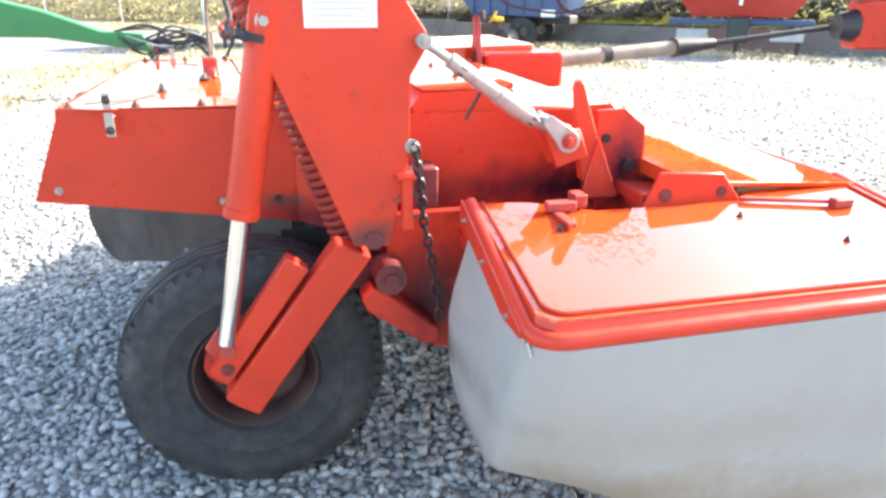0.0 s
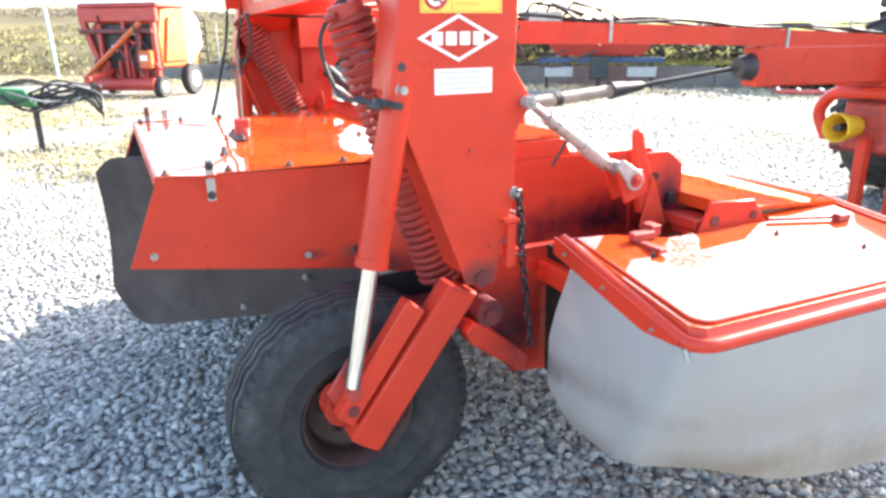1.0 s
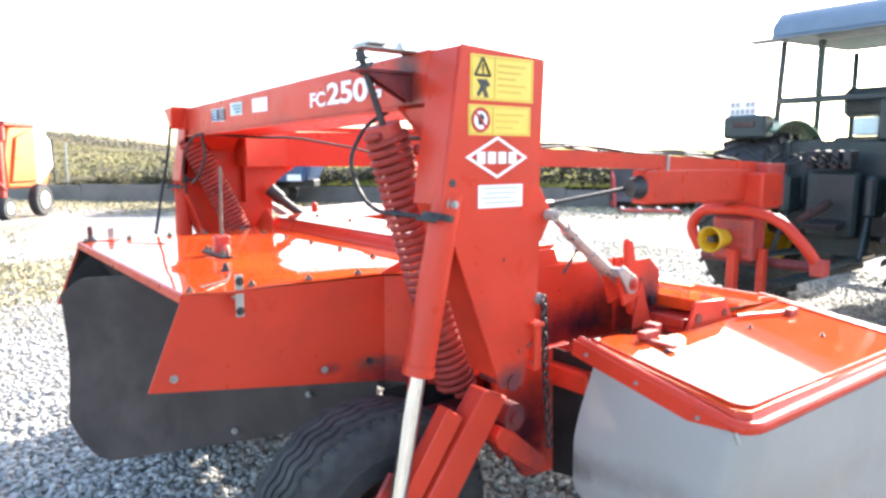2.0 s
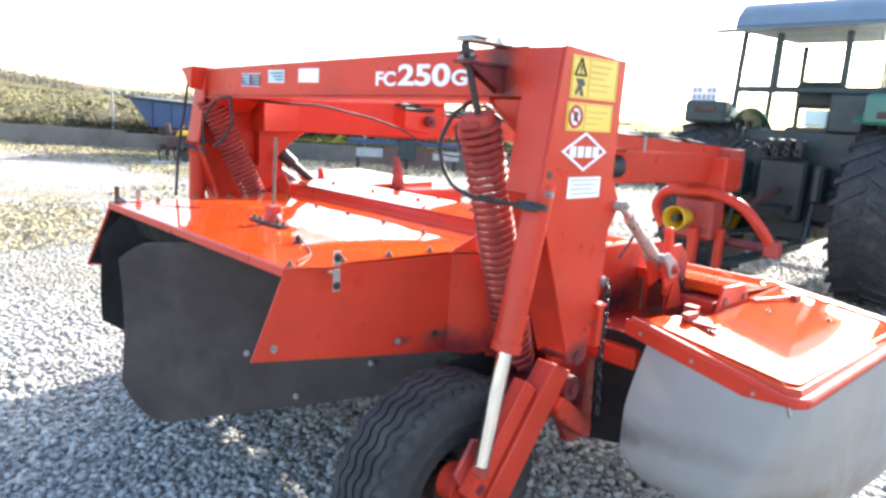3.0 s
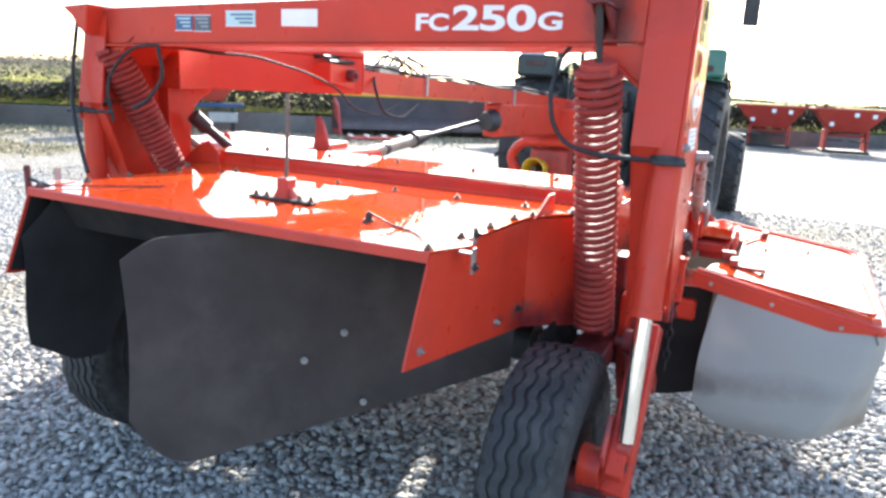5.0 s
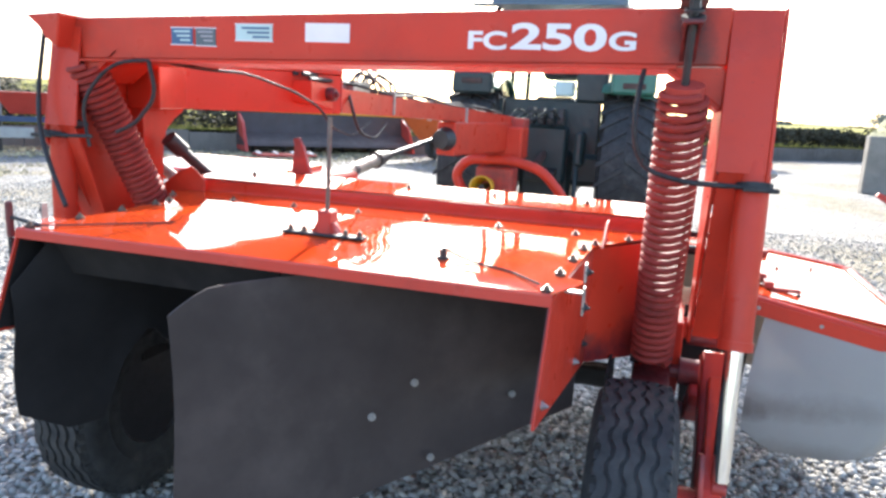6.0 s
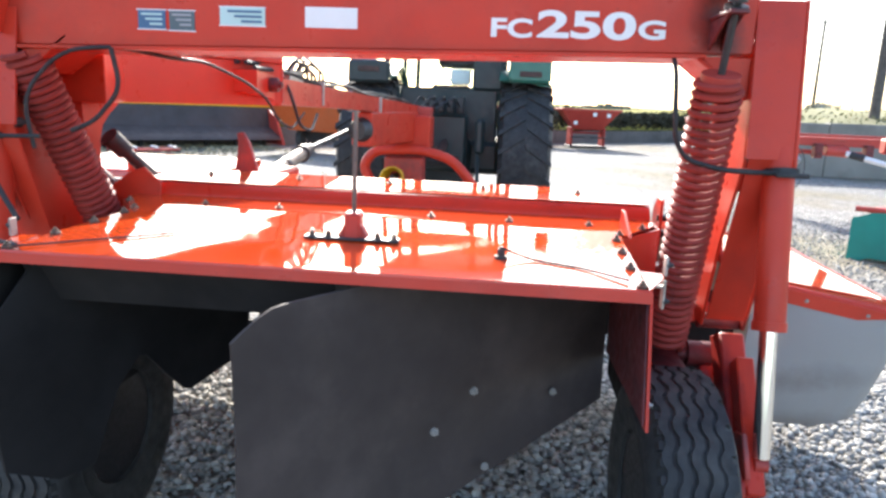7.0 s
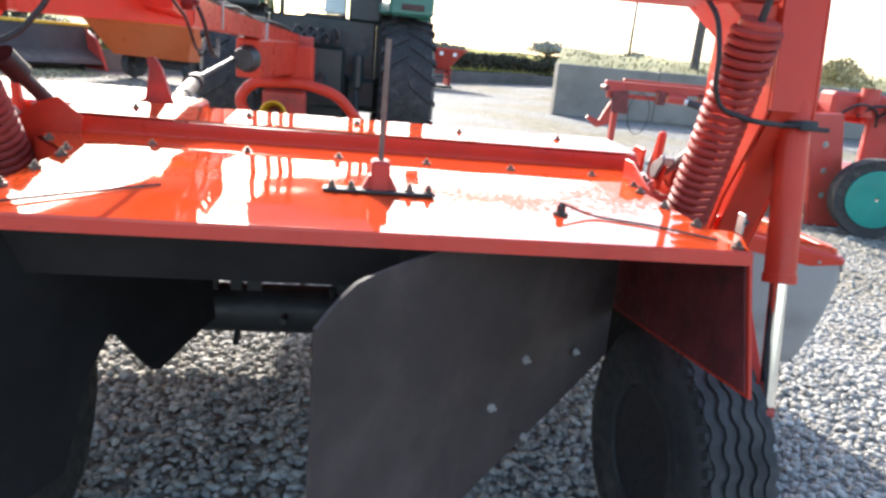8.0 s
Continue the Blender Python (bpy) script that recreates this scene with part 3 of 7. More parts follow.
# plates and marks on the near upright
yp = 1.7195
OCHRE = mat("print_ochre", (0.60, 0.41, 0.06), 0.5)
for z0, z1, x0, x1 in ((1.718, 1.842, 0.060, 0.300), (1.622, 1.706, 0.054, 0.292)):
    st = part("warning_sticker", Geo().box(x0, x1, yp, yp + 0.0026, z0, z1, 0.0005), DECAL_Y, mower, "yellow warning sticker")
    for xa, xb, za, zb in ((x0 + 0.004, x0 + 0.088, z0 + 0.004, z0 + 0.007), (x0 + 0.088, x0 + 0.0905, z0 + 0.004, z1 - 0.004), (x0 + 0.004, x1 - 0.004, z1 - 0.007, z1 - 0.004), (x0 + 0.004, x0 + 0.007, z0 + 0.007, z1 - 0.007), (x0 + 0.088, x1 - 0.004, z0 + 0.004, z0 + 0.007), (x1 - 0.007, x1 - 0.004, z0 + 0.007, z1 - 0.007)):
        part("print_border", Geo().box(xa, xb, yp - 0.0014, yp + 0.0001, za, zb, 0), OCHRE, st)
    for k in range(5 if z0 > 1.69 else 3):
        part("print_bar", Geo().box(x0 + 0.10, x1 - 0.03 - 0.02 * (k % 3), yp - 0.0014, yp + 0.0001, z1 - 0.028 - 0.018 * k, z1 - 0.022 - 0.018 * k, 0), OCHRE, st)
    if z0 > 1.69:
        tri_ = Geo()
        for a, b in (((x0 + 0.016, 1.786), (x0 + 0.072, 1.786)), ((x0 + 0.016, 1.786), (x0 + 0.044, 1.834)), ((x0 + 0.072, 1.786), (x0 + 0.044, 1.834))):
            tri_.cyl((a[0], yp - 0.001, a[1]), (b[0], yp - 0.001, b[1]), 0.0035, n=6)
        tri_.box(x0 + 0.042, x0 + 0.048, yp - 0.0016, yp, 1.798, 1.816, 0).box(x0 + 0.042, x0 + 0.048, yp - 0.0016, yp, 1.790, 1.795, 0)
        part("pictogram", tri_, BLACKP, st)
        part("pictogram", Geo().prism([(x0 + 0.022, 1.775), (x0 + 0.058, 1.776), (x0 + 0.072, 1.760), (x0 + 0.055, 1.753), (x0 + 0.066, 1.727), (x0 + 0.052, 1.726), (x0 + 0.043, 1.745), (x0 + 0.030, 1.727), (x0 + 0.022, 1.733), (x0 + 0.036, 1.757)], 'y', yp - 0.0016, yp, 0), BLACKP, st)
    else:
        ring = Geo().tube([(x0 + 0.044 + 0.030 * math.cos(a / 24 * 2 * math.pi), yp - 0.0005, 1.664 + 0.030 * math.sin(a / 24 * 2 * math.pi)) for a in range(24)], 0.0045, 6, True)
        ring.cyl((x0 + 0.024, yp - 0.0005, 1.685), (x0 + 0.064, yp - 0.0005, 1.643), 0.0035, n=6)
        part("pictogram", ring, REDP, st)
        part("pictogram", Geo().cyl((x0 + 0.044, yp - 0.0003, 1.664), (x0 + 0.044, yp + 0.0004, 1.664), 0.028, n=24), WHITE, st)
        part("pictogram", Geo().prism([(x0 + 0.036, 1.650), (x0 + 0.048, 1.650), (x0 + 0.058, 1.672), (x0 + 0.046, 1.682), (x0 + 0.034, 1.674)], 'y', yp - 0.0012, yp - 0.0002, 0), BLACKP, st)


def diamond(cx, cz, hw, hh, y0, y1):
    """An open diamond frame with a row of plain bars across it."""
    g = Geo()
    c = [(cx - hw, cz), (cx, cz + hh), (cx + hw, cz), (cx, cz - hh)]
    t = 0.15
    for i in range(4):
        a, b = c[i], c[(i + 1) % 4]
        ia, ib = [(lerp(p[0], cx, t), lerp(p[1], cz, t)) for p in (a, b)]
        g.prism([a, b, ib, ia], 'y', y0, y1, 0)
    return g


logo = part("emblem", diamond(0.163, 1.560, 0.119, 0.060, yp, yp + 0.0026), WHITE, mower, "white diamond emblem")
for k in range(4):
    part("emblem_bar", Geo().box(0.086 + 0.040 * k, 0.116 + 0.040 * k, yp - 0.0016, yp + 0.0026, 1.542, 1.576, 0.0005), WHITE, logo)
lab = part("maker_label", Geo().box(0.092, 0.264, yp, yp + 0.0026, 1.416, 1.482, 0.0005), WHITE, mower, "white paper label")
for k in range(4):
    part("print_bar", Geo().box(0.104 + 0.012 * (k % 2), 0.252 - 0.018 * (k % 3), yp - 0.0012, yp + 0.0001, 1.471 - 0.014 * k, 1.474 - 0.014 * k, 0), GREYBAR, lab)
outer2 = 2 * YC - yp
part("emblem", diamond(0.192, 1.520, 0.092, 0.055, outer2 - 0.0026, outer2), WHITE, mower, "white diamond emblem")

# lift springs with their hooks
def coil(a, b, R, wire, turns, n=12, sides=6):
    a, b = Vector(a), Vector(b)
    d = (b - a).normalized()
    u = d.orthogonal().normalized()
    w = d.cross(u)
    pts = []
    k = int(turns * n)
    for i in range(k + 1):
        t = i / k
        e = u * math.cos(2 * math.pi * turns * t) + w * math.sin(2 * math.pi * turns * t)
        pts.append(a.lerp(b, t) + e * R)
    return Geo().tube(pts, wire, sides)


sp_a, sp_b = (-0.062, 1.965, 1.635), (0.215, 1.965, 0.80)
part("lift_spring", coil(sp_a, sp_b, 0.0595, 0.0108, 34), SPRING, mower, "long red-painted coil spring")
lsp_a, lsp_b = (0.03, 4.03, 1.655), (0.39, 3.92, 0.86)
part("lift_spring", coil(lsp_a, lsp_b, 0.0595, 0.0108, 37), SPRING, mower, "long red-painted coil spring")
part("spring_plug", Geo().cyl((-0.068, 1.965, 1.655), (-0.055, 1.965, 1.615), 0.052, n=20), RED_DULL, mower)
part("spring_hook", Geo().tube(arc([(-0.060, 1.965, 1.63), (-0.078, 1.965, 1.68), (-0.140, 1.965, 1.845)], 0.03), 0.0105, 8), DARK, mower)
part("hook_nut", Geo().hexbolt((-0.137, 1.965, 1.836), (-0.35, 0, 1), 0.016, 0.020).cyl((-0.132, 1.965, 1.822), (-0.128, 1.965, 1.812), 0.03, n=18), DARK, mower)
part("hook_plate", Geo().box(-0.155, 0.035, 1.93, 2.0, 1.864, 1.872, 0.002).hexbolt((-0.02, 1.945, 1.872), (0, 0, 1), 0.012, 0.012).hexbolt((-0.06, 1.985, 1.872), (0, 0, 1), 0.012, 0.012).box(-0.14, -0.08, 1.92, 2.01, 1.873, 1.884, 0.003), STEEL, mower)
part("spring_anchor", Geo().cyl((0.215, 1.90, 0.795), (0.215, 2.03, 0.795), 0.022, n=14), DARK, mower)
part("spring_anchor", Geo().cyl((0.405, 3.85, 0.85), (0.405, 4.0, 0.85), 0.022, n=14), DARK, mower)

# lift cylinders
c0, c1, c2 = Vector((0.012, 1.757, 1.46)), Vector((-0.094, 1.757, 0.955)), Vector((-0.166, 1.757, 0.600))
for sgn in (0, 1):
    def sd(g):
        return g.mirrored(YC) if sgn else g
    if sgn:
        c2 = c2 + Vector((0.165, 0, 0))
        c1 = c0.lerp(c2, 0.6)
    cy = part("lift_cylinder", sd(Geo().cyl(c0, c1, 0.043, n=28).cyl(c1 + (c0 - c1) * 0.0, c1 + (c0 - c1) * 0.05, 0.047, n=28)), RED, mower, "red hydraulic lift cylinder")
    part("rod", sd(Geo().cyl(c1, c2, 0.0245, n=24)), CHROME, cy, "bright chrome rod")
    part("rod_eye", sd(Geo().cyl(c2 + Vector((0, -0.018, -0.02)), c2 + Vector((0, 0.018, -0.02)), 0.022, n=20)), RED_DULL, cy)
both("hose_clamp", Geo().cyl((-0.02, 1.757, 1.404), (-0.024, 1.757, 1.386), 0.048, n=24), HOSE, mower, "black strap")
both("clamp_tail", Geo().tube(arc([(0.0, 1.72, 1.395), (-0.06, 1.76, 1.395), (-0.05, 1.95, 1.40)], 0.03), 0.0065, 8), HOSE, mower)
hz = [(0.02, 2.075, 1.70), (-0.06, 2.08, 1.655), (-0.112, 2.085, 1.56), (-0.10, 2.075, 1.48), (-0.085, 2.04, 1.425), (-0.10, 1.94, 1.40), (-0.05, 1.82, 1.395)]
part("hydraulic_hose", Geo().tube(arc(hz, 0.06, 5), 0.007, 8), HOSE, mower, "black rubber hydraulic hose")
part("hydraulic_hose", Geo().tube(arc([(-0.03, 4.14, 1.78), (-0.05, 4.17, 1.55), (-0.10, 4.12, 1.40), (-0.16, 4.00, 1.25), (-0.2, 3.92, 1.17)], 0.08, 5), 0.008, 8), HOSE, mower, "black rubber hydraulic hose")
part("hydraulic_hose", Geo().tube(arc([(-0.02, 3.98, 1.36), (-0.03, 4.0, 1.52), (-0.01, 3.88, 1.66), (0.0, 3.70, 1.675), (0.20, 3.64, 1.655), (0.45, 3.635, 1.66), (0.85, 3.635, 1.60), (1.10, 3.63, 1.53), (1.24, 3.63, 1.43), (1.55, 3.66, 1.38), (1.9, 3.70, 1.46)], 0.1, 6), 0.0065, 8), HOSE, mower, "black rubber hydraulic hose")
part("hydraulic_hose", Geo().tube(arc([(-0.01, 3.72, 1.67), (0.0, 3.70, 1.55), (-0.02, 3.78, 1.45), (-0.03, 3.85, 1.42)], 0.05, 6), 0.0075, 8), HOSE, mower, "black rubber hydraulic hose")

both("stop_bolt", Geo().cyl((-0.02, 1.845, 1.436), (0.04, 1.845, 1.436), 0.008, n=10).cyl((-0.022, 1.845, 1.436), (0.012, 1.845, 1.436), 0.017, n=6), DARK, mower, "black hexagon bolt")
both("strap_end", Geo().box(-0.078, -0.066, 1.70, 1.79, 1.386, 1.399, 0.003), RUBBER, mower, "grey strap end")

# wheels on their swing arms
WX, WY, WR, WZ = -0.105, 1.993, 0.384, 0.412
tw = 0.116
half = [(0.178, -tw * 0.70), (0.196, -tw * 0.90), (0.210, -tw * 0.88), (0.262, -tw * 1.0), (0.268, -tw * 0.975), (0.312, -tw * 1.03), (0.345, -tw * 0.98), (0.372, -tw * 0.80), (WR - 0.002, -tw * 0.62), (WR, -tw * 0.3)]
prof = half + [(r, -h) for r, h in reversed(half)]


def tyre_geo(cx, cy, cz):
    g = Geo().lathe((cx, cy, cz), (0, 1, 0), prof, 72)
    # zigzag ribs of the tread, proud of the carcass
    n = 108
    for lane in (-0.074, -0.037, 0.0, 0.037, 0.074):
        hw = 0.0125
        vs, fs = [], []
        for i in range(n):
            a = 2 * math.pi * i / n
            off = lane + (0.006 if (i % 4) < 2 else -0.006)
            rr = WR + (0.010 if abs(lane) < 0.06 else 0.005)
            for dy, r in ((-hw, rr - 0.02), (-hw, rr), (hw, rr), (hw, rr - 0.02)):
                vs.append((cx + r * math.cos(a), cy + off + dy, cz + r * math.sin(a)))
        for i in range(n):
            j = (i + 1) % n
            fs += [(i * 4 + k, j * 4 + k, j * 4 + k + 1, i * 4 + k + 1) for k in range(3)]
        g.add(vs, fs)
    # shoulder notches
    for i in range(54):
        a = 2 * math.pi * (i + 0.5) / 54
        for s in (-1, 1):
            c = Vector((cx + 0.366 * math.cos(a), cy + s * tw * 0.88, cz + 0.366 * math.sin(a)))
            t = Vector((math.cos(a), 0, math.sin(a)))
            q = Vector((-math.sin(a), 0, math.cos(a)))
            pts = []
            for e in (-0.012, 0.012):
                pts += [c + q * e - t * 0.026 + Vector((0, s * 0.005, 0)), c + q * e + t * 0.016 + Vector((0, -s * 0.006, 0)), c + q * e + t * 0.016 + Vector((0, -s * 0.03, 0)), c + q * e - t * 0.026 + Vector((0, -s * 0.03, 0))]
            g.add(pts, [(0, 1, 2, 3), (7, 6, 5, 4), (0, 4, 5, 1), (1, 5, 6, 2), (3, 7, 4, 0)])
    return g


for cy, s, wx in ((WY, -1, WX), (2 * YC - WY, 1, WX + 0.165)):
    wh = part("wheel", Geo().cyl((wx, cy - 0.05, WZ), (wx, cy + 0.05, WZ), 0.075, n=28), RUST, mower, "rusty-rimmed pneumatic wheel")
    part("tyre", tyre_geo(wx, cy, WZ), RUBBER, wh, "worn black tyre", 40)
    rim = Geo().lathe((wx, cy, WZ), (0, 1, 0), [(0.188, -0.090), (0.188, -0.080), (0.172, -0.066), (0.165, -0.02), (0.15, 0.0), (0.07, 0.01), (0.07, 0.022), (0.15, 0.015), (0.165, 0.05), (0.172, 0.066), (0.188, 0.080), (0.188, 0.090), (0.178, 0.090), (0.166, 0.074), (0.156, 0.05), (0.156, -0.05), (0.166, -0.074), (0.178, -0.090)], 56)
    part("rim", rim, RUST, wh, "rusty steel rim")
    # added black disc that paints the shade on the wheel's inner side
    part("wheel_back_shade", Geo().cyl((wx, cy - s * 0.094, WZ), (wx, cy - s * 0.078, WZ), 0.187, n=40), GREASE_SHADE, wh, "dark disc for the shade inside the wheel")
    for k in range(6):
        a = k * math.pi / 3
        p = Vector((wx + 0.1 * math.cos(a), cy + s * 0.0, WZ + 0.1 * math.sin(a)))
        part("wheel_nut", Geo().hexbolt(p, (0, s, 0), 0.011, 0.02), RUST, wh)
AHEAD = 0.165


def both_arm(name, geo, material, parent, label=""):
    """Like both, but the far wheel group stands further ahead."""
    part(name, geo, material, parent, label)
    part(name, geo.mirrored(YC).turned(pose(AHEAD, 0, 0)), material, parent, label)


g = Geo().prism([(0.142, 0.868), (0.236, 0.824), (-0.098, 0.369), (-0.150, 0.402), (-0.186, 0.434)], 'y', 1.738, 1.815, 0.006)
both_arm("swing_arm", g, RED_STAIN_SHADE, mower, "red wheel swing arm")
both_arm("arm_brace", Geo().prism([(0.010, 0.836), (0.066, 0.794), (-0.172, 0.470), (-0.220, 0.512)], 'y', 1.748, 1.80, 0.004), RED_STAIN_SHADE, mower)
both_arm("arm_boss", Geo().cyl((-0.177, 1.812, 0.504), (-0.177, 1.875, 0.504), 0.062, n=26), RED_STAIN_SHADE, mower, "red boss behind the arm")
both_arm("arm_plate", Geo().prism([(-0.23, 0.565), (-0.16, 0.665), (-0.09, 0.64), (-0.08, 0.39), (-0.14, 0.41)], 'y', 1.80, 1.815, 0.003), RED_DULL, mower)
both_arm("axle_stub", Geo().cyl((WX, 1.80, WZ), (WX, 1.96, WZ), 0.045, n=20), RED_GREASE_SHADE, mower)
both_arm("pivot_bolt", Geo().cyl((-0.170, 1.7465, 0.522), (-0.170, 1.7485, 0.522), 0.019, n=20).cyl((-0.170, 1.742, 0.522), (-0.170, 1.747, 0.522), 0.010, n=14), RED_GREASE_SHADE, mower)
both("arm_pivot", Geo().cyl((0.292, 1.752, 0.735), (0.292, 1.90, 0.735), 0.022, n=22), RED_GREASE_SHADE, mower, "greasy pivot pin")
tie = [(0.400 + 0.034 * math.cos(a), 0.556 + 0.034 * math.sin(a)) for a in (-2.2, -1.5, -0.8, -0.1, 0.6)] + [(0.285, 0.692), (0.235, 0.720), (0.205, 0.690), (0.222, 0.648)]
both("tie_arm", Geo().prism(tie, 'y', 1.76, 1.835, 0.006), RED_STAIN_SHADE, mower)
both("pivot_boss", Geo().cyl((0.292, 1.765, 0.737), (0.292, 1.87, 0.737), 0.045, n=26), RED_GREASE_SHADE, mower, "greasy red boss")
both("tie_arm_joint", Geo().cyl((0.40, 1.80, 0.555), (0.40, 1.87, 0.555), 0.030, n=22), RED_GREASE_SHADE, mower)

both("lower_panel", Geo().prism([(0.27, 0.795), (0.66, 0.795), (0.62, 0.52), (0.44, 0.47), (0.34, 0.60)], 'y', 1.992, 2.0, 0.002), RED_STAIN_SHADE, mower, "sooty red lower panel")

# stay chain
ch = Geo()
path_ = [Vector((0.352, 1.708, 1.115)), Vector((0.366, 1.715, 1.02)), Vector((0.375, 1.72, 0.92)), Vector((0.40, 1.735, 0.80)), Vector((0.425, 1.74, 0.63))]
for i in range(17):
    t = i / 16 * (len(path_) - 1)
    k = min(int(t), len(path_) - 2)
    p = path_[k].lerp(path_[k + 1], t - k)
    d = (path_[k + 1] - path_[k]).normalized()
    u = Vector((0, 1, 0)) if i % 2 else d.cross(Vector((0, 1, 0))).normalized()
    ch.tube([p + d * 0.021 * math.cos(a / 10 * 2 * math.pi) + u * 0.0105 * math.sin(a / 10 * 2 * math.pi) for a in range(10)], 0.0042, 6, True)
both("stay_chain", ch, GREASE_SHADE, mower, "oily link chain")

# rear hood: top sheet with turned-down lips, side panels, ridge
hood_top = [(-0.595, 2.20), (0.06, 2.165), (0.30, 2.02), (0.43, 2.02), (0.43, 2 * YC - 2.02), (0.30, 2 * YC - 2.02), (0.06, 2 * YC - 2.165), (-0.595, 2 * YC - 2.20)]


def quadmesh(poly, z, y_cells=36, x_cells=18, dent=0.0016):
    """A slightly dented top sheet, trimmed to the hood's outline by rows."""
    rows = []
    for i in range(x_cells + 1):
        x = lerp(-0.595, 0.43, i / x_cells)
        yr = 2.203 - 0.033 * (x + 0.595) / 0.655 if x < 0.06 else (lerp(2.165, 2.02, (x - 0.06) / 0.24) if x < 0.30 else 2.02)
        row = []
        for j in range(y_cells + 1):
            y = lerp(yr, 2 * YC - yr, j / y_cells)
            e = min(1, i / 3) * min(1, (x_cells - i) / 3) * min(1, j / 3) * min(1, (y_cells - j) / 3)
            row.append((x, y, z + e * dent * (noise.noise(Vector((x * 2.2, y * 2.2, 3.0))) * 2.0 + noise.noise(Vector((x * 7, y * 7, 9.0))) * 0.5)))
        rows.append(row)
    return Geo().sheet(rows, 0.005)


part("hood", quadmesh(hood_top, 1.172), RED_GLOSS, mower, "glossy red hood sheet", 60)
part("hood_lip", Geo().prism([(-0.592, 1.178), (-0.600, 1.174), (-0.605, 1.151), (-0.600, 1.150)], 'y', 2.20, 2 * YC - 2.20, 0), RED, mower)
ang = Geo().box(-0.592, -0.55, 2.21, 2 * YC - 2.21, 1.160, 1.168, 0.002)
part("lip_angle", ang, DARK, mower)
def slant(x):
    """The side panel's place across, splayed towards the rear."""
    return 2.172 + (0.06 - x) * 0.044


corners = ((-0.594, 1.170), (-0.700, 0.905), (0.06, 0.800), (0.06, 1.164))
pan = [(x, slant(x), z) for x, z in corners]
sp = Geo().sheet([[pan[0], pan[3]], [pan[1], pan[2]]], 0.006)
both("side_panel", sp, RED_STAIN_SHADE, mower, "red sheet-steel side panel", 10)
# thin dark sheets added inside the panels: shade put into their colour
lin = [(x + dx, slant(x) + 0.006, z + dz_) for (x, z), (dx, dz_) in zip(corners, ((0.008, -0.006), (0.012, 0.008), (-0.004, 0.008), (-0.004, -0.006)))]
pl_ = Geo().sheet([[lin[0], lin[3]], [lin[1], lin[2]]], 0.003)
part("panel_inner_shade", pl_, RED_GREASE_SHADE, mower, "sooty inner face of the side panel, darkened for shade", 10)
part("panel_inner_shade", pl_.mirrored(YC), RUBBER_SHADE, mower, "black sheet for the shade inside the far side panel", 10)
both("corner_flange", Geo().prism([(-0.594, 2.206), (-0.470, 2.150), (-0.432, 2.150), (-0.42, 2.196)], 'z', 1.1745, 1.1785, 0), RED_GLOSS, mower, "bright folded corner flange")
both("side_panel_wing", Geo().sheet([[(0.06, 2.175, 1.164), (0.30, 2.004, 1.162), (1.09, 1.996, 1.157)], [(0.06, 2.175, 0.800), (0.30, 2.004, 0.77), (1.09, 1.996, 0.77)]], 0.006), RED_STAIN_SHADE, mower, "red sheet-steel side panel", 10)
both("inner_baffle", Geo().box(0.0, 0.50, 2.085, 2.095, 0.56, 0.80, 0.002), RUBBER_SHADE, mower, "dark rubber baffle behind the wheel")
# dark red puts shade as well as grime into the member's colour
both("lower_beam", Geo().box(-0.05, 0.5, 1.90, 2.02, 0.66, 0.74, 0.006).box(0.36, 0.46, 1.90, 2.02, 0.62, 1.02, 0.006), RED_GREASE_SHADE, mower, "grimy red lower frame member, darkened for shade")
both("frame_post", Geo().prism([(0.30, 0.90), (0.66, 0.90), (0.66, 0.74), (0.61, 0.43), (0.44, 0.452), (0.345, 0.60), (0.30, 0.76)], 'y', 1.868, 1.90, 0.005), RED_STAIN_SHADE, mower)
for cx_, cz_ in ((-0.165, 0.878), (0.0, 0.88), (-0.63, 0.935), (0.545, 0.80)):
    both("panel_bolt", Geo().hexbolt((cx_, slant(cx_) - 0.004 if cx_ < 0.2 else 1.867, cz_), (0, -1, 0), 0.0075, 0.007), STEEL if cx_ < -0.1 or cx_ > 0.5 else DARK, mower)
both("clip", Geo().box(-0.462, -0.438, 2.142, 2.148, 1.10, 1.168, 0.001).box(-0.462, -0.438, 2.142, 2.148, 1.18, 1.225, 0.001).box(-0.460, -0.440, 2.148, 2.19, 1.150, 1.156, 0.001), STEEL, mower, "bright steel latch plate")
for cz_ in (1.118, 1.205):
    both("clip_bolt", Geo().hexbolt((-0.45, 2.142, cz_), (0, -1, 0), 0.008, 0.006), DARK, mower)
# hood bolts
for by in np.arange(2.245, 3.70, 0.2605):
    part("hood_bolt", Geo().hexbolt((0.225, float(by), 1.176), (0, 0, 1), 0.0085, 0.006), BOLT, mower)
for bx, by in ((-0.568, 2.217), (-0.385, 2.212), (-0.20, 2.203), (-0.025, 2.193), (0.079, 2.168), (0.217, 2.075)):
    both("hood_bolt", Geo().hexbolt((bx, by, 1.179 if bx < 0.05 else 1.176), (0, 0, 1), 0.0085, 0.006), BOLT, mower)
part("corner_plate", Geo().prism([(0.02, 1.176), (0.22, 1.176), (0.22, 1.235), (0.16, 1.235)], 'y', 2.14, 2.146, 0.001), RED, mower)
# ridge across the hood
rg = Geo().prism([(0.405, 1.0), (0.405, 1.178), (0.435, 1.218), (0.72, 1.222), (0.745, 1.17), (0.745, 1.0)], 'y', 2.012, 2 * YC - 2.012, 0.003)
part("ridge", rg, RED, mower, "red ridge across the hood")
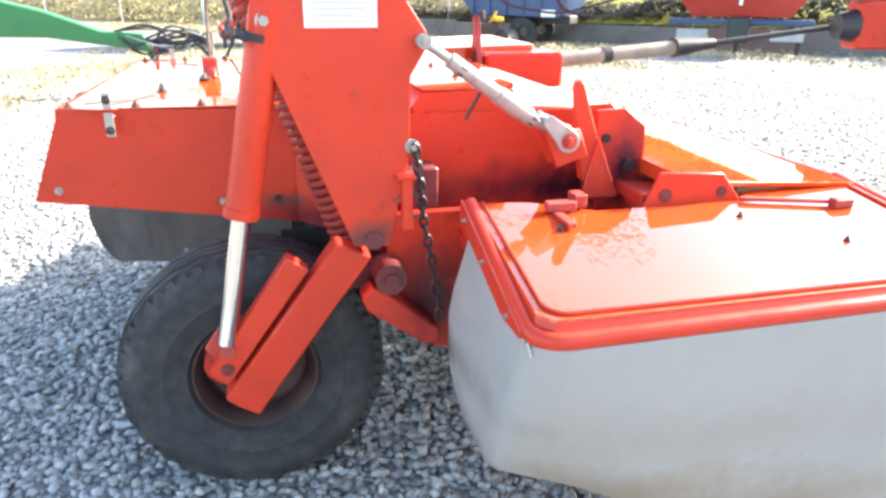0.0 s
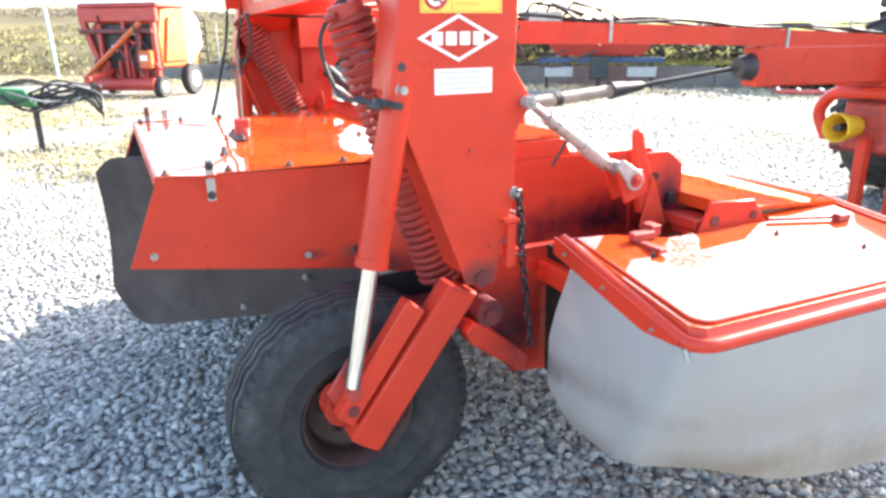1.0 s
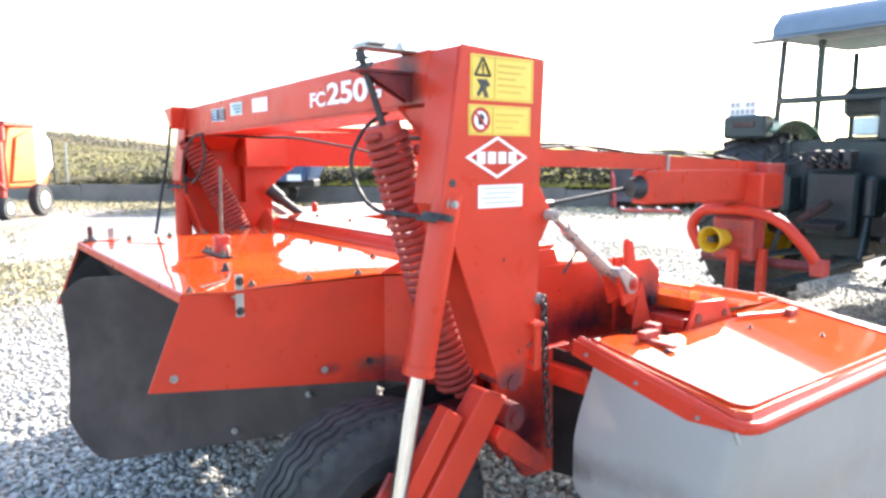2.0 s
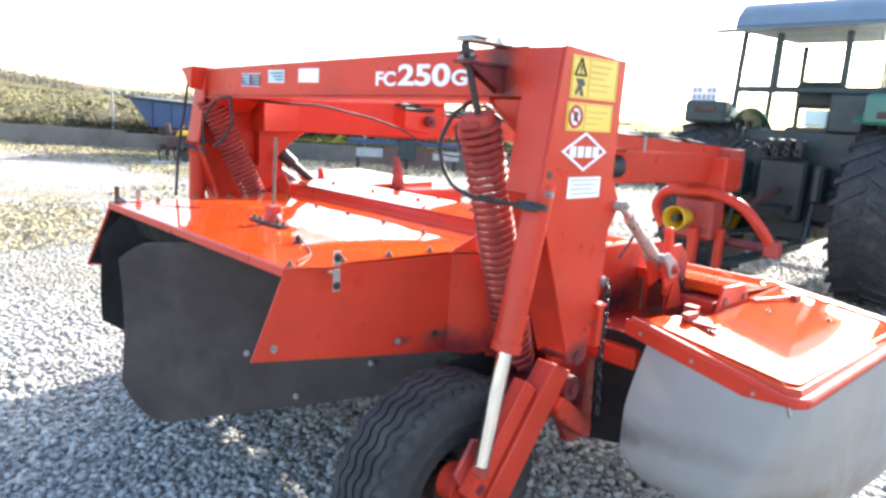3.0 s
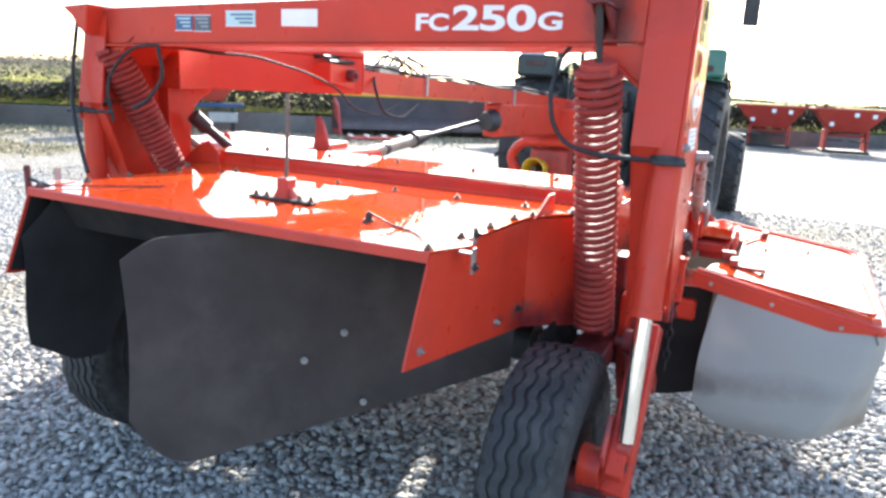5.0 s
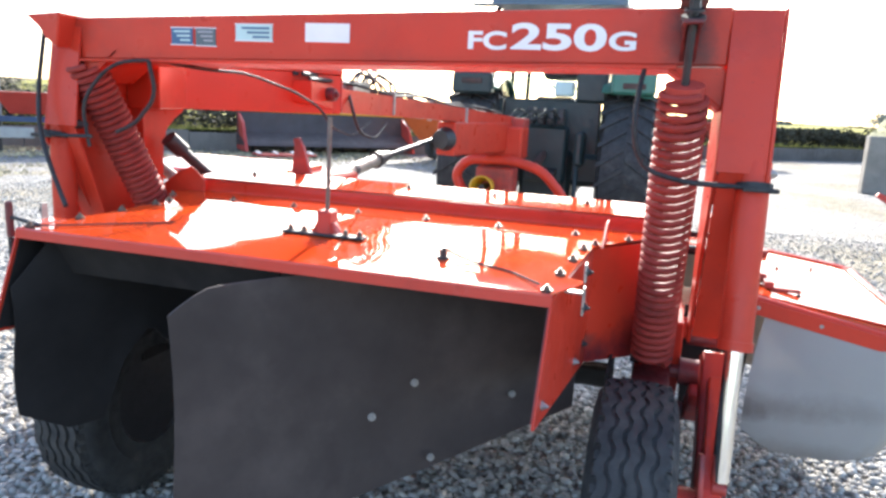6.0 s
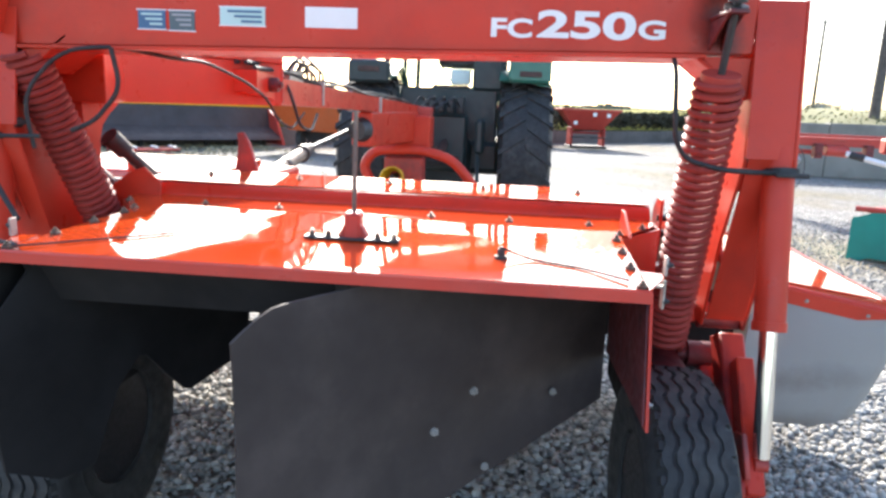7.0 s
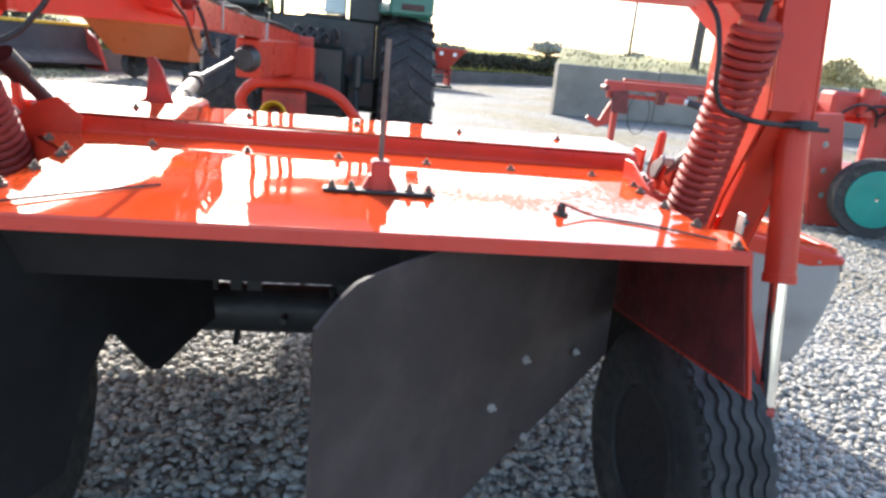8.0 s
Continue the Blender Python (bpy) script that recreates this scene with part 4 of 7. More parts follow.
part("ridge_top", Geo().prism([(0.436, 1.2225), (0.72, 1.2225), (0.72, 1.2390), (0.436, 1.2265)], 'y', 2.016, 2 * YC - 2.016, 0.001), RED_GLOSS, mower, "glossy ridge top")
for by in np.arange(2.25, 3.75, 0.36):
    part("ridge_bolt", Geo().hexbolt((0.60, float(by), 1.234), (0, 0, 1), 0.0085, 0.007), BOLT, mower)
part("gear_cover", Geo().prism([(0.74, 1.172), (1.03, 1.16), (1.06, 1.05), (0.74, 1.05)], 'y', 2.014, 2 * YC - 2.014, 0.006), RED_GLOSS, mower)
# gate rod on the hood
gt = part("gate_bracket", Geo().box(-0.245, -0.185, 2.908, 2.952, 1.176, 1.250, 0.006).prism([(2.885, 1.176), (2.975, 1.176), (2.955, 1.215), (2.905, 1.215)], 'x', -0.235, -0.195, 0.003), RED_DULL, mower, "red rod bracket on a steel strap")
part("strap", Geo().box(-0.255, -0.215, 2.80, 3.06, 1.1755, 1.183, 0.002), DARK, gt)
for by in (2.815, 2.86, 2.995, 3.04):
    part("strap_bolt", Geo().hexbolt((-0.236, by, 1.183), (0, 0, 1), 0.008, 0.010), BOLT, gt)
part("gate_rod", Geo().cyl((-0.215, 2.93, 1.24), (-0.208, 2.93, 1.52), 0.0065, n=14), ROD, gt, "dulled brown-grey steel rod")
# latch wire on the hood
part("hood_latch", Geo().tube(arc([(-0.35, 2.52, 1.20), (-0.36, 2.45, 1.178), (-0.42, 2.33, 1.178), (-0.53, 2.24, 1.182)], 0.03), 0.003, 6).hexbolt((-0.35, 2.525, 1.178), (0, 0, 1), 0.011, 0.018), DARK, mower, "bent wire latch")
part("hood_wire", Geo().tube(arc([(-0.30, 3.40, 1.178), (-0.42, 3.52, 1.179), (-0.55, 3.64, 1.181), (-0.575, 3.68, 1.182)], 0.05), 0.0028, 6), DARK, mower, "thin bent wire")
# deflector boards of rubber sheet
rows = []
for i in range(41):
    t = i / 40
    x, y = lerp(0.03, -0.776, t), lerp(2.19, 3.053, t)
    top = 1.155 if t < 0.6 else lerp(1.155, 1.124, (t - 0.6) / 0.32) if t < 0.92 else 1.122 - 0.062 * ((t - 0.92) / 0.08) ** 1.3
    bot = lerp(0.66, 0.555, t / 0.39) if t < 0.39 else lerp(0.555, 0.434, (t - 0.39) / 0.46) if t < 0.85 else 0.434 + 0.15 * ((t - 0.85) / 0.15) ** 2.4
    rows.append([(x + 0.015 * math.sin(k / 6 * 3.1), y, lerp(bot, top, k / 6)) for k in range(7)])
sh = part("deflector_board", Geo().sheet(rows, 0.008), CANVAS, mower, "dusty black rubber swath deflector", 50)
nrm = Vector((-0.863, -0.806, 0)).normalized()
for p in ((-0.386, 2.581, 0.834), (-0.462, 2.671, 0.751), (-0.33, 2.543, 0.596), (-0.13, 2.36, 0.74)):
    part("board_bolt", Geo().hexbolt(Vector(p) + nrm * 0.012, nrm, 0.0068, 0.005), ZINC, sh)
rows = []
hem = [(0.0, 0.70), (0.13, 0.685), (0.33, 0.65), (0.41, 0.72), (0.52, 0.83), (0.62, 0.75), (0.72, 0.56), (0.84, 0.562), (1.0, 0.645)]
for i in range(33):
    t = i / 32
    x, y = lerp(0.12, -0.650, t), lerp(3.36, 3.668, t)
    k = max(j for j in range(len(hem) - 1) if hem[j][0] <= t)
    low = lerp(hem[k][1], hem[k + 1][1], (t - hem[k][0]) / (hem[k + 1][0] - hem[k][0]))
    rows.append([(x, y + 0.01 * math.sin(k), lerp(low, lerp(1.16, 1.02, max(0, t - 0.85) / 0.15), k / 6)) for k in range(7)])
# same rubber as the near board, coloured darker for the shade there
part("deflector_board", Geo().sheet(rows, 0.008), RUBBER_SHADE, mower, "dusty black rubber swath deflector", 50)
part("rear_curtain", Geo().sheet([[(-0.55, lerp(2.9, 3.66, i / 8), 1.16) for i in range(9)], [(-0.50, lerp(2.9, 3.66, i / 8), 1.04) for i in range(9)]], 0.006), RUBBER_SHADE, mower, "black rubber curtain")
# conditioning rotor and frame under the hood
part("rotor", Geo().cyl((0.50, 2.25, 0.585), (0.50, 3.64, 0.585), 0.085, n=24), DARK, mower, "dark conditioning rotor")
for k in range(26):
    a = k * 2.4
    y_ = 2.28 + k * 0.0525
    part("rotor_finger", Geo().cyl((0.50, y_, 0.585), (0.50 + 0.135 * math.cos(a), y_ + 0.012, 0.585 + 0.135 * math.sin(a)), 0.011, n=8), DARK, mower)
part("cross_tube", Geo().box(0.62, 0.70, 2.1, 3.79, 0.50, 0.585, 0.01), DARK, mower, "dark cross tube")
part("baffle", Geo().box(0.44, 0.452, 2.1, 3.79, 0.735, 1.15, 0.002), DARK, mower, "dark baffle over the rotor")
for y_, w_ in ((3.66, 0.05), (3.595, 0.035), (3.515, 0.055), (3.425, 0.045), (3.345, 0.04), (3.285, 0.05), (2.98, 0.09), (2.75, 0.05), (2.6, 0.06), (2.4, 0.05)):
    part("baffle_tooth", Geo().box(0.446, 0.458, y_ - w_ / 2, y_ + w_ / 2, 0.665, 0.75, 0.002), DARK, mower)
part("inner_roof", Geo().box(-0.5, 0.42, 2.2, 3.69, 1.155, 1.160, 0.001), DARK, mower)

# front decks with tube edging and tarpaulin skirts
dk = Geo()
deck = [(0.497, 1.66), (0.470, 1.135), (0.50, 1.103), (1.60, 1.095), (1.635, 1.13), (1.635, 1.64), (1.26, 1.62), (1.255, 1.562), (0.80, 1.562), (0.64, 1.64)]


def dz(y):
    return 0.985 - (1.70 - y) * 0.13


bmd = [(x, y, dz(y)) for x, y in deck]
dk.add(bmd + [(x, y, z - 0.012) for x, y, z in bmd], [tuple(range(10)), tuple(range(19, 9, -1))] + [(i, 10 + i, 10 + (i + 1) % 10, (i + 1) % 10) for i in range(10)])
both("side_deck", dk, RED_GLOSS, mower, "glossy red side deck", 20)
tb = arc([(0.493, 1.68, 0.972), (0.457, 1.117, 0.872), (0.50, 1.088, 0.868), (1.615, 1.068, 0.886), (1.652, 1.105, 0.896), (1.652, 1.70, 0.972)], 0.05, 6)
both("edge_tube", Geo().tube(tb, 0.0190, 14), RED, mower, "round red edge tube")
fl = Geo()
inn = [Vector((x, y, dz(y) - 0.006)) for x, y in deck]
out_ = [Vector((x, y, z)) for x, y, z in ((0.497, 1.70, 0.972), (0.462, 1.118, 0.868), (0.50, 1.090, 0.864), (1.612, 1.071, 0.882), (1.649, 1.108, 0.892), (1.649, 1.66, 0.968))]
for i in range(5):
    fl.add([inn[i], inn[i + 1], out_[i + 1], out_[i]], [(0, 1, 2, 3)])
both("deck_edge", fl, RED, mower, "", 20)
lipg = Geo().tube(arc([(0.518, 1.655, 0.981), (0.490, 1.147, 0.918), (0.52, 1.117, 0.913), (1.575, 1.112, 0.912), (1.612, 1.15, 0.917), (1.612, 1.60, 0.976)], 0.05, 5), 0.0045, 6)
both("deck_bead", lipg, RED, mower)
front_deck = Geo().prism([(1.03, 1.05), (1.06, 1.02), (1.635, 0.982), (1.635, 0.969), (1.03, 1.005)], 'y', 1.605, 2 * YC - 1.605, 0.002)
part("front_deck", front_deck, RED_GLOSS, mower, "glossy red front deck")
part("front_tube", Geo().cyl((1.648, 1.66, 0.969), (1.648, 2 * YC - 1.66, 0.969), 0.0150, n=12), RED_DULL, mower, "round red edge tube")
both("rear_flange", Geo().sheet([[(0.472, 1.69, 0.982), (0.445, 1.25, 0.9015), (0.4375, 1.125, 0.879)], [(0.470, 1.69, 0.930), (0.443, 1.25, 0.853), (0.4365, 1.125, 0.866)]], 0.006), RED, mower, "red flat edge strip", 10)
for t_ in (0.12, 0.5, 0.9):
    both("strip_bolt", Geo().hexbolt((lerp(0.468, 0.437, t_), lerp(1.69, 1.165, t_), lerp(0.956, 0.861, t_)), (-1, 0, 0), 0.0045, 0.004), STEEL, mower)
both("front_end_plate", Geo().box(1.095, 1.54, 1.985, 1.993, 0.55, 0.985, 0.002), RED_GREASE_SHADE, mower, "grimy red end plate")
both("rubber_flap", Geo().sheet([[(0.565, 1.62, 0.90), (0.562, 1.72, 0.90), (0.562, 1.86, 0.90)], [(0.56, 1.64, 0.50), (0.555, 1.73, 0.47), (0.555, 1.84, 0.45)]], 0.006), RUBBER_SHADE, mower, "black rubber flap")
both("deck_beam", Geo().box(0.52, 1.06, 1.67, 1.99, 0.78, 0.855, 0.008), RED_STAIN_SHADE, mower)


def skirt():
    """The tarpaulin that hangs from the edge tube round the deck."""
    line = arc([(0.474, 1.595, 0.94), (0.446, 1.115, 0.862), (0.50, 1.075, 0.855), (1.62, 1.055, 0.872), (1.668, 1.10, 0.882), (1.668, 2.9, 0.96)], 0.06, 6)
    fine = []
    for a, b in zip(line, line[1:]):
        n = max(1, int((b - a).length / 0.05))
        fine += [a.lerp(b, k / n) for k in range(n)]
    fine.append(line[-1])
    s = [0.0]
    for a, b in zip(fine, fine[1:]):
        s.append(s[-1] + (b - a).length)
    rows = []
    for p, d in zip(fine, s):
        low = 0.447 - 0.012 * min(1, d / 0.4) - 0.10 * min(1, max(0, d - 0.5) / 0.95)
        low += 0.055 * math.exp(-((d - 0.58) / 0.22) ** 2) + 0.02 * max(0.0, min(1.0, (d - 0.5) / 0.2))
        drop = p.z - low
        if d < 0.12:
            drop -= 0.07 * (1 - d / 0.12) ** 2
        if d > 1.68:
            drop += (p.z - 0.325 - drop) * min(1, (d - 1.68) / 0.15)
        tuck = math.exp(-((d - 0.50) / 0.17) ** 2)
        rear, front = max(0.0, min(1.0, (0.58 - d) / 0.16)), max(0.0, min(1.0, (d - 1.68) / 0.15))
        bulge = Vector((-0.9 * rear + front, -0.35 * (1 - rear) * (1 - front), 0))
        row = []
        for k in range(21):
            h = k / 20
            wave = 0.045 * math.sin(h * 2.0) + 0.010 * math.sin(d * 9 + h * 2.4) * h + 0.006 * noise.noise(Vector((d * 5, h * 3, 2))) + 0.004 * math.exp(-((h - 0.62 + 0.18 * min(1, d)) / 0.07) ** 2)
            row.append(p + Vector((0, 0, -drop * h)) + bulge * wave + Vector((0.012, 0.115, 0)) * tuck * h ** 1.6 + Vector((0, 0.04, 0)) * math.sin(min(1.0, 1.25 * h) * 1.57) * max(0, 1 - d / 0.30))
        rows.append(row)
    return Geo().sheet(rows, 0.005)


both("skirt", skirt(), TARP, mower, "dirty pale grey tarpaulin skirt", 60)
both("tube_clip", Geo().cyl((0.447, 1.115, 0.862), (0.452, 1.105, 0.833), 0.006, n=8), STEEL, mower)
for px, py in ((0.66, 1.47), (1.16, 1.47), (1.34, 1.30)):
    both("deck_bolt", Geo().hexbolt((px, py, dz(py)), (0, 0, 1), 0.006, 0.006), DARK, mower)
both("deck_latch", Geo().box(0.66, 0.74, 1.555, 1.585, 0.973, 0.998, 0.003).box(0.675, 0.70, 1.46, 1.565, 0.962, 0.975, 0.002).box(0.74, 0.775, 1.57, 1.62, 0.975, 1.01, 0.003), RED_DULL, mower, "red latch on the deck")
ear = Geo().prism([(0.935, 0.925), (0.945, 0.960), (0.985, 1.052), (1.175, 1.042), (1.248, 0.950), (1.250, 0.920)], 'y', 1.580, 1.592, 0.002)
both("hinge_ear", ear, RED, mower, "red hinge ear with two holes")
for px, pz, r in ((1.005, 0.990, 0.019), (1.175, 0.990, 0.015)):
    both("hole", Geo().cyl((px, 1.577, pz), (px, 1.581, pz), r, n=18), DARK if r > 0.02 else RED_GREASE_SHADE, mower)
both("hinge_block", Geo().box(0.96, 1.25, 1.605, 1.72, 0.93, 0.955, 0.004), RED_STAIN_SHADE, mower)
both("hinge_rod", Geo().cyl((1.215, 1.552, 0.976), (1.50, 1.482, 0.968), 0.007, n=8).box(1.45, 1.51, 1.466, 1.498, 0.955, 0.982, 0.004), RED_DULL, mower)
# bracket with lever by the stay
both("stay_bracket", Geo().prism([(0.70, 1.155), (0.80, 1.155), (0.83, 1.08), (0.74, 1.05)], 'y', 1.70, 1.712, 0.002).prism([(0.70, 1.155), (0.80, 1.155), (0.83, 1.08), (0.74, 1.05)], 'y', 1.76, 1.772, 0.002), RED, mower)
both("lever", Geo().prism([(0.795, 1.262), (0.803, 1.278), (0.826, 1.272), (0.846, 1.20), (0.872, 1.13), (0.89, 1.0), (0.83, 1.0), (0.806, 1.14)], 'y', 1.735, 1.762, 0.006), RED_STAIN_SHADE, mower, "red locking lever")
tower = [(0.885, 1.19), (0.971, 1.193), (1.037, 1.141), (1.041, 1.081), (1.043, 0.90), (0.90, 0.90)]
both("lever_fork", Geo().prism(tower, 'y', 1.772, 1.784, 0.002).prism(tower, 'y', 1.862, 1.874, 0.002).prism([(0.87, 1.13), (0.945, 0.95), (0.83, 0.95)], 'y', 1.728, 1.7345, 0.002), RED_STAIN_SHADE, mower, "greasy red lever fork")
both("fork_pin", Geo().cyl((0.985, 1.755, 1.03), (0.985, 1.89, 1.03), 0.02, n=16).cyl((0.915, 1.764, 1.11), (0.915, 1.88, 1.11), 0.013, n=14), GREASE_SHADE, mower, "greasy black pin")
both("hinge_channel", Geo().box(0.95, 1.16, 1.604, 1.77, 0.955, 0.99, 0.004), RED_STAIN_SHADE, mower)

# adjustable stay (turnbuckle)
ta, tb2 = Vector((0.373, 1.700, 1.384)), Vector((0.770, 1.735, 1.115))
dd = (tb2 - ta).normalized()
for sgn in (0, 1):
    def sd2(g):
        return g.mirrored(YC) if sgn else g
    stay = part("stay_rod", sd2(Geo().cyl(ta + dd * 0.08, tb2 - dd * 0.11, 0.0200, n=18).cyl(ta.lerp(tb2, 0.5), tb2 - dd * 0.13, 0.0235, n=18)), ZINC, mower, "grey threaded stay rod")
    part("stay_thread", sd2(Geo().cyl(ta, ta + dd * 0.09, 0.012, n=12)), STEEL, stay)
    part("stay_thread", sd2(Geo().cyl(tb2 - dd * 0.12, tb2, 0.012, n=12)), STEEL, stay)
    part("stay_eye", sd2(Geo().cyl(ta + Vector((0, -0.012, 0)), ta + Vector((0, 0.02, 0)), 0.017, n=18).hexbolt(ta + Vector((0, -0.012, 0)), (0, -1, 0), 0.012, 0.010)), ZINC, stay)
    for ya, yb in ((1.685, 1.699), (1.773, 1.787)):
        part("fork_cheek", sd2(Geo().prism([(0.690, 1.172), (0.712, 1.196), (0.772, 1.158)] + [(0.764 + 0.033 * math.cos(a), 1.125 + 0.033 * math.sin(a)) for a in (1.0, 0.5, 0.0, -0.5, -1.0, -1.5, -2.0, -2.5, -3.0)], 'y', ya, yb, 0.003)), ZINC, stay)
    part("stay_pin", sd2(Geo().hexbolt((0.764, 1.685, 1.125), (0, -1, 0), 0.014, 0.012)), RED_DULL, stay)
    part("fork_web", sd2(Geo().box(0.70, 0.735, 1.695, 1.777, 1.155, 1.185, 0.004)), ZINC, stay)
    for k in (0.25, 0.75):
        p = ta.lerp(tb2, k)
        part("lock_nut", sd2(Geo().cyl(p - dd * 0.008, p + dd * 0.008, 0.0215, n=6)), DARK, stay)
    part("stay_tommy", sd2(Geo().cyl(ta.lerp(tb2, 0.42) + Vector((0, 0.02, 0)), ta.lerp(tb2, 0.42) + Vector((-0.04, 0.05, -0.09)), 0.005, n=8)), DARK, stay)

# inner end of the drawbar: swivel plates on the arch
ah = part("drawbar_arm", Geo().prism([(0.30, 3.93), (0.30, 4.09), (0.60, 4.09), (1.0, 3.93), (1.40, 3.845), (1.39, 3.66), (0.58, 4.02)], 'z', 1.50, 1.70, 0.004), RED, mower, "deep red slanting arm in front of the beam")
part("arm_flange", Geo().prism([(0.60, 4.005), (1.395, 3.652), (1.40, 3.86), (1.0, 3.95)], 'z', 1.703, 1.728, 0.003), RED, ah)
part("arm_end", Geo().box(1.385, 1.40, 3.655, 3.855, 1.515, 1.735, 0.003), RED_DULL, ah)
part("pivot_pin", Geo().cyl((1.28, 3.64, 1.60), (1.28, 3.86, 1.60), 0.034, n=22).hexbolt((1.28, 3.64, 1.60), (0, -1, 0), 0.018, 0.014), RED_GREASE_SHADE, mower, "greasy drawbar pivot pin")
hl = part("latch_handle", Geo().box(-0.540, -0.520, 3.780, 3.798, 1.13, 1.235, 0.005), RED_GREASE_SHADE, mower, "small red latch handle")
part("latch_rod", Geo().cyl((-0.53, 3.79, 1.19), (-0.53, 3.68, 1.176), 0.006, n=8), DARK, hl)
part("latch_tail", Geo().cyl((-0.53, 3.79, 1.13), (-0.53, 3.79, 1.07), 0.008, n=8), DARK, hl)
# drawbar
db = Geo()
st_ = [(1.10, 3.752, 1.56, 1.66), (1.5, 3.752, 1.505, 1.635), (2.2, 3.75, 1.49, 1.617), (2.8, 3.74, 1.48, 1.60), (3.6, 3.69, 1.455, 1.572), (4.9, 3.48, 1.37, 1.505)]
vs, fs = [], []
for x, y, z0, z1 in st_:
    vs += [(x, y - 0.07, z0), (x, y + 0.07, z0), (x, y + 0.07, z1), (x, y - 0.07, z1)]
for i in range(len(st_) - 1):
    for k in range(4):
        fs.append((i * 4 + k, i * 4 + (k + 1) % 4, i * 4 + 4 + (k + 1) % 4, i * 4 + 4 + k))
fs += [(3, 2, 1, 0), tuple(len(vs) - 4 + k for k in range(4))]
db.add(vs, fs)
part("drawbar", db, RED, mower, "long red drawbar", 20)
box_ = [(3.48, 3.62), (5.02, 3.375), (5.05, 3.545), (3.51, 3.79)]
part("drawbar_box", Geo().prism(box_, 'z', 1.175, 1.452, 0.012), RED, mower, "deep red box beam at the drawbar's end")
part("box_cap", Geo().cyl((3.50, 3.705, 1.31), (3.40, 3.725, 1.305), 0.100, 0.075, n=22), DARK, mower, "black cone guard on the box end")
part("drawbar_yoke", Geo().box(4.78, 5.06, 3.30, 3.60, 1.12, 1.50, 0.01), RED_DULL, mower)
for k, (dy, dzz) in enumerate(((-0.06, 0.02), (-0.02, 0.03), (0.03, 0.02))):
    pts = [(x, y + dy, z1 + dzz + 0.015 * math.sin(x * 5 + k)) for x, y, z0, z1 in [(lerp(a[0], b[0], t), lerp(a[1], b[1], t), 0, lerp(a[3], b[3], t)) for a, b in zip(st_, st_[1:]) for t in (0, 0.25, 0.5, 0.75)]]
    part("hydraulic_hose", Geo().tube(pts, 0.011, 6), HOSE, mower, "black rubber hydraulic hose")
for k in range(4):
    x = 2.2 + 0.75 * k
    part("hose_clip", Geo().box(x, x + 0.025, lerp(3.668, 3.46, max(0, x - 2.9) / 2), lerp(3.70, 3.49, max(0, x - 2.9) / 2), 1.50 - 0.04 * k, 1.645 - 0.035 * k, 0.003), STEEL, mower)
vb = part("valve_block", Geo().box(1.62, 1.86, 3.69, 3.81, 1.625, 1.69, 0.006), STEEL, mower, "grey hydraulic valve block")
for k in range(5):
    part("pipe_elbow", Geo().tube(arc([(1.60 + 0.07 * k, 3.71, 1.66), (1.62 + 0.07 * k, 3.67, 1.735 + 0.03 * (k % 2)), (1.80 + 0.09 * k, 3.66, 1.71 - 0.02 * (k % 3)), (1.98 + 0.08 * k, 3.70, 1.64)], 0.05), 0.0095, 6), STEEL if k % 2 else HOSE, vb)
part("hydraulic_hose", Geo().tube(arc([(1.60, 3.72, 1.64), (1.48, 3.64, 1.55), (1.55, 3.62, 1.40), (1.80, 3.63, 1.36), (2.10, 3.68, 1.45)], 0.1, 6), 0.009, 8), HOSE, mower, "black rubber hydraulic hose")
# drive shaft, its inner gearbox and guide
sa, sb, sc_ = Vector((1.56, 3.80, 1.125)), Vector((2.42, 3.87, 1.185)), Vector((3.46, 3.80, 1.30))
ax_ = (sb - sa).normalized()
ps = part("drive_shaft", Geo().cyl(sa, sb, 0.041, n=20), TAN, mower, "drive shaft in pale plastic guard")
part("guard_band", Geo().cyl(sa.lerp(sb, 0.40), sa.lerp(sb, 0.46), 0.047, n=20), DARK, ps, "dark band round the guard")
part("guard_bell", Geo().cyl(sb - ax_ * 0.03, sb + ax_ * 0.10, 0.058, 0.050, n=18).cyl(sb + ax_ * 0.10, sb + ax_ * 0.26, 0.044, 0.032, n=18), DARK, ps, "black joint cover")
part("inner_tube", Geo().cyl(sb + ax_ * 0.2, sc_, 0.017, n=12), DARK, ps, "thin dark shaft tube")
part("shaft_gearbox", Geo().box(1.14, 1.58, 3.63, 3.90, 1.0, 1.185, 0.015), RED, mower, "red input gearbox")
fin = part("guide_fin", Geo().prism([(3.655, 1.10), (3.80, 1.10), (3.795, 1.20), (3.775, 1.33), (3.785, 1.372), (3.755, 1.378), (3.725, 1.33)], 'x', 1.10, 1.13, 0.004), RED_DULL, mower, "upright red fin with a hole")
part("hole", Geo().cyl((1.0985, 3.72, 1.18), (1.1005, 3.72, 1.18), 0.014, n=16), DARK, fin)
part("gear_tube", Geo().cyl((0.49, 4.02, 1.35), (0.70, 3.94, 1.165), 0.024, n=16), DARK, mower, "dark jointed shaft")
part("shaft_joint", Geo().cyl((0.47, 4.03, 1.375), (0.53, 4.005, 1.315), 0.036, n=18), DARK, mower)
part("shaft_joint", Geo().cyl((0.68, 3.95, 1.185), (0.75, 3.93, 1.16), 0.036, n=18), DARK, mower)
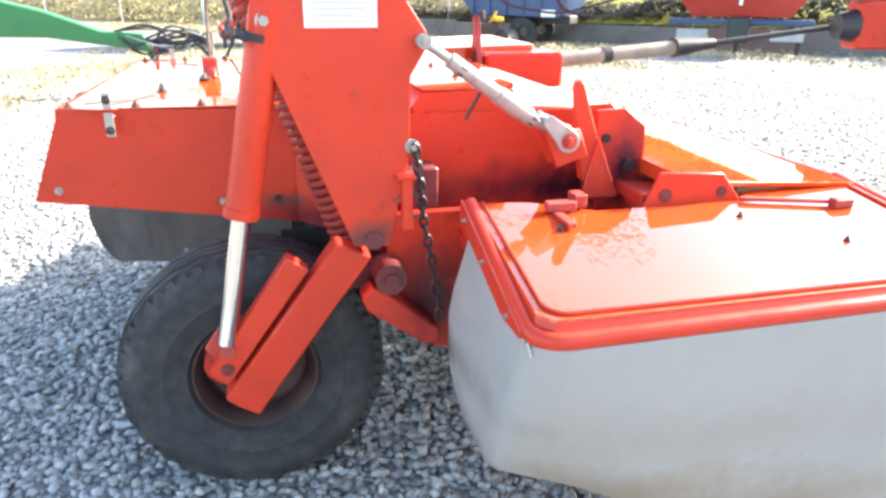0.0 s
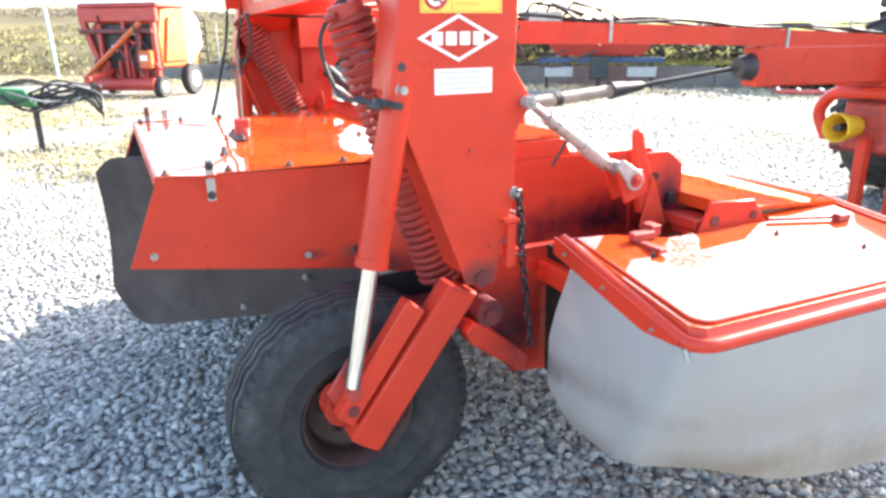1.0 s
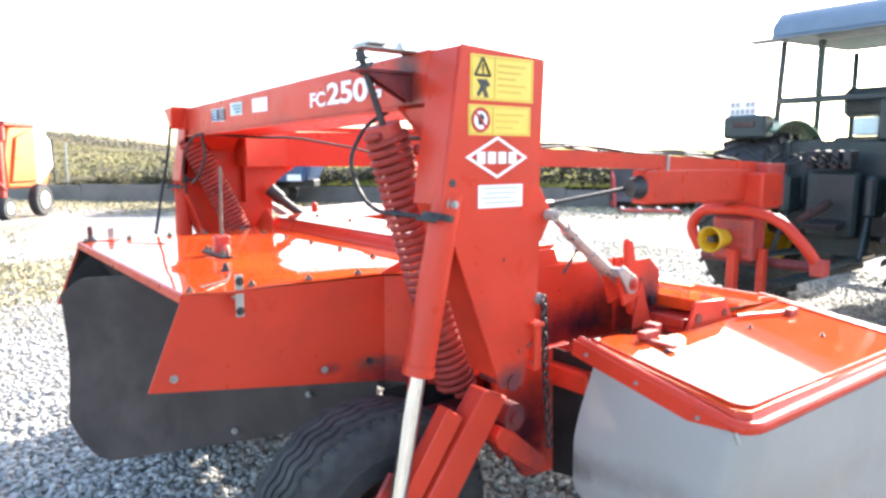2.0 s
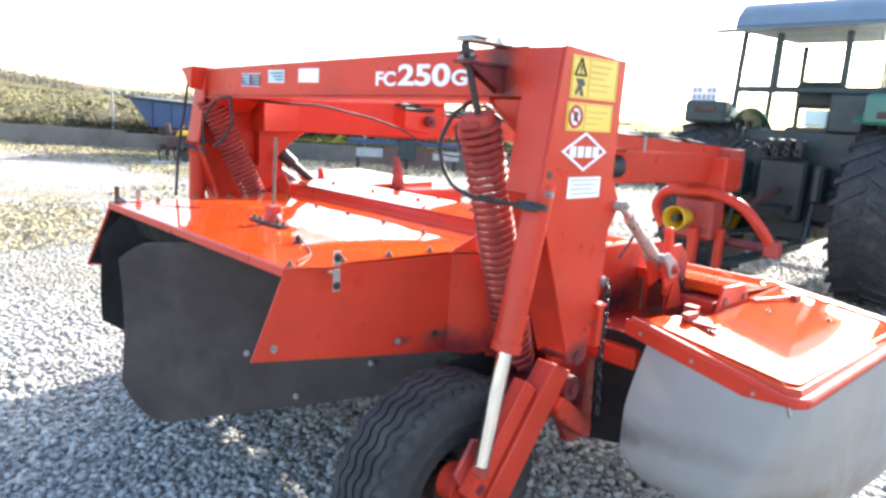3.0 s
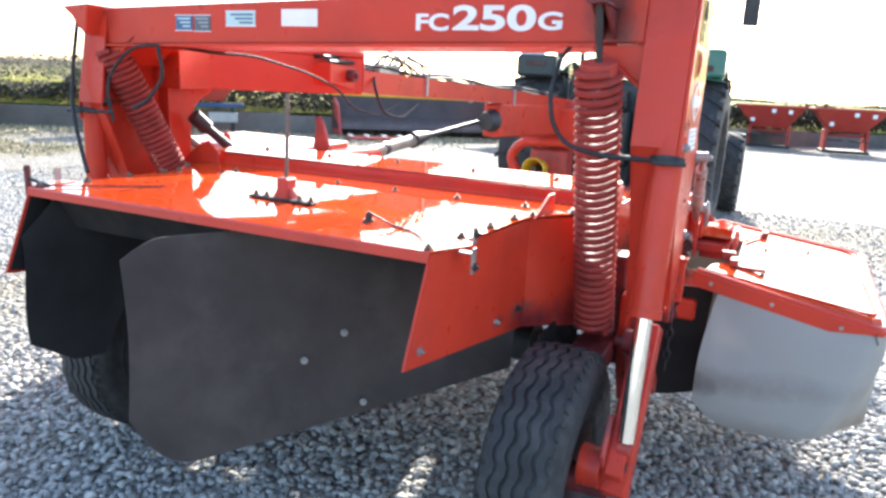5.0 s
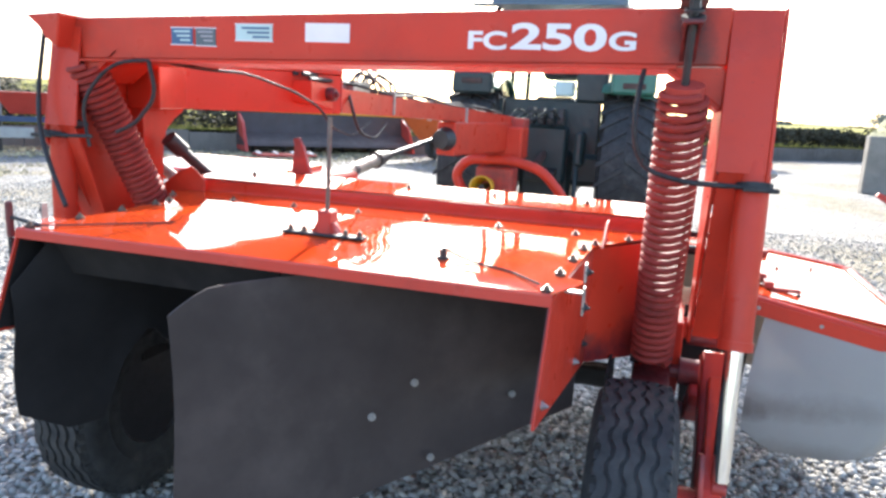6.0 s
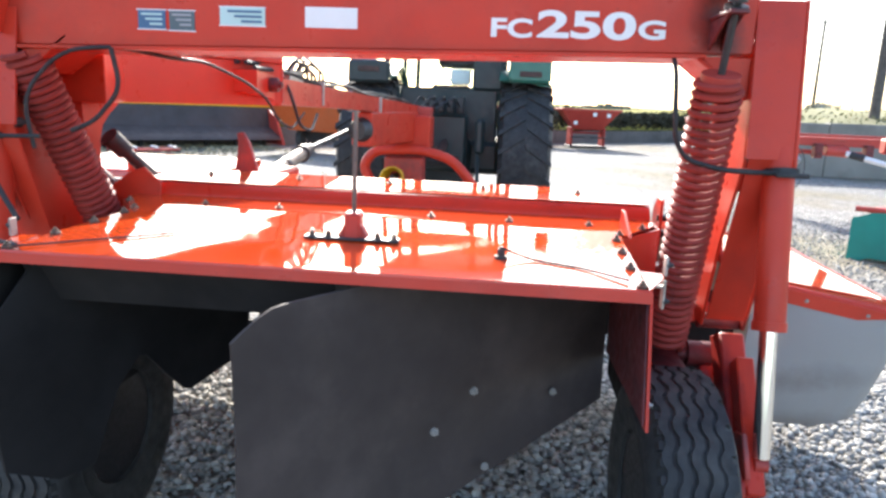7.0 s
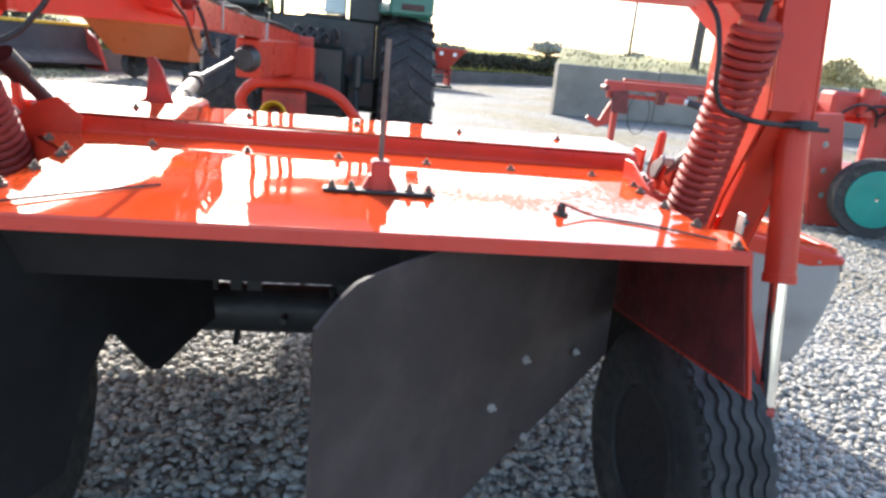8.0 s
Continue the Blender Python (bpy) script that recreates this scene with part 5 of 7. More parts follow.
part("gear_shield", Geo().prism([(3.79, 1.13), (3.78, 1.22), (3.845, 1.275), (3.90, 1.255), (4.02, 1.165), (4.02, 1.0), (3.80, 1.0)], 'x', 0.372, 0.384, 0.003), RED, mower, "red shield plate")
part("drive_cover", Geo().prism([(0.86, 1.14), (0.86, 1.196), (0.875, 1.204), (1.46, 1.222), (1.47, 1.14)], 'y', 3.80, 4.62, 0.004), RED_GLOSS, mower, "glossy red drive cover")
# hitch stand with gearbox at the front end
hs = part("hitch_gearbox", Geo().box(4.52, 4.86, 3.28, 3.86, 1.10, 1.42, 0.02), RED, mower, "red hitch gearbox")
part("guard_hoop", Geo().tube(arc([(4.45, 3.80, 0.72), (4.45, 3.92, 0.92), (4.45, 3.80, 1.08), (4.45, 3.35, 1.10), (4.45, 3.05, 1.02), (4.5, 2.86, 0.80), (4.55, 2.80, 0.68)], 0.12, 6), 0.048, 14), RED, hs, "bent red guard tube")
part("lower_box", Geo().box(4.50, 4.74, 3.34, 3.72, 0.64, 1.02, 0.02), RED_DULL, hs)
part("shaft_guard", Geo().lathe((4.50, 3.60, 0.83), (-1, 0, 0), [(0.055, 0.0), (0.080, 0.0), (0.092, 0.10), (0.112, 0.19), (0.116, 0.235), (0.108, 0.245), (0.100, 0.235), (0.080, 0.10), (0.055, 0.06)], 30), YELLOW, hs, "yellow plastic cone guard")
part("shaft_stub", Geo().cyl((4.50, 3.60, 0.83), (4.28, 3.60, 0.83), 0.03, n=12), DARK, hs)
part("stand_leg", Geo().box(4.42, 4.50, 3.44, 3.52, 0.03, 0.75, 0.006), RED, hs)
part("stand_leg", Geo().box(4.60, 4.67, 3.27, 3.34, 0.03, 0.75, 0.006), RED, hs)
part("stand_foot", Geo().box(4.36, 4.80, 3.16, 3.56, 0.0, 0.035, 0.006), RED_DULL, hs)
part("lift_arm_bar", Geo().cyl((4.75, 2.80, 0.62), (4.75, 3.95, 0.62), 0.045, n=16), RED_GREASE_SHADE, hs)
part("hoop_foot", Geo().box(4.50, 4.62, 2.72, 2.84, 0.58, 0.72, 0.012), RED_DULL, hs)

hs.location.x += 0.12

# ---- the tractor ----
TM = pose(6.35, 3.25, 0, 0, 0, 0.5)
tractor = thing("tractor", (6.4, 3.25, 0), "dark green tractor with glazed cab standing at the drawbar", "tractor")


def tp(name, geo, material, parent=None, label="", smooth=35):
    return part(name, geo.turned(TM), material, parent or tractor, label, smooth)


def lug_tyre(cx, cy, r, w, rim_r):
    p = [(rim_r, -w * 0.40), (rim_r + 0.05, -w * 0.5), (r * 0.85, -w * 0.5), (r * 0.96, -w * 0.42), (r * 0.975, 0), (r * 0.96, w * 0.42), (r * 0.85, w * 0.5), (rim_r + 0.05, w * 0.5), (rim_r, w * 0.40)]
    return Geo().lathe((cx, cy, r), (0, 1, 0), p, 56)


def lug_bars(cx, cy, r, w, lugs, wheel):
    """The slanting tread bars of a drive wheel, one part each."""
    for i in range(lugs):
        for s in (-1, 1):
            a0 = 2 * math.pi * (i + (0.5 if s > 0 else 0)) / lugs
            sw = 0.55 * 2 * math.pi / lugs * 1.6
            pts = []
            for t, yy in ((0.0, 0.02), (1.0, 0.5)):
                for da in (-0.022 / r * 1.2, 0.022 / r * 1.2):
                    for rr in (r * 0.955 if t == 0 else r * 0.91, r if t == 0 else r * 0.985):
                        a = a0 + sw * t + da
                        pts.append((cx + rr * math.cos(a), cy + s * w * yy, r + rr * math.sin(a)))
            tp("tread_lug", Geo().add(pts, [(1, 3, 7, 5), (0, 1, 5, 4), (2, 6, 7, 3), (0, 2, 3, 1), (4, 5, 7, 6)]), RUBBER, wheel)


for s in (-1, 1):
    w = tp("rear_wheel", Geo().cyl((0, s * 0.78, 0.91), (0, s * 0.90, 0.91), 0.20, n=24), YELLOW, None, "tall lugged rear wheel with yellow rim")
    tp("tyre", lug_tyre(0, s * 0.90, 0.91, 0.58, 0.52), RUBBER, w)
    lug_bars(0, s * 0.90, 0.91, 0.58, 26, w)
    tp("rim", Geo().lathe((0, s * 0.92, 0.91), (0, 1, 0), [(0.53, -0.19), (0.53, 0.19), (0.46, 0.17), (0.40, s * 0.05), (0.12, s * 0.02), (0.12, s * 0.02 - 0.02), (0.40, s * 0.05 - 0.02), (0.46, -0.17)], 40), YELLOW, w, "yellow steel rim")
    w = tp("front_wheel", Geo().cyl((2.5, s * 0.95, 0.58), (2.5, s * 1.08, 0.58), 0.13, n=20), YELLOW, None, "lugged front wheel with yellow rim")
    tp("tyre", lug_tyre(2.5, s * 1.12, 0.58, 0.44, 0.32), RUBBER, w)
    lug_bars(2.5, s * 1.12, 0.58, 0.44, 20, w)
    tp("rim", Geo().lathe((2.5, s * 1.12, 0.58), (0, 1, 0), [(0.33, -0.15), (0.33, 0.15), (0.28, 0.13), (0.22, s * 0.04), (0.08, s * 0.02), (0.08, s * 0.02 - 0.02), (0.22, s * 0.04 - 0.02), (0.28, -0.13)], 32), YELLOW, w)
    # curved fender over the rear wheel
    rows = []
    for i in range(13):
        a = lerp(0.18, 0.66, i / 12) * math.pi
        rows.append([(1.0 * math.cos(a), s * yy, 0.91 + 1.0 * math.sin(a) + (0.03 if yy < 1.05 else -0.01)) for yy in (0.58, 0.74, 0.9, 1.05, 1.14)])
    fd = tp("fender", Geo().sheet(rows, 0.02), TRACG, None, "green rear fender", 50)
    tp("lamp_box", Geo().box(-0.56, -0.36, s * 0.90 - 0.25, s * 0.90 + 0.22, 1.74 if s > 0 else 1.80, 1.985 if s > 0 else 2.09, 0.03), TRAC if s > 0 else TRACG, fd)
    tp("tail_lamp", Geo().box(-0.575, -0.555, s * 0.90 - 0.14, s * 0.90 + 0.10, 1.86, 1.92, 0.008), RUST, fd, "red tail lamp")
# body
tp("axle_housing", Geo().box(-0.28, 0.35, -0.62, 0.62, 0.76, 1.12, 0.05).cyl((0, -0.8, 0.86), (0, 0.8, 0.86), 0.14, n=16), TRAC)
tp("transmission", Geo().box(-0.35, 1.4, -0.30, 0.30, 0.55, 1.15, 0.05), TRAC)
for cb in ((-0.50, -0.30, -0.24, 0.24, 0.78, 1.42), (-0.62, -0.34, -0.44, -0.34, 1.0, 1.38), (-0.62, -0.34, 0.34, 0.44, 1.0, 1.38)):
    tp("linkage", Geo().box(*cb, 0.03), TRAC, None, "dark rear linkage")
for s in (-1, 1):
    tp("lower_link", Geo().tube([(-0.2, s * 0.30, 0.60), (-1.5, s * 0.43, 0.62)], 0.035, 8), TRAC)
    tp("lift_rod", Geo().tube([(-0.45, s * 0.36, 1.25), (-0.75, s * 0.40, 0.62)], 0.022, 8), TRAC)
for k in range(4):
    tp("spool_valve", Geo().box(-0.60, -0.40, -0.20 + 0.11 * k, -0.13 + 0.11 * k, 1.44, 1.62, 0.012).cyl((-0.62, -0.165 + 0.11 * k, 1.50), (-0.68, -0.165 + 0.11 * k, 1.50), 0.022, n=12), DARK)
    tp("hydraulic_hose", Geo().tube(arc([(-0.66, -0.165 + 0.11 * k, 1.50), (-0.95, -0.12 + 0.12 * k, 1.62), (-1.22, 0.05 + 0.08 * k, 1.48), (-1.40, 0.12 + 0.06 * k, 1.50)], 0.15, 5), 0.012, 6), HOSE)
tp("top_link", Geo().cyl((-0.48, 0.0, 1.12), (-1.05, 0.02, 0.98), 0.03, n=12).cyl((-0.60, 0.0, 1.09), (-0.90, 0.015, 1.015), 0.045, n=14), RUST)
tp("pto_shield", Geo().prism([(-0.72, 0.92), (-0.48, 0.96), (-0.48, 0.90), (-0.70, 0.86)], 'y', -0.16, 0.16, 0.006), DARK)
tp("drawbar_frame", Geo().box(-1.5, 0.3, -0.06, 0.06, 0.40, 0.46, 0.01), TRAC)
tp("engine_hood", Geo().prism([(1.35, 1.0), (1.35, 1.78), (2.9, 1.66), (3.05, 1.45), (3.05, 0.95)], 'y', -0.34, 0.34, 0.06), TRACG, None, "green engine hood")
tp("front_axle", Geo().box(2.42, 2.58, -0.95, 0.95, 0.50, 0.66, 0.03), TRAC)
for cb in ((-0.20, -0.14, -0.57, 0.57, 1.10, 1.72), (-0.2, 1.2, -0.64, -0.58, 1.1, 1.72), (-0.2, 1.2, 0.58, 0.64, 1.1, 1.72)):
    tp("cab_wall", Geo().box(*cb, 0.02), TRAC)
tp("side_console", Geo().box(-0.24, 0.30, -0.62, -0.27, 1.70, 2.11, 0.03), TRAC, None, "dark side console in the cab")
tp("cab_floor", Geo().box(-0.2, 1.3, -0.60, 0.60, 1.05, 1.12, 0.02), TRAC)
for px, py in ((-0.17, -0.76), (-0.17, 0.74), (0.55, -0.64), (0.55, 0.64), (1.25, -0.55), (1.25, 0.55)):
    tp("cab_pillar", Geo().tube([(px, py, 1.6), (px + (0.05 if px < 0 else -0.05 if px > 1 else 0), py * 0.97, 2.74)], 0.034, 8), TRAC)
tp("cab_rail", Geo().box(-0.20, -0.13, -0.74, 0.74, 2.10, 2.17, 0.015), TRAC)
for py in (-0.35, 0.32):
    tp("window_bar", Geo().box(-0.19, -0.13, py - 0.03, py + 0.03, 2.17, 2.72, 0.01), TRAC)
rf = tp("cab_roof", Geo().prism([(-0.36, 2.76), (-0.34, 2.90), (-0.20, 3.03), (0.2, 3.10), (1.1, 3.08), (1.5, 2.93), (1.5, 2.80), (-0.30, 2.74)], 'y', -0.76, 0.76, 0.03), TRACROOF, None, "blue-grey cab roof")
tp("visor", Geo().box(-0.46, -0.22, -0.72, 0.98, 2.735, 2.75, 0.004), TRACROOF, rf, "thin pale roof visor")
for a in ((-0.155, -0.145, -0.57, 0.57, 1.74, 2.70), (1.245, 1.255, -0.52, 0.52, 1.80, 2.72)):
    pane = tp("pane", Geo().box(*a, 0), GLASS)
    pane.visible_shadow = False
for s in (-1, 1):
    for x0, x1 in ((-0.13, 0.51), (0.59, 1.2)):
        pane = tp("pane", Geo().box(x0, x1, s * 0.625 - 0.004, s * 0.625 + 0.004, 1.74, 2.70, 0), GLASS)
        pane.visible_shadow = False
tp("seat", Geo().box(0.0, 0.14, -0.30, 0.16, 1.95, 2.24, 0.05).box(0.0, 0.5, -0.25, 0.25, 1.60, 1.76, 0.05), DARK, None, "dark cab seat")
tp("control_box", Geo().box(-0.10, 0.02, -0.24, 0.0, 1.76, 1.94, 0.02), WHITE, None, "white control box")
tp("steering_wheel", Geo().tube([(0.95 + 0.06 * math.cos(a / 20 * 2 * math.pi), 0.2 * math.cos(a / 20 * 2 * math.pi), 2.02 + 0.19 * math.sin(a / 20 * 2 * math.pi)) for a in range(20)], 0.015, 6, True), DARK)
mr = tp("mirror", Geo().box(0.98, 1.02, -1.34, -1.16, 2.46, 2.78, 0.01), DARK, None, "black wing mirror")
tp("mirror_arm", Geo().tube([(1.2, -0.55, 2.60), (1.03, -1.18, 2.62)], 0.01, 6), DARK, mr)
npl = tp("plate_board", Geo().box(-0.48, -0.46, 0.80, 1.10, 1.98, 2.14, 0.003), WHITE, None, "white plate with dark bars")
for k in range(5):
    tp("plate_bar", Geo().box(-0.4835, -0.4795, 0.815 + 0.055 * k, 0.852 + 0.055 * k, 2.00, 2.05, 0), GREYBAR, npl)
    if k not in (2,):
        tp("plate_bar", Geo().box(-0.4835, -0.4795, 0.815 + 0.055 * k, 0.852 + 0.055 * k, 2.075, 2.12, 0), GREYBAR, npl)
tp("exhaust", Geo().cyl((1.75, -0.22, 1.6), (1.75, -0.22, 2.7), 0.045, n=14), DARK)

# ---- the red round baler ----
BMt = pose(0.41, 21.4, 0, 0, 0, -35)
baler = thing("baler", (0.41, 21.4, 0), "red and orange round baler parked by the wall", "baler")


def bp_(name, geo, material, parent=None, label=""):
    return part(name, geo.turned(BMt), material, parent or baler, label)


bp_("body", Geo().prism([(-1.0, 0.75), (-1.05, 1.6), (-0.8, 2.25), (0.4, 2.38), (1.05, 1.9), (1.15, 1.3), (0.8, 0.7)], 'x', -0.82, 1.05, 0.05), ORANGE, None, "orange bale chamber")
bp_("top_cover", Geo().box(-1.12, 1.12, -1.1, 0.3, 2.26, 2.36, 0.03), RED_FAR)
bp_("front_frame", Geo().box(-1.10, 1.10, -1.15, -1.0, 1.9, 2.25, 0.03).prism([(-1.10, 1.95), (-0.92, 1.95), (-0.50, 0.55), (-0.64, 0.55)], 'y', -1.15, -1.0, 0.02).box(0.9, 1.02, -1.15, -1.0, 0.5, 1.9, 0.02), RED_FAR)
bp_("dark_opening", Geo().box(-0.80, 0.88, -1.05, -0.98, 0.75, 1.85, 0.02), DARK)
bp_("front_plate", Geo().prism([(-0.6, 0.45), (0.9, 0.45), (0.9, 1.25), (0.25, 1.05)], 'y', -1.16, -1.05, 0.02), RED_GREASE_SHADE, None, "red slanting front plate")
bp_("slant_bar", Geo().tube([(-1.05, -1.28, 0.50), (0.72, -1.28, 1.88)], 0.065, 8), ORANGE)
bp_("pickup", Geo().cyl((-1.0, -1.25, 0.35), (0.95, -1.25, 0.35), 0.16, n=16), RED_FAR, None, "red pickup reel")
for k in range(5):
    bp_("bracket_bar", Geo().box(-0.7 + 0.35 * k, -0.66 + 0.35 * k, -1.3, -1.16, 0.3, 0.95, 0.01), RED_FAR)
bp_("roof_sheet", Geo().box(-1.14, 1.14, -1.12, 0.2, 2.362, 2.40, 0.01), WHITE, None, "pale roof sheet")
bp_("rear_door", Geo().prism([(0.45, 0.8), (1.16, 1.25), (1.10, 1.95), (0.42, 2.42), (0.30, 2.40), (0.30, 0.8)], 'x', -1.08, 1.08, 0.04), WHITE, None, "pale rear door")
for x_, z_, w_ in ((-0.55, 1.25, 0.10), (0.15, 1.35, 0.08), (0.5, 1.1, 0.14)):
    bp_("post", Geo().box(x_, x_ + w_, -1.22, -1.1, 0.5, z_ + 0.6, 0.015), RED_FAR)
bp_("cross_bar", Geo().box(-1.05, 1.0, -1.26, -1.16, 1.62, 1.74, 0.02), RED_GREASE_SHADE)
bp_("hose_bundle", Geo().tube([(0.55, -1.3, 1.9), (0.7, -1.42, 1.4), (0.5, -1.4, 0.9), (0.75, -1.35, 0.6)], 0.03, 6), HOSE)
bp_("drive_box", Geo().box(0.62, 0.95, -1.36, -1.12, 0.75, 1.2, 0.03), ORANGE)
bp_("warning_plate", Geo().box(0.66, 0.86, -1.372, -1.36, 0.95, 1.08, 0.002), WHITE)
rb_ = random.Random(17)
for k in range(16):
    x_, z_ = rb_.uniform(-0.6, 0.85), rb_.uniform(0.6, 1.75)
    a_ = rb_.uniform(-0.35, 0.35)
    bp_("linkage_bar", Geo().tube([(x_, -1.14 - 0.02 * (k % 3), z_), (x_ + a_, -1.2, z_ + rb_.uniform(-0.4, 0.4))], rb_.uniform(0.02, 0.045), 7), (RED_FAR, RED_GREASE_SHADE, DARK, RED_FAR, WHITE)[k % 5] if k < 15 else ORANGE)
bp_("tongue", Geo().tube([(-0.3, -1.1, 0.7), (-0.15, -2.4, 0.55)], 0.07, 8), RED_FAR)
bp_("prop_stand", Geo().box(-0.2, -0.12, -2.3, -2.22, 0.0, 0.55, 0.01), DARK)
bp_("side_guard", Geo().prism([(-0.9, 0.9), (-0.6, 2.0), (0.1, 2.2), (0.2, 0.9)], 'x', 1.05, 1.12, 0.02), ORANGE)
for wx, wy, r in ((1.2, 0.15, 0.42), (0.98, -1.05, 0.28), (-1.2, 0.15, 0.42)):
    w = bp_("wheel", Geo().cyl((wx - 0.02, wy, r), (wx + 0.13, wy, r), r * 0.5, n=18), WHITE, None, "black wheel with pale rim")
    bp_("tyre", Geo().lathe((wx, wy, r), (1, 0, 0), [(r * 0.5, -0.1), (r * 0.92, -0.11), (r, -0.07), (r, 0.07), (r * 0.92, 0.11), (r * 0.5, 0.1)], 28), RUBBER, w)

# ---- green implement with its tongue ----
gi = thing("green_trailer", (-3.2, 11.4, 0), "green implement tongue with black hoses on a prop stand", "implement")
part("tongue", Geo().prism([(-6.0, 1.55), (-4.6, 1.62), (-3.0, 1.20), (-2.3, 0.93), (-1.72, 0.88), (-1.6, 0.62), (-2.2, 0.72), (-3.0, 0.84), (-6.0, 0.90)], 'y', 11.25, 11.5, 0.02), GREEN, gi, "green tapered drawbar")
part("prop_leg", Geo().box(-1.68, -1.60, 11.34, 11.42, 0.02, 0.68, 0.01), DARK, gi)
part("prop_foot", Geo().box(-1.76, -1.52, 11.26, 11.50, 0.0, 0.025, 0.005), DARK, gi)
part("hitch_ring", Geo().tube([(-1.45 + 0.12 * math.cos(a / 16 * 2 * math.pi), 11.38, 0.70 + 0.09 * math.sin(a / 16 * 2 * math.pi)) for a in range(16)], 0.04, 8, True), DARK, gi)
rr_ = random.Random(5)
for k in range(14):
    part("hose", Geo().tube(arc([(-2.1, 11.3, 0.92), (-1.75 + rr_.uniform(-0.2, 0.2), 11.22 + rr_.uniform(-0.1, 0.1), 0.55 + rr_.uniform(0, 0.5)), (-1.3 + rr_.uniform(-0.1, 0.2), 11.3, 0.62 + rr_.uniform(0, 0.42)), (-0.95 + rr_.uniform(-0.15, 0.2), 11.35, 0.88 + rr_.uniform(-0.1, 0.1)), (-0.78, 11.36, 0.50 + rr_.uniform(-0.1, 0.25))], 0.2, 5), 0.016, 6), DARK if k % 5 else STEEL, gi, "black hose")
part("wheel", Geo().lathe((-5.6, 11.0, 0.45), (0, 1, 0), [(0.2, -0.12), (0.42, -0.14), (0.45, 0), (0.42, 0.14), (0.2, 0.12)], 24), RUBBER, gi)

# ---- blue trailer and small rusty implement by the wall ----
bt = thing("blue_trailer", (8.3, 19.25, 0), "blue steel tipping trailer behind the low wall", "trailer")
BT = pose(8.3, 19.25, 0, 0, 0, -40)
part("body", Geo().prism([(-3.0, 1.63), (0.42, 1.44), (0.1, 0.80), (-2.4, 0.85)], 'y', -1.0, 1.0, 0.03).turned(BT), BLUE, bt, "blue sheet body")
for k in range(6):
    part("rib", Geo().box(-2.4 + 0.5 * k, -2.34 + 0.5 * k, -1.05, -1.0, 0.86, 1.58 - 0.03 * k, 0.01).turned(BT), BLUE, bt)
part("rim_rail", Geo().prism([(-3.1, 1.60), (-3.1, 1.67), (0.5, 1.48), (0.5, 1.41)], 'y', -1.08, 1.08, 0.02).turned(BT), DARK, bt)
part("tail_board", Geo().box(-0.32, 0.08, -1.09, -1.055, 0.84, 1.02, 0.004).turned(BT), WHITE, bt, "pale lamp board")
part("chassis", Geo().box(-2.4, 0.3, -0.4, 0.4, 0.62, 0.85, 0.03).turned(BT), DARK, bt)
for s in (-1, 1):
    part("wheel", Geo().lathe((-0.9, s * 0.85, 0.42), (0, 1, 0), [(0.15, -0.13), (0.39, -0.14), (0.42, 0), (0.39, 0.14), (0.15, 0.13)], 24).turned(BT), RUBBER, bt)
part("leg", Geo().box(-2.3, -2.2, -0.1, 0.1, 0.0, 0.64, 0.01).turned(BT), DARK, bt)
ri = thing("rusty_implement", (6.1, 19.2, 0), "small rusty cultivator standing on grass", "implement")
part("frame", Geo().box(5.65, 6.6, 19.1, 19.3, 0.38, 0.50, 0.02).box(5.98, 6.12, 18.8, 19.6, 0.36, 0.48, 0.02), RUST, ri)
part("gear_case", Geo().box(5.78, 6.32, 18.95, 19.35, 0.40, 0.72, 0.05).cyl((5.9, 19.15, 0.72), (5.86, 19.15, 1.02), 0.07, n=14), RUST, ri, "rusty gear case")
part("headstock", Geo().prism([(5.80, 0.48), (6.3, 0.48), (6.08, 0.86), (6.0, 0.86)], 'y', 19.1, 19.2, 0.01), RUST, ri)
for k in range(5):
    part("tine", Geo().tube(arc([(5.72 + 0.2 * k, 19.2, 0.42), (5.70 + 0.2 * k, 19.4, 0.30), (5.72 + 0.2 * k, 19.25, 0.02)], 0.1), 0.022, 6), RUST, ri)
part("gear_lever", Geo().tube([(6.05, 19.05, 0.7), (6.22, 19.0, 1.0)], 0.03, 8).box(6.15, 6.40, 18.95, 19.2, 0.74, 0.86, 0.02), YELLOW, ri, "worn yellow cover")
part("rear_drum", Geo().cyl((6.3, 18.9, 0.30), (6.7, 19.3, 0.30), 0.26, n=20), DARK, ri, "dark drum")
ri.location = (5.82, 18.35, 0)
solo("flat_slab", Geo().prism([(5.05, 18.05), (6.85, 17.9), (7.0, 18.45), (5.25, 18.6)], 'z', 0.0, 0.07, 0.012), WHITE_SLAB, (6.0, 18.2, 0), "pale flat slab lying on the gravel", "slab")

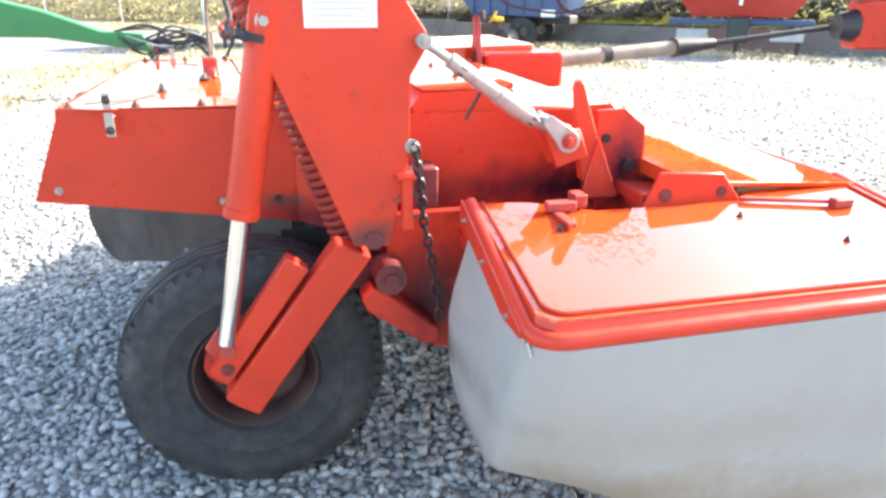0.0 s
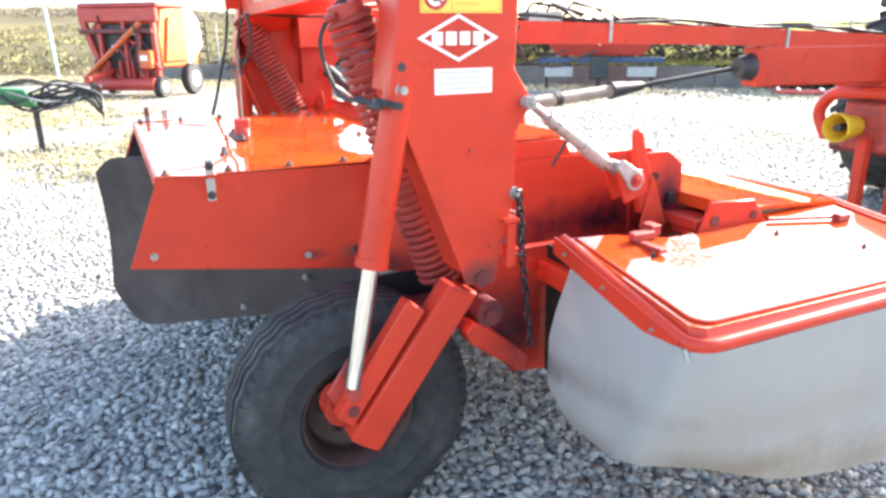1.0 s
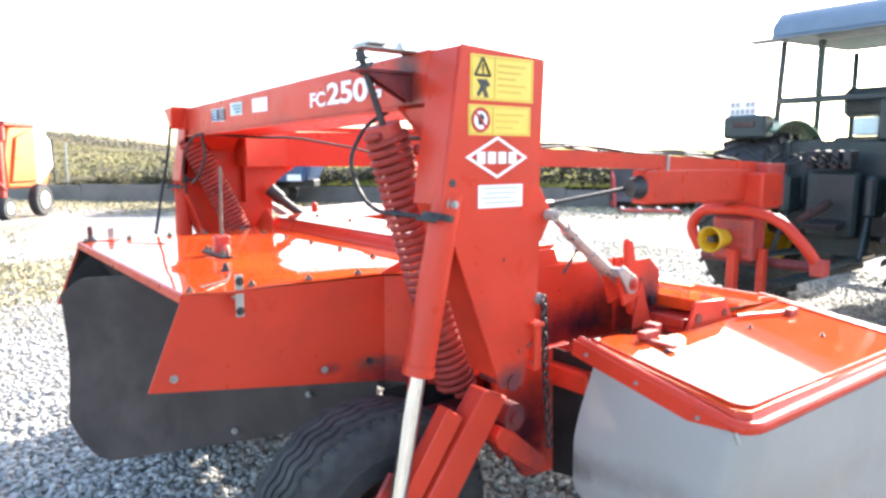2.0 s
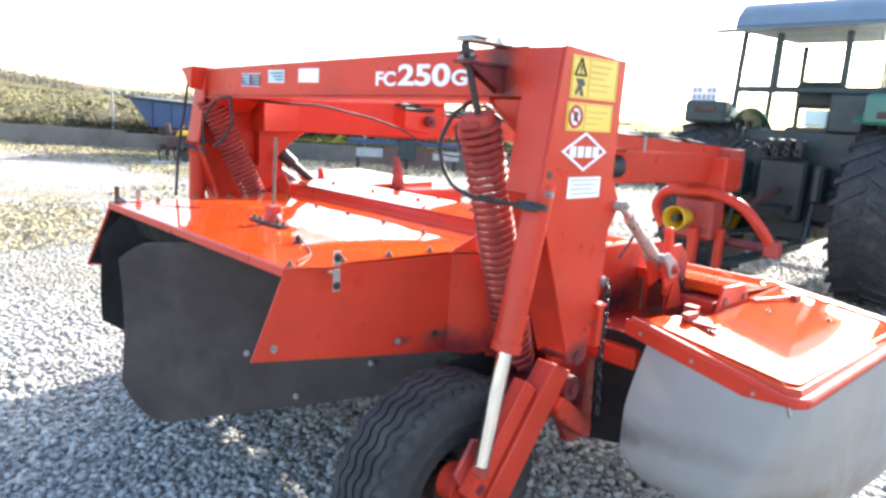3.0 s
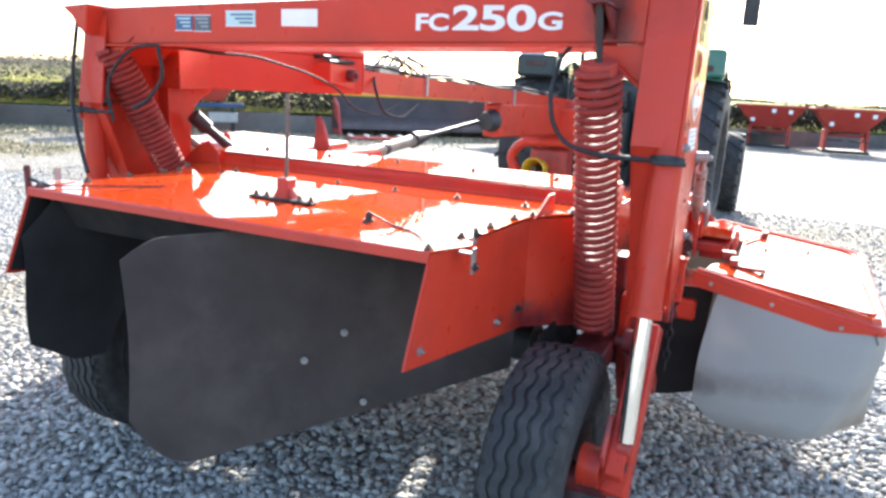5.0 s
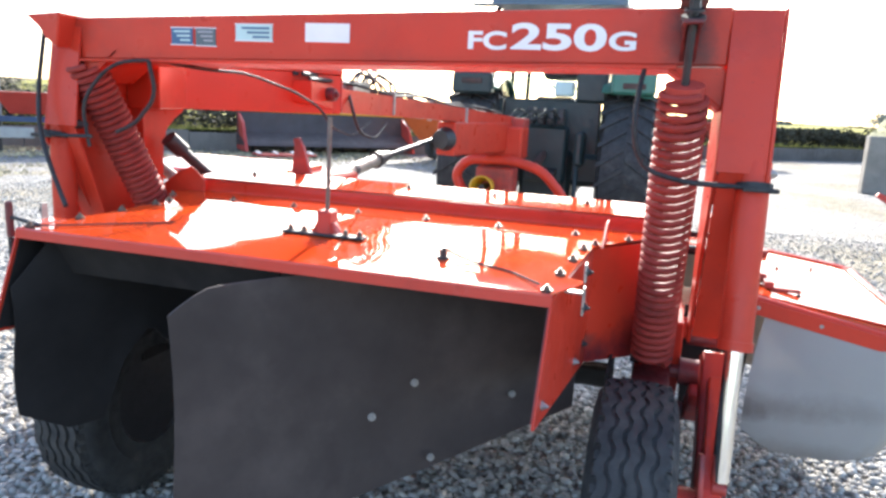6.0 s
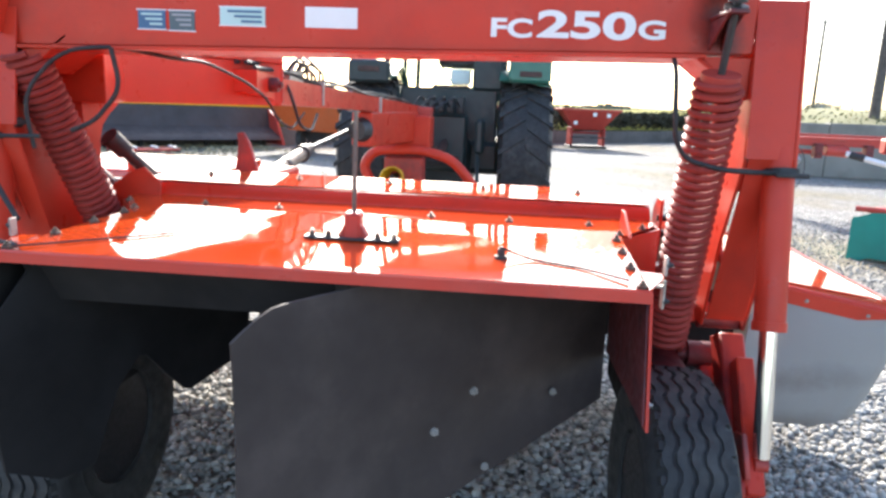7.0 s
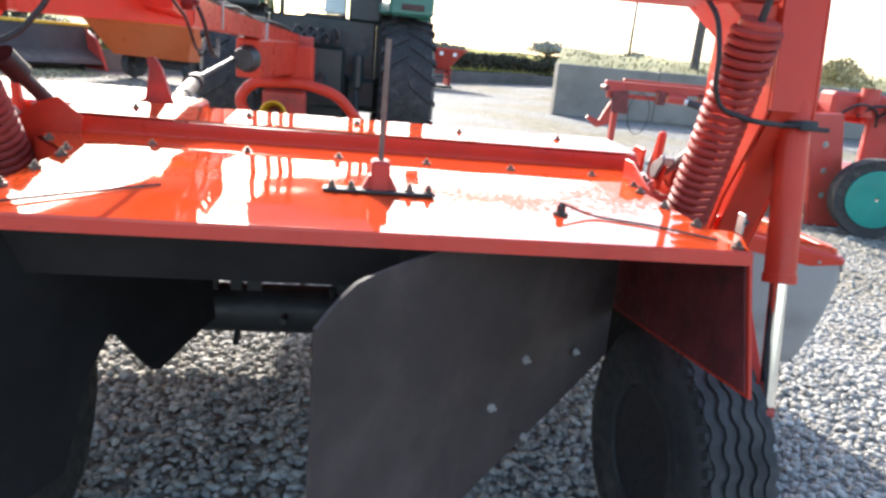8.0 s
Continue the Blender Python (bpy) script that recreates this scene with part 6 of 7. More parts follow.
# ---- spreaders at the far wall ----
def spreader(x, y, rz, label, m_):
    t = thing("spreader", (x, y, 0), label, "spreader", "spreaders by the far wall")
    M = pose(x, y, 0, 0, 0, rz)
    part("hopper", Geo().add([(-0.8, -1.15, 1.5), (0.8, -1.15, 1.5), (0.8, 1.15, 1.5), (-0.8, 1.15, 1.5), (-0.35, -0.55, 0.72), (0.35, -0.55, 0.72), (0.35, 0.55, 0.72), (-0.35, 0.55, 0.72)], [(0, 4, 5, 1), (1, 5, 6, 2), (2, 6, 7, 3), (3, 7, 4, 0), (4, 7, 6, 5)]).turned(M), m_, t, "red tapered hopper", 20)
    part("rim", Geo().box(-0.84, 0.84, -1.19, -1.13, 1.46, 1.54, 0.01).box(-0.84, 0.84, 1.13, 1.19, 1.46, 1.54, 0.01).box(-0.84, -0.78, -1.13, 1.13, 1.46, 1.54, 0.01).box(0.78, 0.84, -1.13, 1.13, 1.46, 1.54, 0.01).turned(M), m_, t)
    part("frame", Geo().box(-0.4, 0.4, -0.7, -0.6, 0.1, 0.8, 0.02).box(-0.4, 0.4, 0.6, 0.7, 0.1, 0.8, 0.02).box(-0.1, 0.1, -0.7, 0.7, 0.55, 0.65, 0.02).turned(M), RED_FAR, t)
    part("disc", Geo().cyl((-0.5, -0.4, 0.42), (-0.5, -0.4, 0.45), 0.33, n=20).turned(M), DARK, t)
    part("disc", Geo().cyl((-0.5, 0.4, 0.42), (-0.5, 0.4, 0.45), 0.33, n=20).turned(M), DARK, t)
    part("foot", Geo().box(-0.55, 0.55, -0.75, 0.75, 0.0, 0.1, 0.02).turned(M), DARK, t)
    for dy, dz_ in ((-0.75, 1.30), (-0.2, 1.32), (0.5, 0.98)):
        part("sticker", Geo().box(-0.83 + (1.30 - dz_) * 0.56, -0.79 + (1.30 - dz_) * 0.56, dy, dy + 0.14, dz_ - 0.06, dz_ + 0.08, 0).turned(M), WHITE, t)
    return t


spreader(26.6, -0.55, 6, "red fertiliser spreader standing before the far wall", RED_FAR)
spreader(27.0, 1.9, -4, "red fertiliser spreader half hidden by the tractor wheel", RED_FAR)
spreader(28.5, 8.0, 10, "red fertiliser spreader by the far wall", RED_FAR)

# ---- wide red header and orange hopper at the wall ----
hd = thing("harvest_header", (17.0, 11.5, 0), "wide red header with yellow upper edge by the wall", "implement")
HM = pose(17.0, 11.5, 0, 0, 0, -45)
part("trough", Geo().prism([(-0.6, 0.25), (0.5, 0.2), (0.5, 1.15), (0.35, 1.2), (0.2, 0.6), (-0.5, 0.35)], 'x', -2.6, 2.6, 0.02).turned(HM), TROUGH, hd, "dark grimy trough")
part("top_edge", Geo().box(-2.65, 2.65, 0.32, 0.54, 1.18, 1.26, 0.01).turned(HM), YELLOW, hd, "yellow upper edge")
for x in (-2.6, 2.5):
    part("end_plate", Geo().prism([(-0.7, 0.1), (0.5, 0.1), (0.5, 1.2), (-0.2, 0.9)], 'x', x, x + 0.08, 0.01).turned(HM), RED_FAR, hd)
for k in range(6):
    part("stand", Geo().box(-2.3 + 0.9 * k, -2.2 + 0.9 * k, 0.0, 0.12, 0.0, 0.24, 0.01).turned(HM), DARK, hd)
oh = thing("hopper_trailer", (17.6, 7.6, 0), "orange hopper trailer with yellow rim behind the tractor", "trailer")
OM = pose(17.6, 7.6, 0, 0, 0, -30)
part("hopper", Geo().add([(-0.9, -1.8, 1.45), (0.9, -1.8, 1.45), (0.9, 1.8, 1.45), (-0.9, 1.8, 1.45), (-0.5, -1.2, 0.6), (0.5, -1.2, 0.6), (0.5, 1.2, 0.6), (-0.5, 1.2, 0.6)], [(0, 4, 5, 1), (1, 5, 6, 2), (2, 6, 7, 3), (3, 7, 4, 0), (4, 7, 6, 5)]).turned(OM), ORANGE, oh, "orange hopper", 20)
part("rim", Geo().box(-0.95, 0.95, -1.86, -1.78, 1.43, 1.53, 0.01).box(-0.95, 0.95, 1.78, 1.86, 1.43, 1.53, 0.01).box(-0.95, -0.87, -1.78, 1.78, 1.43, 1.53, 0.01).box(0.87, 0.95, -1.78, 1.78, 1.43, 1.53, 0.01).turned(OM), YELLOW, oh, "yellow rim")
for s in (-1, 1):
    part("wheel", Geo().lathe((0.0, s * 1.0, 0.38), (0, 1, 0), [(0.15, -0.1), (0.35, -0.11), (0.38, 0), (0.35, 0.11), (0.15, 0.1)], 24).turned(OM), RUBBER, oh)
part("axle", Geo().box(-0.1, 0.1, -1.0, 1.0, 0.33, 0.62, 0.02).turned(OM), DARK, oh)

# ---- red seed hopper by the wall ----
sh_ = thing("seed_drill", (11.6, 15.9, 0), "red seed drill with blue frame standing by the wall", "implement")
SM = pose(11.6, 15.9, 0, 0, 0, -38)
part("hopper", Geo().add([(-1.5, -0.5, 1.42), (1.5, -0.5, 1.42), (1.5, 0.5, 1.42), (-1.5, 0.5, 1.42), (-1.15, -0.15, 0.92), (1.15, -0.15, 0.92), (1.15, 0.15, 0.92), (-1.15, 0.15, 0.92)], [(0, 4, 5, 1), (1, 5, 6, 2), (2, 6, 7, 3), (3, 7, 4, 0), (4, 7, 6, 5), (0, 1, 2, 3)]).turned(SM), RED_FAR, sh_, "red seed hopper", 20)
part("frame", Geo().box(-1.7, 1.7, -0.1, 0.1, 0.72, 0.86, 0.02).turned(SM), BLUE, sh_, "blue frame beam")
part("gearbox", Geo().box(-0.25, 0.25, -0.3, 0.2, 0.3, 0.92, 0.03).turned(SM), TRAC, sh_)
for x in (-1.45, 0.75):
    part("side_box", Geo().box(x, x + 0.75, -0.35, -0.2, 0.36, 0.62, 0.015).turned(SM), GALV, sh_, "pale blue-grey box")
for x in (-1.4, 0.0, 1.4):
    part("leg", Geo().box(x - 0.05, x + 0.05, -0.15, -0.05, 0.0, 0.74, 0.01).turned(SM), DARK, sh_)
part("tag", Geo().box(-0.05, 0.03, -0.46, -0.43, 1.2, 1.36, 0).turned(SM), WHITE, sh_)

# ---- low rack lying on the gravel ----
rk = thing("ground_rack", (14.6, 11.6, 0), "low red and white tubular rack lying on gravel", "rack")
RM = pose(14.6, 11.6, 0, 0, 0, -45)
for y in (-0.25, 0.25):
    part("rail", Geo().cyl((-0.8, y, 0.10), (0.8, y, 0.10), 0.035, n=12).turned(RM), RED_FAR, rk)
for x in (-0.7, -0.25, 0.25, 0.7):
    part("crossbar", Geo().box(x - 0.03, x + 0.03, -0.25, 0.25, 0.14, 0.18, 0.006).turned(RM), WHITE, rk, "white crossbar")
for x in (-0.75, 0.75):
    for y in (-0.25, 0.25):
        part("foot", Geo().box(x - 0.04, x + 0.04, y - 0.05, y + 0.05, 0.0, 0.09, 0.005).turned(RM), DARK, rk)

# ---- red toolbar on its stand ----
tbm = thing("red_toolbar", (10.2, -2.6, 0), "red implement toolbar resting on its stand leg", "implement")
part("beam", Geo().box(10.1, 10.3, -4.6, -1.5, 1.10, 1.24, 0.015), RED_FAR, tbm, "red box beam")
part("lower_bar", Geo().cyl((10.2, -3.4, 0.98), (10.2, -1.7, 1.0), 0.04, n=12), RED_FAR, tbm)
part("stand_leg", Geo().box(10.14, 10.24, -1.78, -1.68, 0.0, 1.10, 0.01), RED_FAR, tbm)
part("stand_leg", Geo().box(10.14, 10.24, -4.3, -4.2, 0.0, 1.10, 0.01), RED_FAR, tbm)
part("head_plate", Geo().prism([(-1.86, 0.92), (-1.50, 0.95), (-1.45, 1.25), (-1.75, 1.25)], 'x', 10.05, 10.13, 0.01), RED_FAR, tbm)
part("hook", Geo().prism([(-1.62, 0.50), (-1.40, 0.42), (-1.18, 0.56), (-1.22, 0.62), (-1.42, 0.54), (-1.60, 0.9)], 'x', 10.08, 10.16, 0.01), RED_FAR, tbm, "red hook plate")
part("gear_head", Geo().cyl((10.05, -2.95, 1.02), (10.05, -2.60, 1.04), 0.09, n=16), RED_FAR, tbm)
part("drive_shaft", Geo().cyl((9.95, -2.9, 1.0), (9.3, -3.9, 0.72), 0.045, n=14), WHITE, tbm, "pale drive shaft")
part("top_rail", Geo().box(10.02, 10.10, -4.4, -1.75, 1.25, 1.30, 0.008), RED_FAR, tbm, "thin red upper rail")
part("end_bracket", Geo().prism([(-1.90, 0.70), (-1.62, 0.70), (-1.55, 1.06), (-1.86, 1.10)], 'x', 10.00, 10.05, 0.01), RED_GREASE_SHADE, tbm, "dark worn end bracket")
part("roller", Geo().cyl((10.02, -1.46, 1.12), (10.22, -1.46, 1.12), 0.05, n=16), RED_GREASE_SHADE, tbm, "worn end roller")
part("clamp", Geo().box(9.98, 10.14, -2.55, -2.42, 0.90, 1.14, 0.012).cyl((9.96, -2.48, 1.0), (10.0, -2.48, 1.0), 0.04, n=12), RED_GREASE_SHADE, tbm)
part("clamp", Geo().box(9.98, 10.14, -3.35, -3.22, 0.90, 1.14, 0.012), RED_GREASE_SHADE, tbm)
part("shaft_collar", Geo().cyl((9.92, -2.95, 0.985), (9.80, -3.13, 0.935), 0.06, n=14), DARK, tbm)
part("hose_loop", Geo().tube([(10.0, -2.1 + 0.2 * math.cos(a / 18 * 2 * math.pi), 0.72 + 0.36 * math.sin(a / 18 * 2 * math.pi)) for a in range(18)], 0.008, 6, True), DARK, tbm)

tbm.location.y -= 0.1

# ---- red machine with teal guards ----
tm = thing("disc_mower", (6.6, -3.2, 0), "red mower with teal tarpaulin guards standing on gravel", "mower")
rows = []
for i in range(9):
    a = i / 8
    y = -1.42 - 1.75 * a
    bul = 0.10 * math.sin(a * math.pi)
    rows.append([(6.30 - bul - 0.03 * k / 5, y, 0.56 - (0.10 if i in (0, 8) else 0.0) - 0.52 * k / 5) for k in range(6)])
part("guard_skirt", Geo().sheet(rows, 0.02), TEAL, tm, "teal tarpaulin skirt", 50)
part("guard_end", Geo().sheet([[(6.30, -1.44, 0.48), (7.2, -2.0, 0.48)], [(6.27, -1.44, 0.03), (7.2, -2.0, 0.03)]], 0.02), TEAL, tm)
part("guard_top", Geo().prism([(6.28, -1.55), (7.3, -2.1), (7.3, -3.2), (6.28, -3.2)], 'z', 0.54, 0.60, 0.01), RED_FAR, tm, "red guard frame")
part("guard_bar", Geo().cyl((6.26, -3.2, 0.58), (6.26, -1.44, 0.58), 0.03, n=10), RED_FAR, tm)
WB = (pose(5.49, -3.10, 0, 0, 0, -28.7) @ pose(-6.6, 3.2, 0)).inverted()
wl_ = part("wheel_guard", Geo().lathe((4.6, -2.55, 0.42), (1, -0.35, 0), [(0.29, -0.10), (0.41, -0.11), (0.42, 0.0), (0.41, 0.11), (0.29, 0.10)], 36).turned(WB), RUBBER, tm, "dark tyre")
part("wheel_disc", Geo().lathe((4.55, -2.53, 0.42), (1, -0.35, 0), [(0.30, -0.06), (0.30, 0.0), (0.12, -0.02), (0.02, -0.02), (0.02, -0.07), (0.10, -0.08)], 32).turned(WB), TEAL, wl_, "teal wheel disc")
part("main_frame", Geo().box(6.7, 6.95, -5.6, -3.1, 1.12, 1.36, 0.02).box(6.7, 6.9, -3.4, -3.15, 0.0, 1.4, 0.02).prism([(-3.9, 0.25), (-3.1, 0.25), (-3.2, 1.2), (-3.6, 1.3)], 'x', 6.72, 6.84, 0.01), RED_FAR, tm, "red main frame")
part("gearbox", Geo().box(6.5, 6.9, -4.3, -3.75, 0.95, 1.5, 0.04), RED_FAR, tm)
part("cylinder", Geo().cyl((6.5, -3.5, 1.25), (6.5, -4.9, 1.05), 0.06, n=14), RED_FAR, tm)
part("guard_hoop", Geo().tube([(6.5, -4.05 + 0.35 * math.cos(a / 12 * math.pi), 1.35 + 0.32 * math.sin(a / 12 * math.pi)) for a in range(13)], 0.03, 8), RED_FAR, tm)
part("yellow_tag", Geo().box(6.46, 6.49, -3.95, -3.85, 1.12, 1.3, 0.003), DECAL_Y, tm)
part("stand_foot", Geo().box(6.6, 7.0, -3.5, -3.05, 0.0, 0.03, 0.005), DARK, tm)
part("frame_leg", Geo().prism([(-1.86, 1.21), (-2.29, 1.24), (-2.58, 0.0), (-2.16, 0.0), (-2.05, 0.55)], 'x', 4.98, 5.06, 0.015).turned(WB), RED_FAR, tm, "red plate leg")
part("top_beam", Geo().prism([(-1.50, 1.36), (-3.9, 1.30), (-3.9, 1.06), (-1.50, 1.20)], 'x', 5.85, 5.98, 0.015).turned(WB), RED_FAR, tm, "red top beam")
part("gear_block", Geo().box(5.55, 5.85, -3.25, -2.55, 1.18, 1.46, 0.04).cyl((5.5, -2.95, 1.20), (5.5, -2.95, 1.52), 0.10, n=16).turned(WB), RED_FAR, tm)
for dy in (-2.62, -2.85, -3.1):
    part("hose", Geo().tube(arc([(5.5, dy, 1.2), (5.35, dy - 0.1, 1.36), (5.35, dy - 0.35, 1.30), (5.5, dy - 0.5, 1.1)], 0.12, 5), 0.016, 6).turned(WB), HOSE, tm)
for dz_ in (0.35, 0.62, 0.9):
    part("leg_bolt", Geo().hexbolt((4.98, -2.30 + 0.17 * dz_, dz_), (-1, 0, 0), 0.022, 0.02).turned(WB), STEEL, tm)
part("end_cap", Geo().cyl((5.45, -1.70, 0.94), (5.60, -1.70, 0.94), 0.055, n=18).turned(WB), YELLOW, tm, "yellow end cap")
tm.location, tm.rotation_euler = (5.49, -3.10, 0), (0, 0, radians(-28.7))
part("lower_frame", Geo().box(6.9, 7.2, -5.2, -3.4, 0.3, 0.8, 0.03), RED_FAR, tm)

# ---- walls, banks, fields, bushes, posts ----
S2 = math.sqrt(0.5)


def wp(u, v, z=0.0):
    """A place u metres along the far wall and v metres behind it."""
    return (14.65 + S2 * u + S2 * v, 14.65 - S2 * u + S2 * v, z)


g = Geo()
for k in range(8, 24):
    u0 = -52 + 4.0 * k
    h = 0.56 + 0.03 * math.sin(k * 2.3)
    c = [wp(u0, 0), wp(u0 + 3.985, 0), wp(u0 + 3.985, 0.22), wp(u0, 0.22)]
    t = [(x, y, h) for x, y, z in c]
    g.add(c + t, [(4, 5, 6, 7), (0, 1, 5, 4), (1, 2, 6, 5), (2, 3, 7, 6), (3, 0, 4, 7)])
solo("wall_far", g, CONC, (14.65, 14.65, 0), "low grey concrete yard wall", "wall", kind="structure", smooth=0)
g = Geo()
for k in range(8):
    y0 = -2.92 - 3.0 * k
    h = 1.42 + 0.02 * k
    g.box(17.4, 17.75, y0 - 2.985, y0, 0.0, h, 0.02)
solo("wall_block", g, CONC_PALE, (17.5, -12, 0), "tall weathered concrete retaining wall", "wall", kind="structure")


def terrain(name, us, vs, zf, material, label, place=wp):
    rows = [[place(u, v, zf(u, v)) for v in vs] for u in us]
    n = len(vs)
    vv = [p for r in rows for p in r]
    ff = [(i * n + j, (i + 1) * n + j, (i + 1) * n + j + 1, i * n + j + 1) for i in range(len(us) - 1) for j in range(n - 1)]
    return solo(name, Geo().add(vv, ff), material, (0, 0, 0), label, "field", kind="structure", smooth=80)


def hill(u, v):
    z = 0.55 + 0.6 * min(1, v / 3) + 0.25 * noise.noise(Vector((u * 0.2, v * 0.2, 0)))
    x, y, _ = wp(u, v)
    az = math.degrees(math.atan2(y - 0.5, x + 1.6))
    dist = math.hypot(y - 0.5, x + 1.6)
    rise = max(0.0, min(1.0, (az - 70) / 14.0))
    z += v * (0.011 - 0.005 * max(0.0, min(1.0, (az - 60) / 8)))
    f = max(0.0, min(1.0, (v - 8) / 50))
    if u < -19:
        z *= min(1.0, max(0.0, v - 0.22) / 7.0)
    return z + f * rise * dist * 0.030


terrain("hillside", [-160 + 5 * k for k in range(31)], [0.22, 1, 2, 3.5, 6, 10, 16, 25, 40, 60, 90, 140, 220, 320, 450], hill, SCRUB, "dry brown scrubby hillside beyond the yard wall")
terrain("field_far", [-10 + 5 * k for k in range(40)], [0.22, 1, 2, 3.5, 6, 10, 16, 25, 40, 60, 90, 140, 220, 320, 450], hill, FIELD, "pale green fields beyond the yard wall")


def bank(u, v):
    return 1.38 + 0.5 * min(1, v / 4) + 0.22 * noise.noise(Vector((u * 0.7, v * 0.7, 4))) * min(1, v) - max(0, v - 10) * 0.03


terrain("bank_near", [0.7 * k for k in range(38)], [0.02, 0.6, 1.2, 2, 3, 4.5, 7, 10, 14, 18], bank, BANK, "rough grass bank behind the retaining wall", lambda u, v, z: (17.76 + v, -2.95 - u - 0.34 * v, z))


BRAMBLE = mat("brown_scrub", (0.15, 0.13, 0.095), 0.9, var=0.35, scale=0.3, isl=0.4, spec=0.05)


def leaves(n, place, size, seed):
    """Loose leaf sprays: small bent blades scattered by place(random)."""
    r = random.Random(seed)
    g = Geo()
    for _ in range(n):
        c = Vector(place(r))
        a = Vector((r.gauss(0, 1), r.gauss(0, 1), r.gauss(0, 1))).normalized()
        b = a.orthogonal().normalized()
        s = size * r.uniform(0.5, 1.4)
        g.add([c - a * s, c + b * s * 0.45, c + a * s, c - b * s * 0.45 + a * s * 0.2], [(0, 1, 2, 3)])
    return g


def hedge_at(u0, u1, h, depth=1.6):
    def f(r):
        u = r.uniform(u0, u1)
        while -9.2 < u < -8.8:
            u = r.uniform(u0, u1)
        top = h * (0.72 + 0.38 * noise.noise(Vector((u * 0.35, 2.0, 0))) + 0.18 * noise.noise(Vector((u * 1.7, 5.0, 0))))
        top *= 0.50 + 0.50 * max(0.0, min(1.0, (u + 10) / 4))
        return wp(u, 0.3 + r.random() * depth, 0.35 + top * r.random() ** 0.7)
    return f


solo("hedge", leaves(30000, hedge_at(-14, 38, 1.45), 0.11, 1), HEDGE, (14.65, 14.65, 0), "dark bramble hedge along the wall", "hedge", kind="stuff", smooth=0)
def low_hedge(r):
    u = r.uniform(-18.0, -7.5)
    top = 0.52 + 0.16 * noise.noise(Vector((u * 0.8, 3.0, 0))) - 0.12 * max(0.0, -15 - u)
    return wp(u, 0.3 + r.random() * 0.9, 0.35 + top * r.random() ** 0.7)


solo("hedge", leaves(9000, low_hedge, 0.075, 2), HEDGE_DRY, (0, 29, 0), "dark bramble hedge along the wall", "hedge", kind="stuff", smooth=0)


def far_hedge(r):
    u = r.uniform(-110, 150)
    v = 55 + 25 * noise.noise(Vector((u * 0.02, 0, 0)))
    h = max(0.15, 0.35 + 1.0 * noise.noise(Vector((u * 0.11, 7, 0))))
    x, y, _ = wp(u, v)
    return (x + r.uniform(-1, 1), y + r.uniform(-1, 1), hill(u, v) - 0.3 + h * r.random())


solo("hedgerow", leaves(14000, far_hedge, 0.30, 3), FARTREE, (60, 40, 0), "distant dark hedgerow with low trees", "hedge", kind="stuff", smooth=0)


def tuft(r):
    u, v = r.random() * 22, abs(r.gauss(0, 2.4))
    return (17.78 + v, -2.95 - u - 0.34 * v, bank(u, v) + 0.10 * r.random())


solo("bank_grass", leaves(1500, tuft, 0.06, 4), BANK, (20, -10, 0), "tufts of rough grass on the bank", "grass", kind="stuff", smooth=0)


def scrub(r):
    u, v = r.gauss(0, 0.55), r.gauss(0, 0.5)
    top = 2.35 + 0.25 * noise.noise(Vector((u * 2, v * 2, 8.0))) - 0.5 * (u * u + v * v)
    return (19.4 + v, -12.9 + u, 1.35 + max(0.1, top - 1.35) * r.random() ** 0.6)


solo("bush", leaves(2600, scrub, 0.06, 5), mat("pale_olive_leaves", (0.34, 0.30, 0.16), 0.9, var=0.3, scale=3, isl=0.4, spec=0.1), (19.4, -12.9, 1.4), "pale olive bush on the bank", "bush", kind="stuff", smooth=0)


def tree(x, y, z, h, w, seed):
    t = thing("tree", (x, y, z), "small dark tree on the skyline", "tree", "skyline trees")
    r = random.Random(seed)
    part("trunk", Geo().cyl((x, y, z - 0.3), (x + 0.1, y, z + h * 0.6), w * 0.06, w * 0.02, n=8), WOOD, t)
    for k in range(4):
        a = r.uniform(0, 6.28)
        part("limb", Geo().cyl((x, y, z + h * 0.35), (x + w * 0.35 * math.cos(a), y + w * 0.35 * math.sin(a), z + h * r.uniform(0.6, 0.85)), w * 0.025, w * 0.01, n=6), WOOD, t)

    def f(q):
        p = Vector((q.gauss(0, 1), q.gauss(0, 1), q.gauss(0, 1))).normalized() * q.random() ** 0.4
        k = 0.8 + 0.5 * noise.noise(p * 2 + Vector((seed, 0, 0)))
        return (x + p.x * w * 0.5 * k, y + p.y * w * 0.5 * k, z + h * 0.66 + p.z * h * 0.34 * k)
    part("crown", leaves(1500, f, w * 0.03, seed), HAZE_TREE, t, "", 0)


tree(108, -43.5, 0.4, 3.6, 6.5, 11)
tree(95, -25, 0.8, 3.2, 7.0, 12)

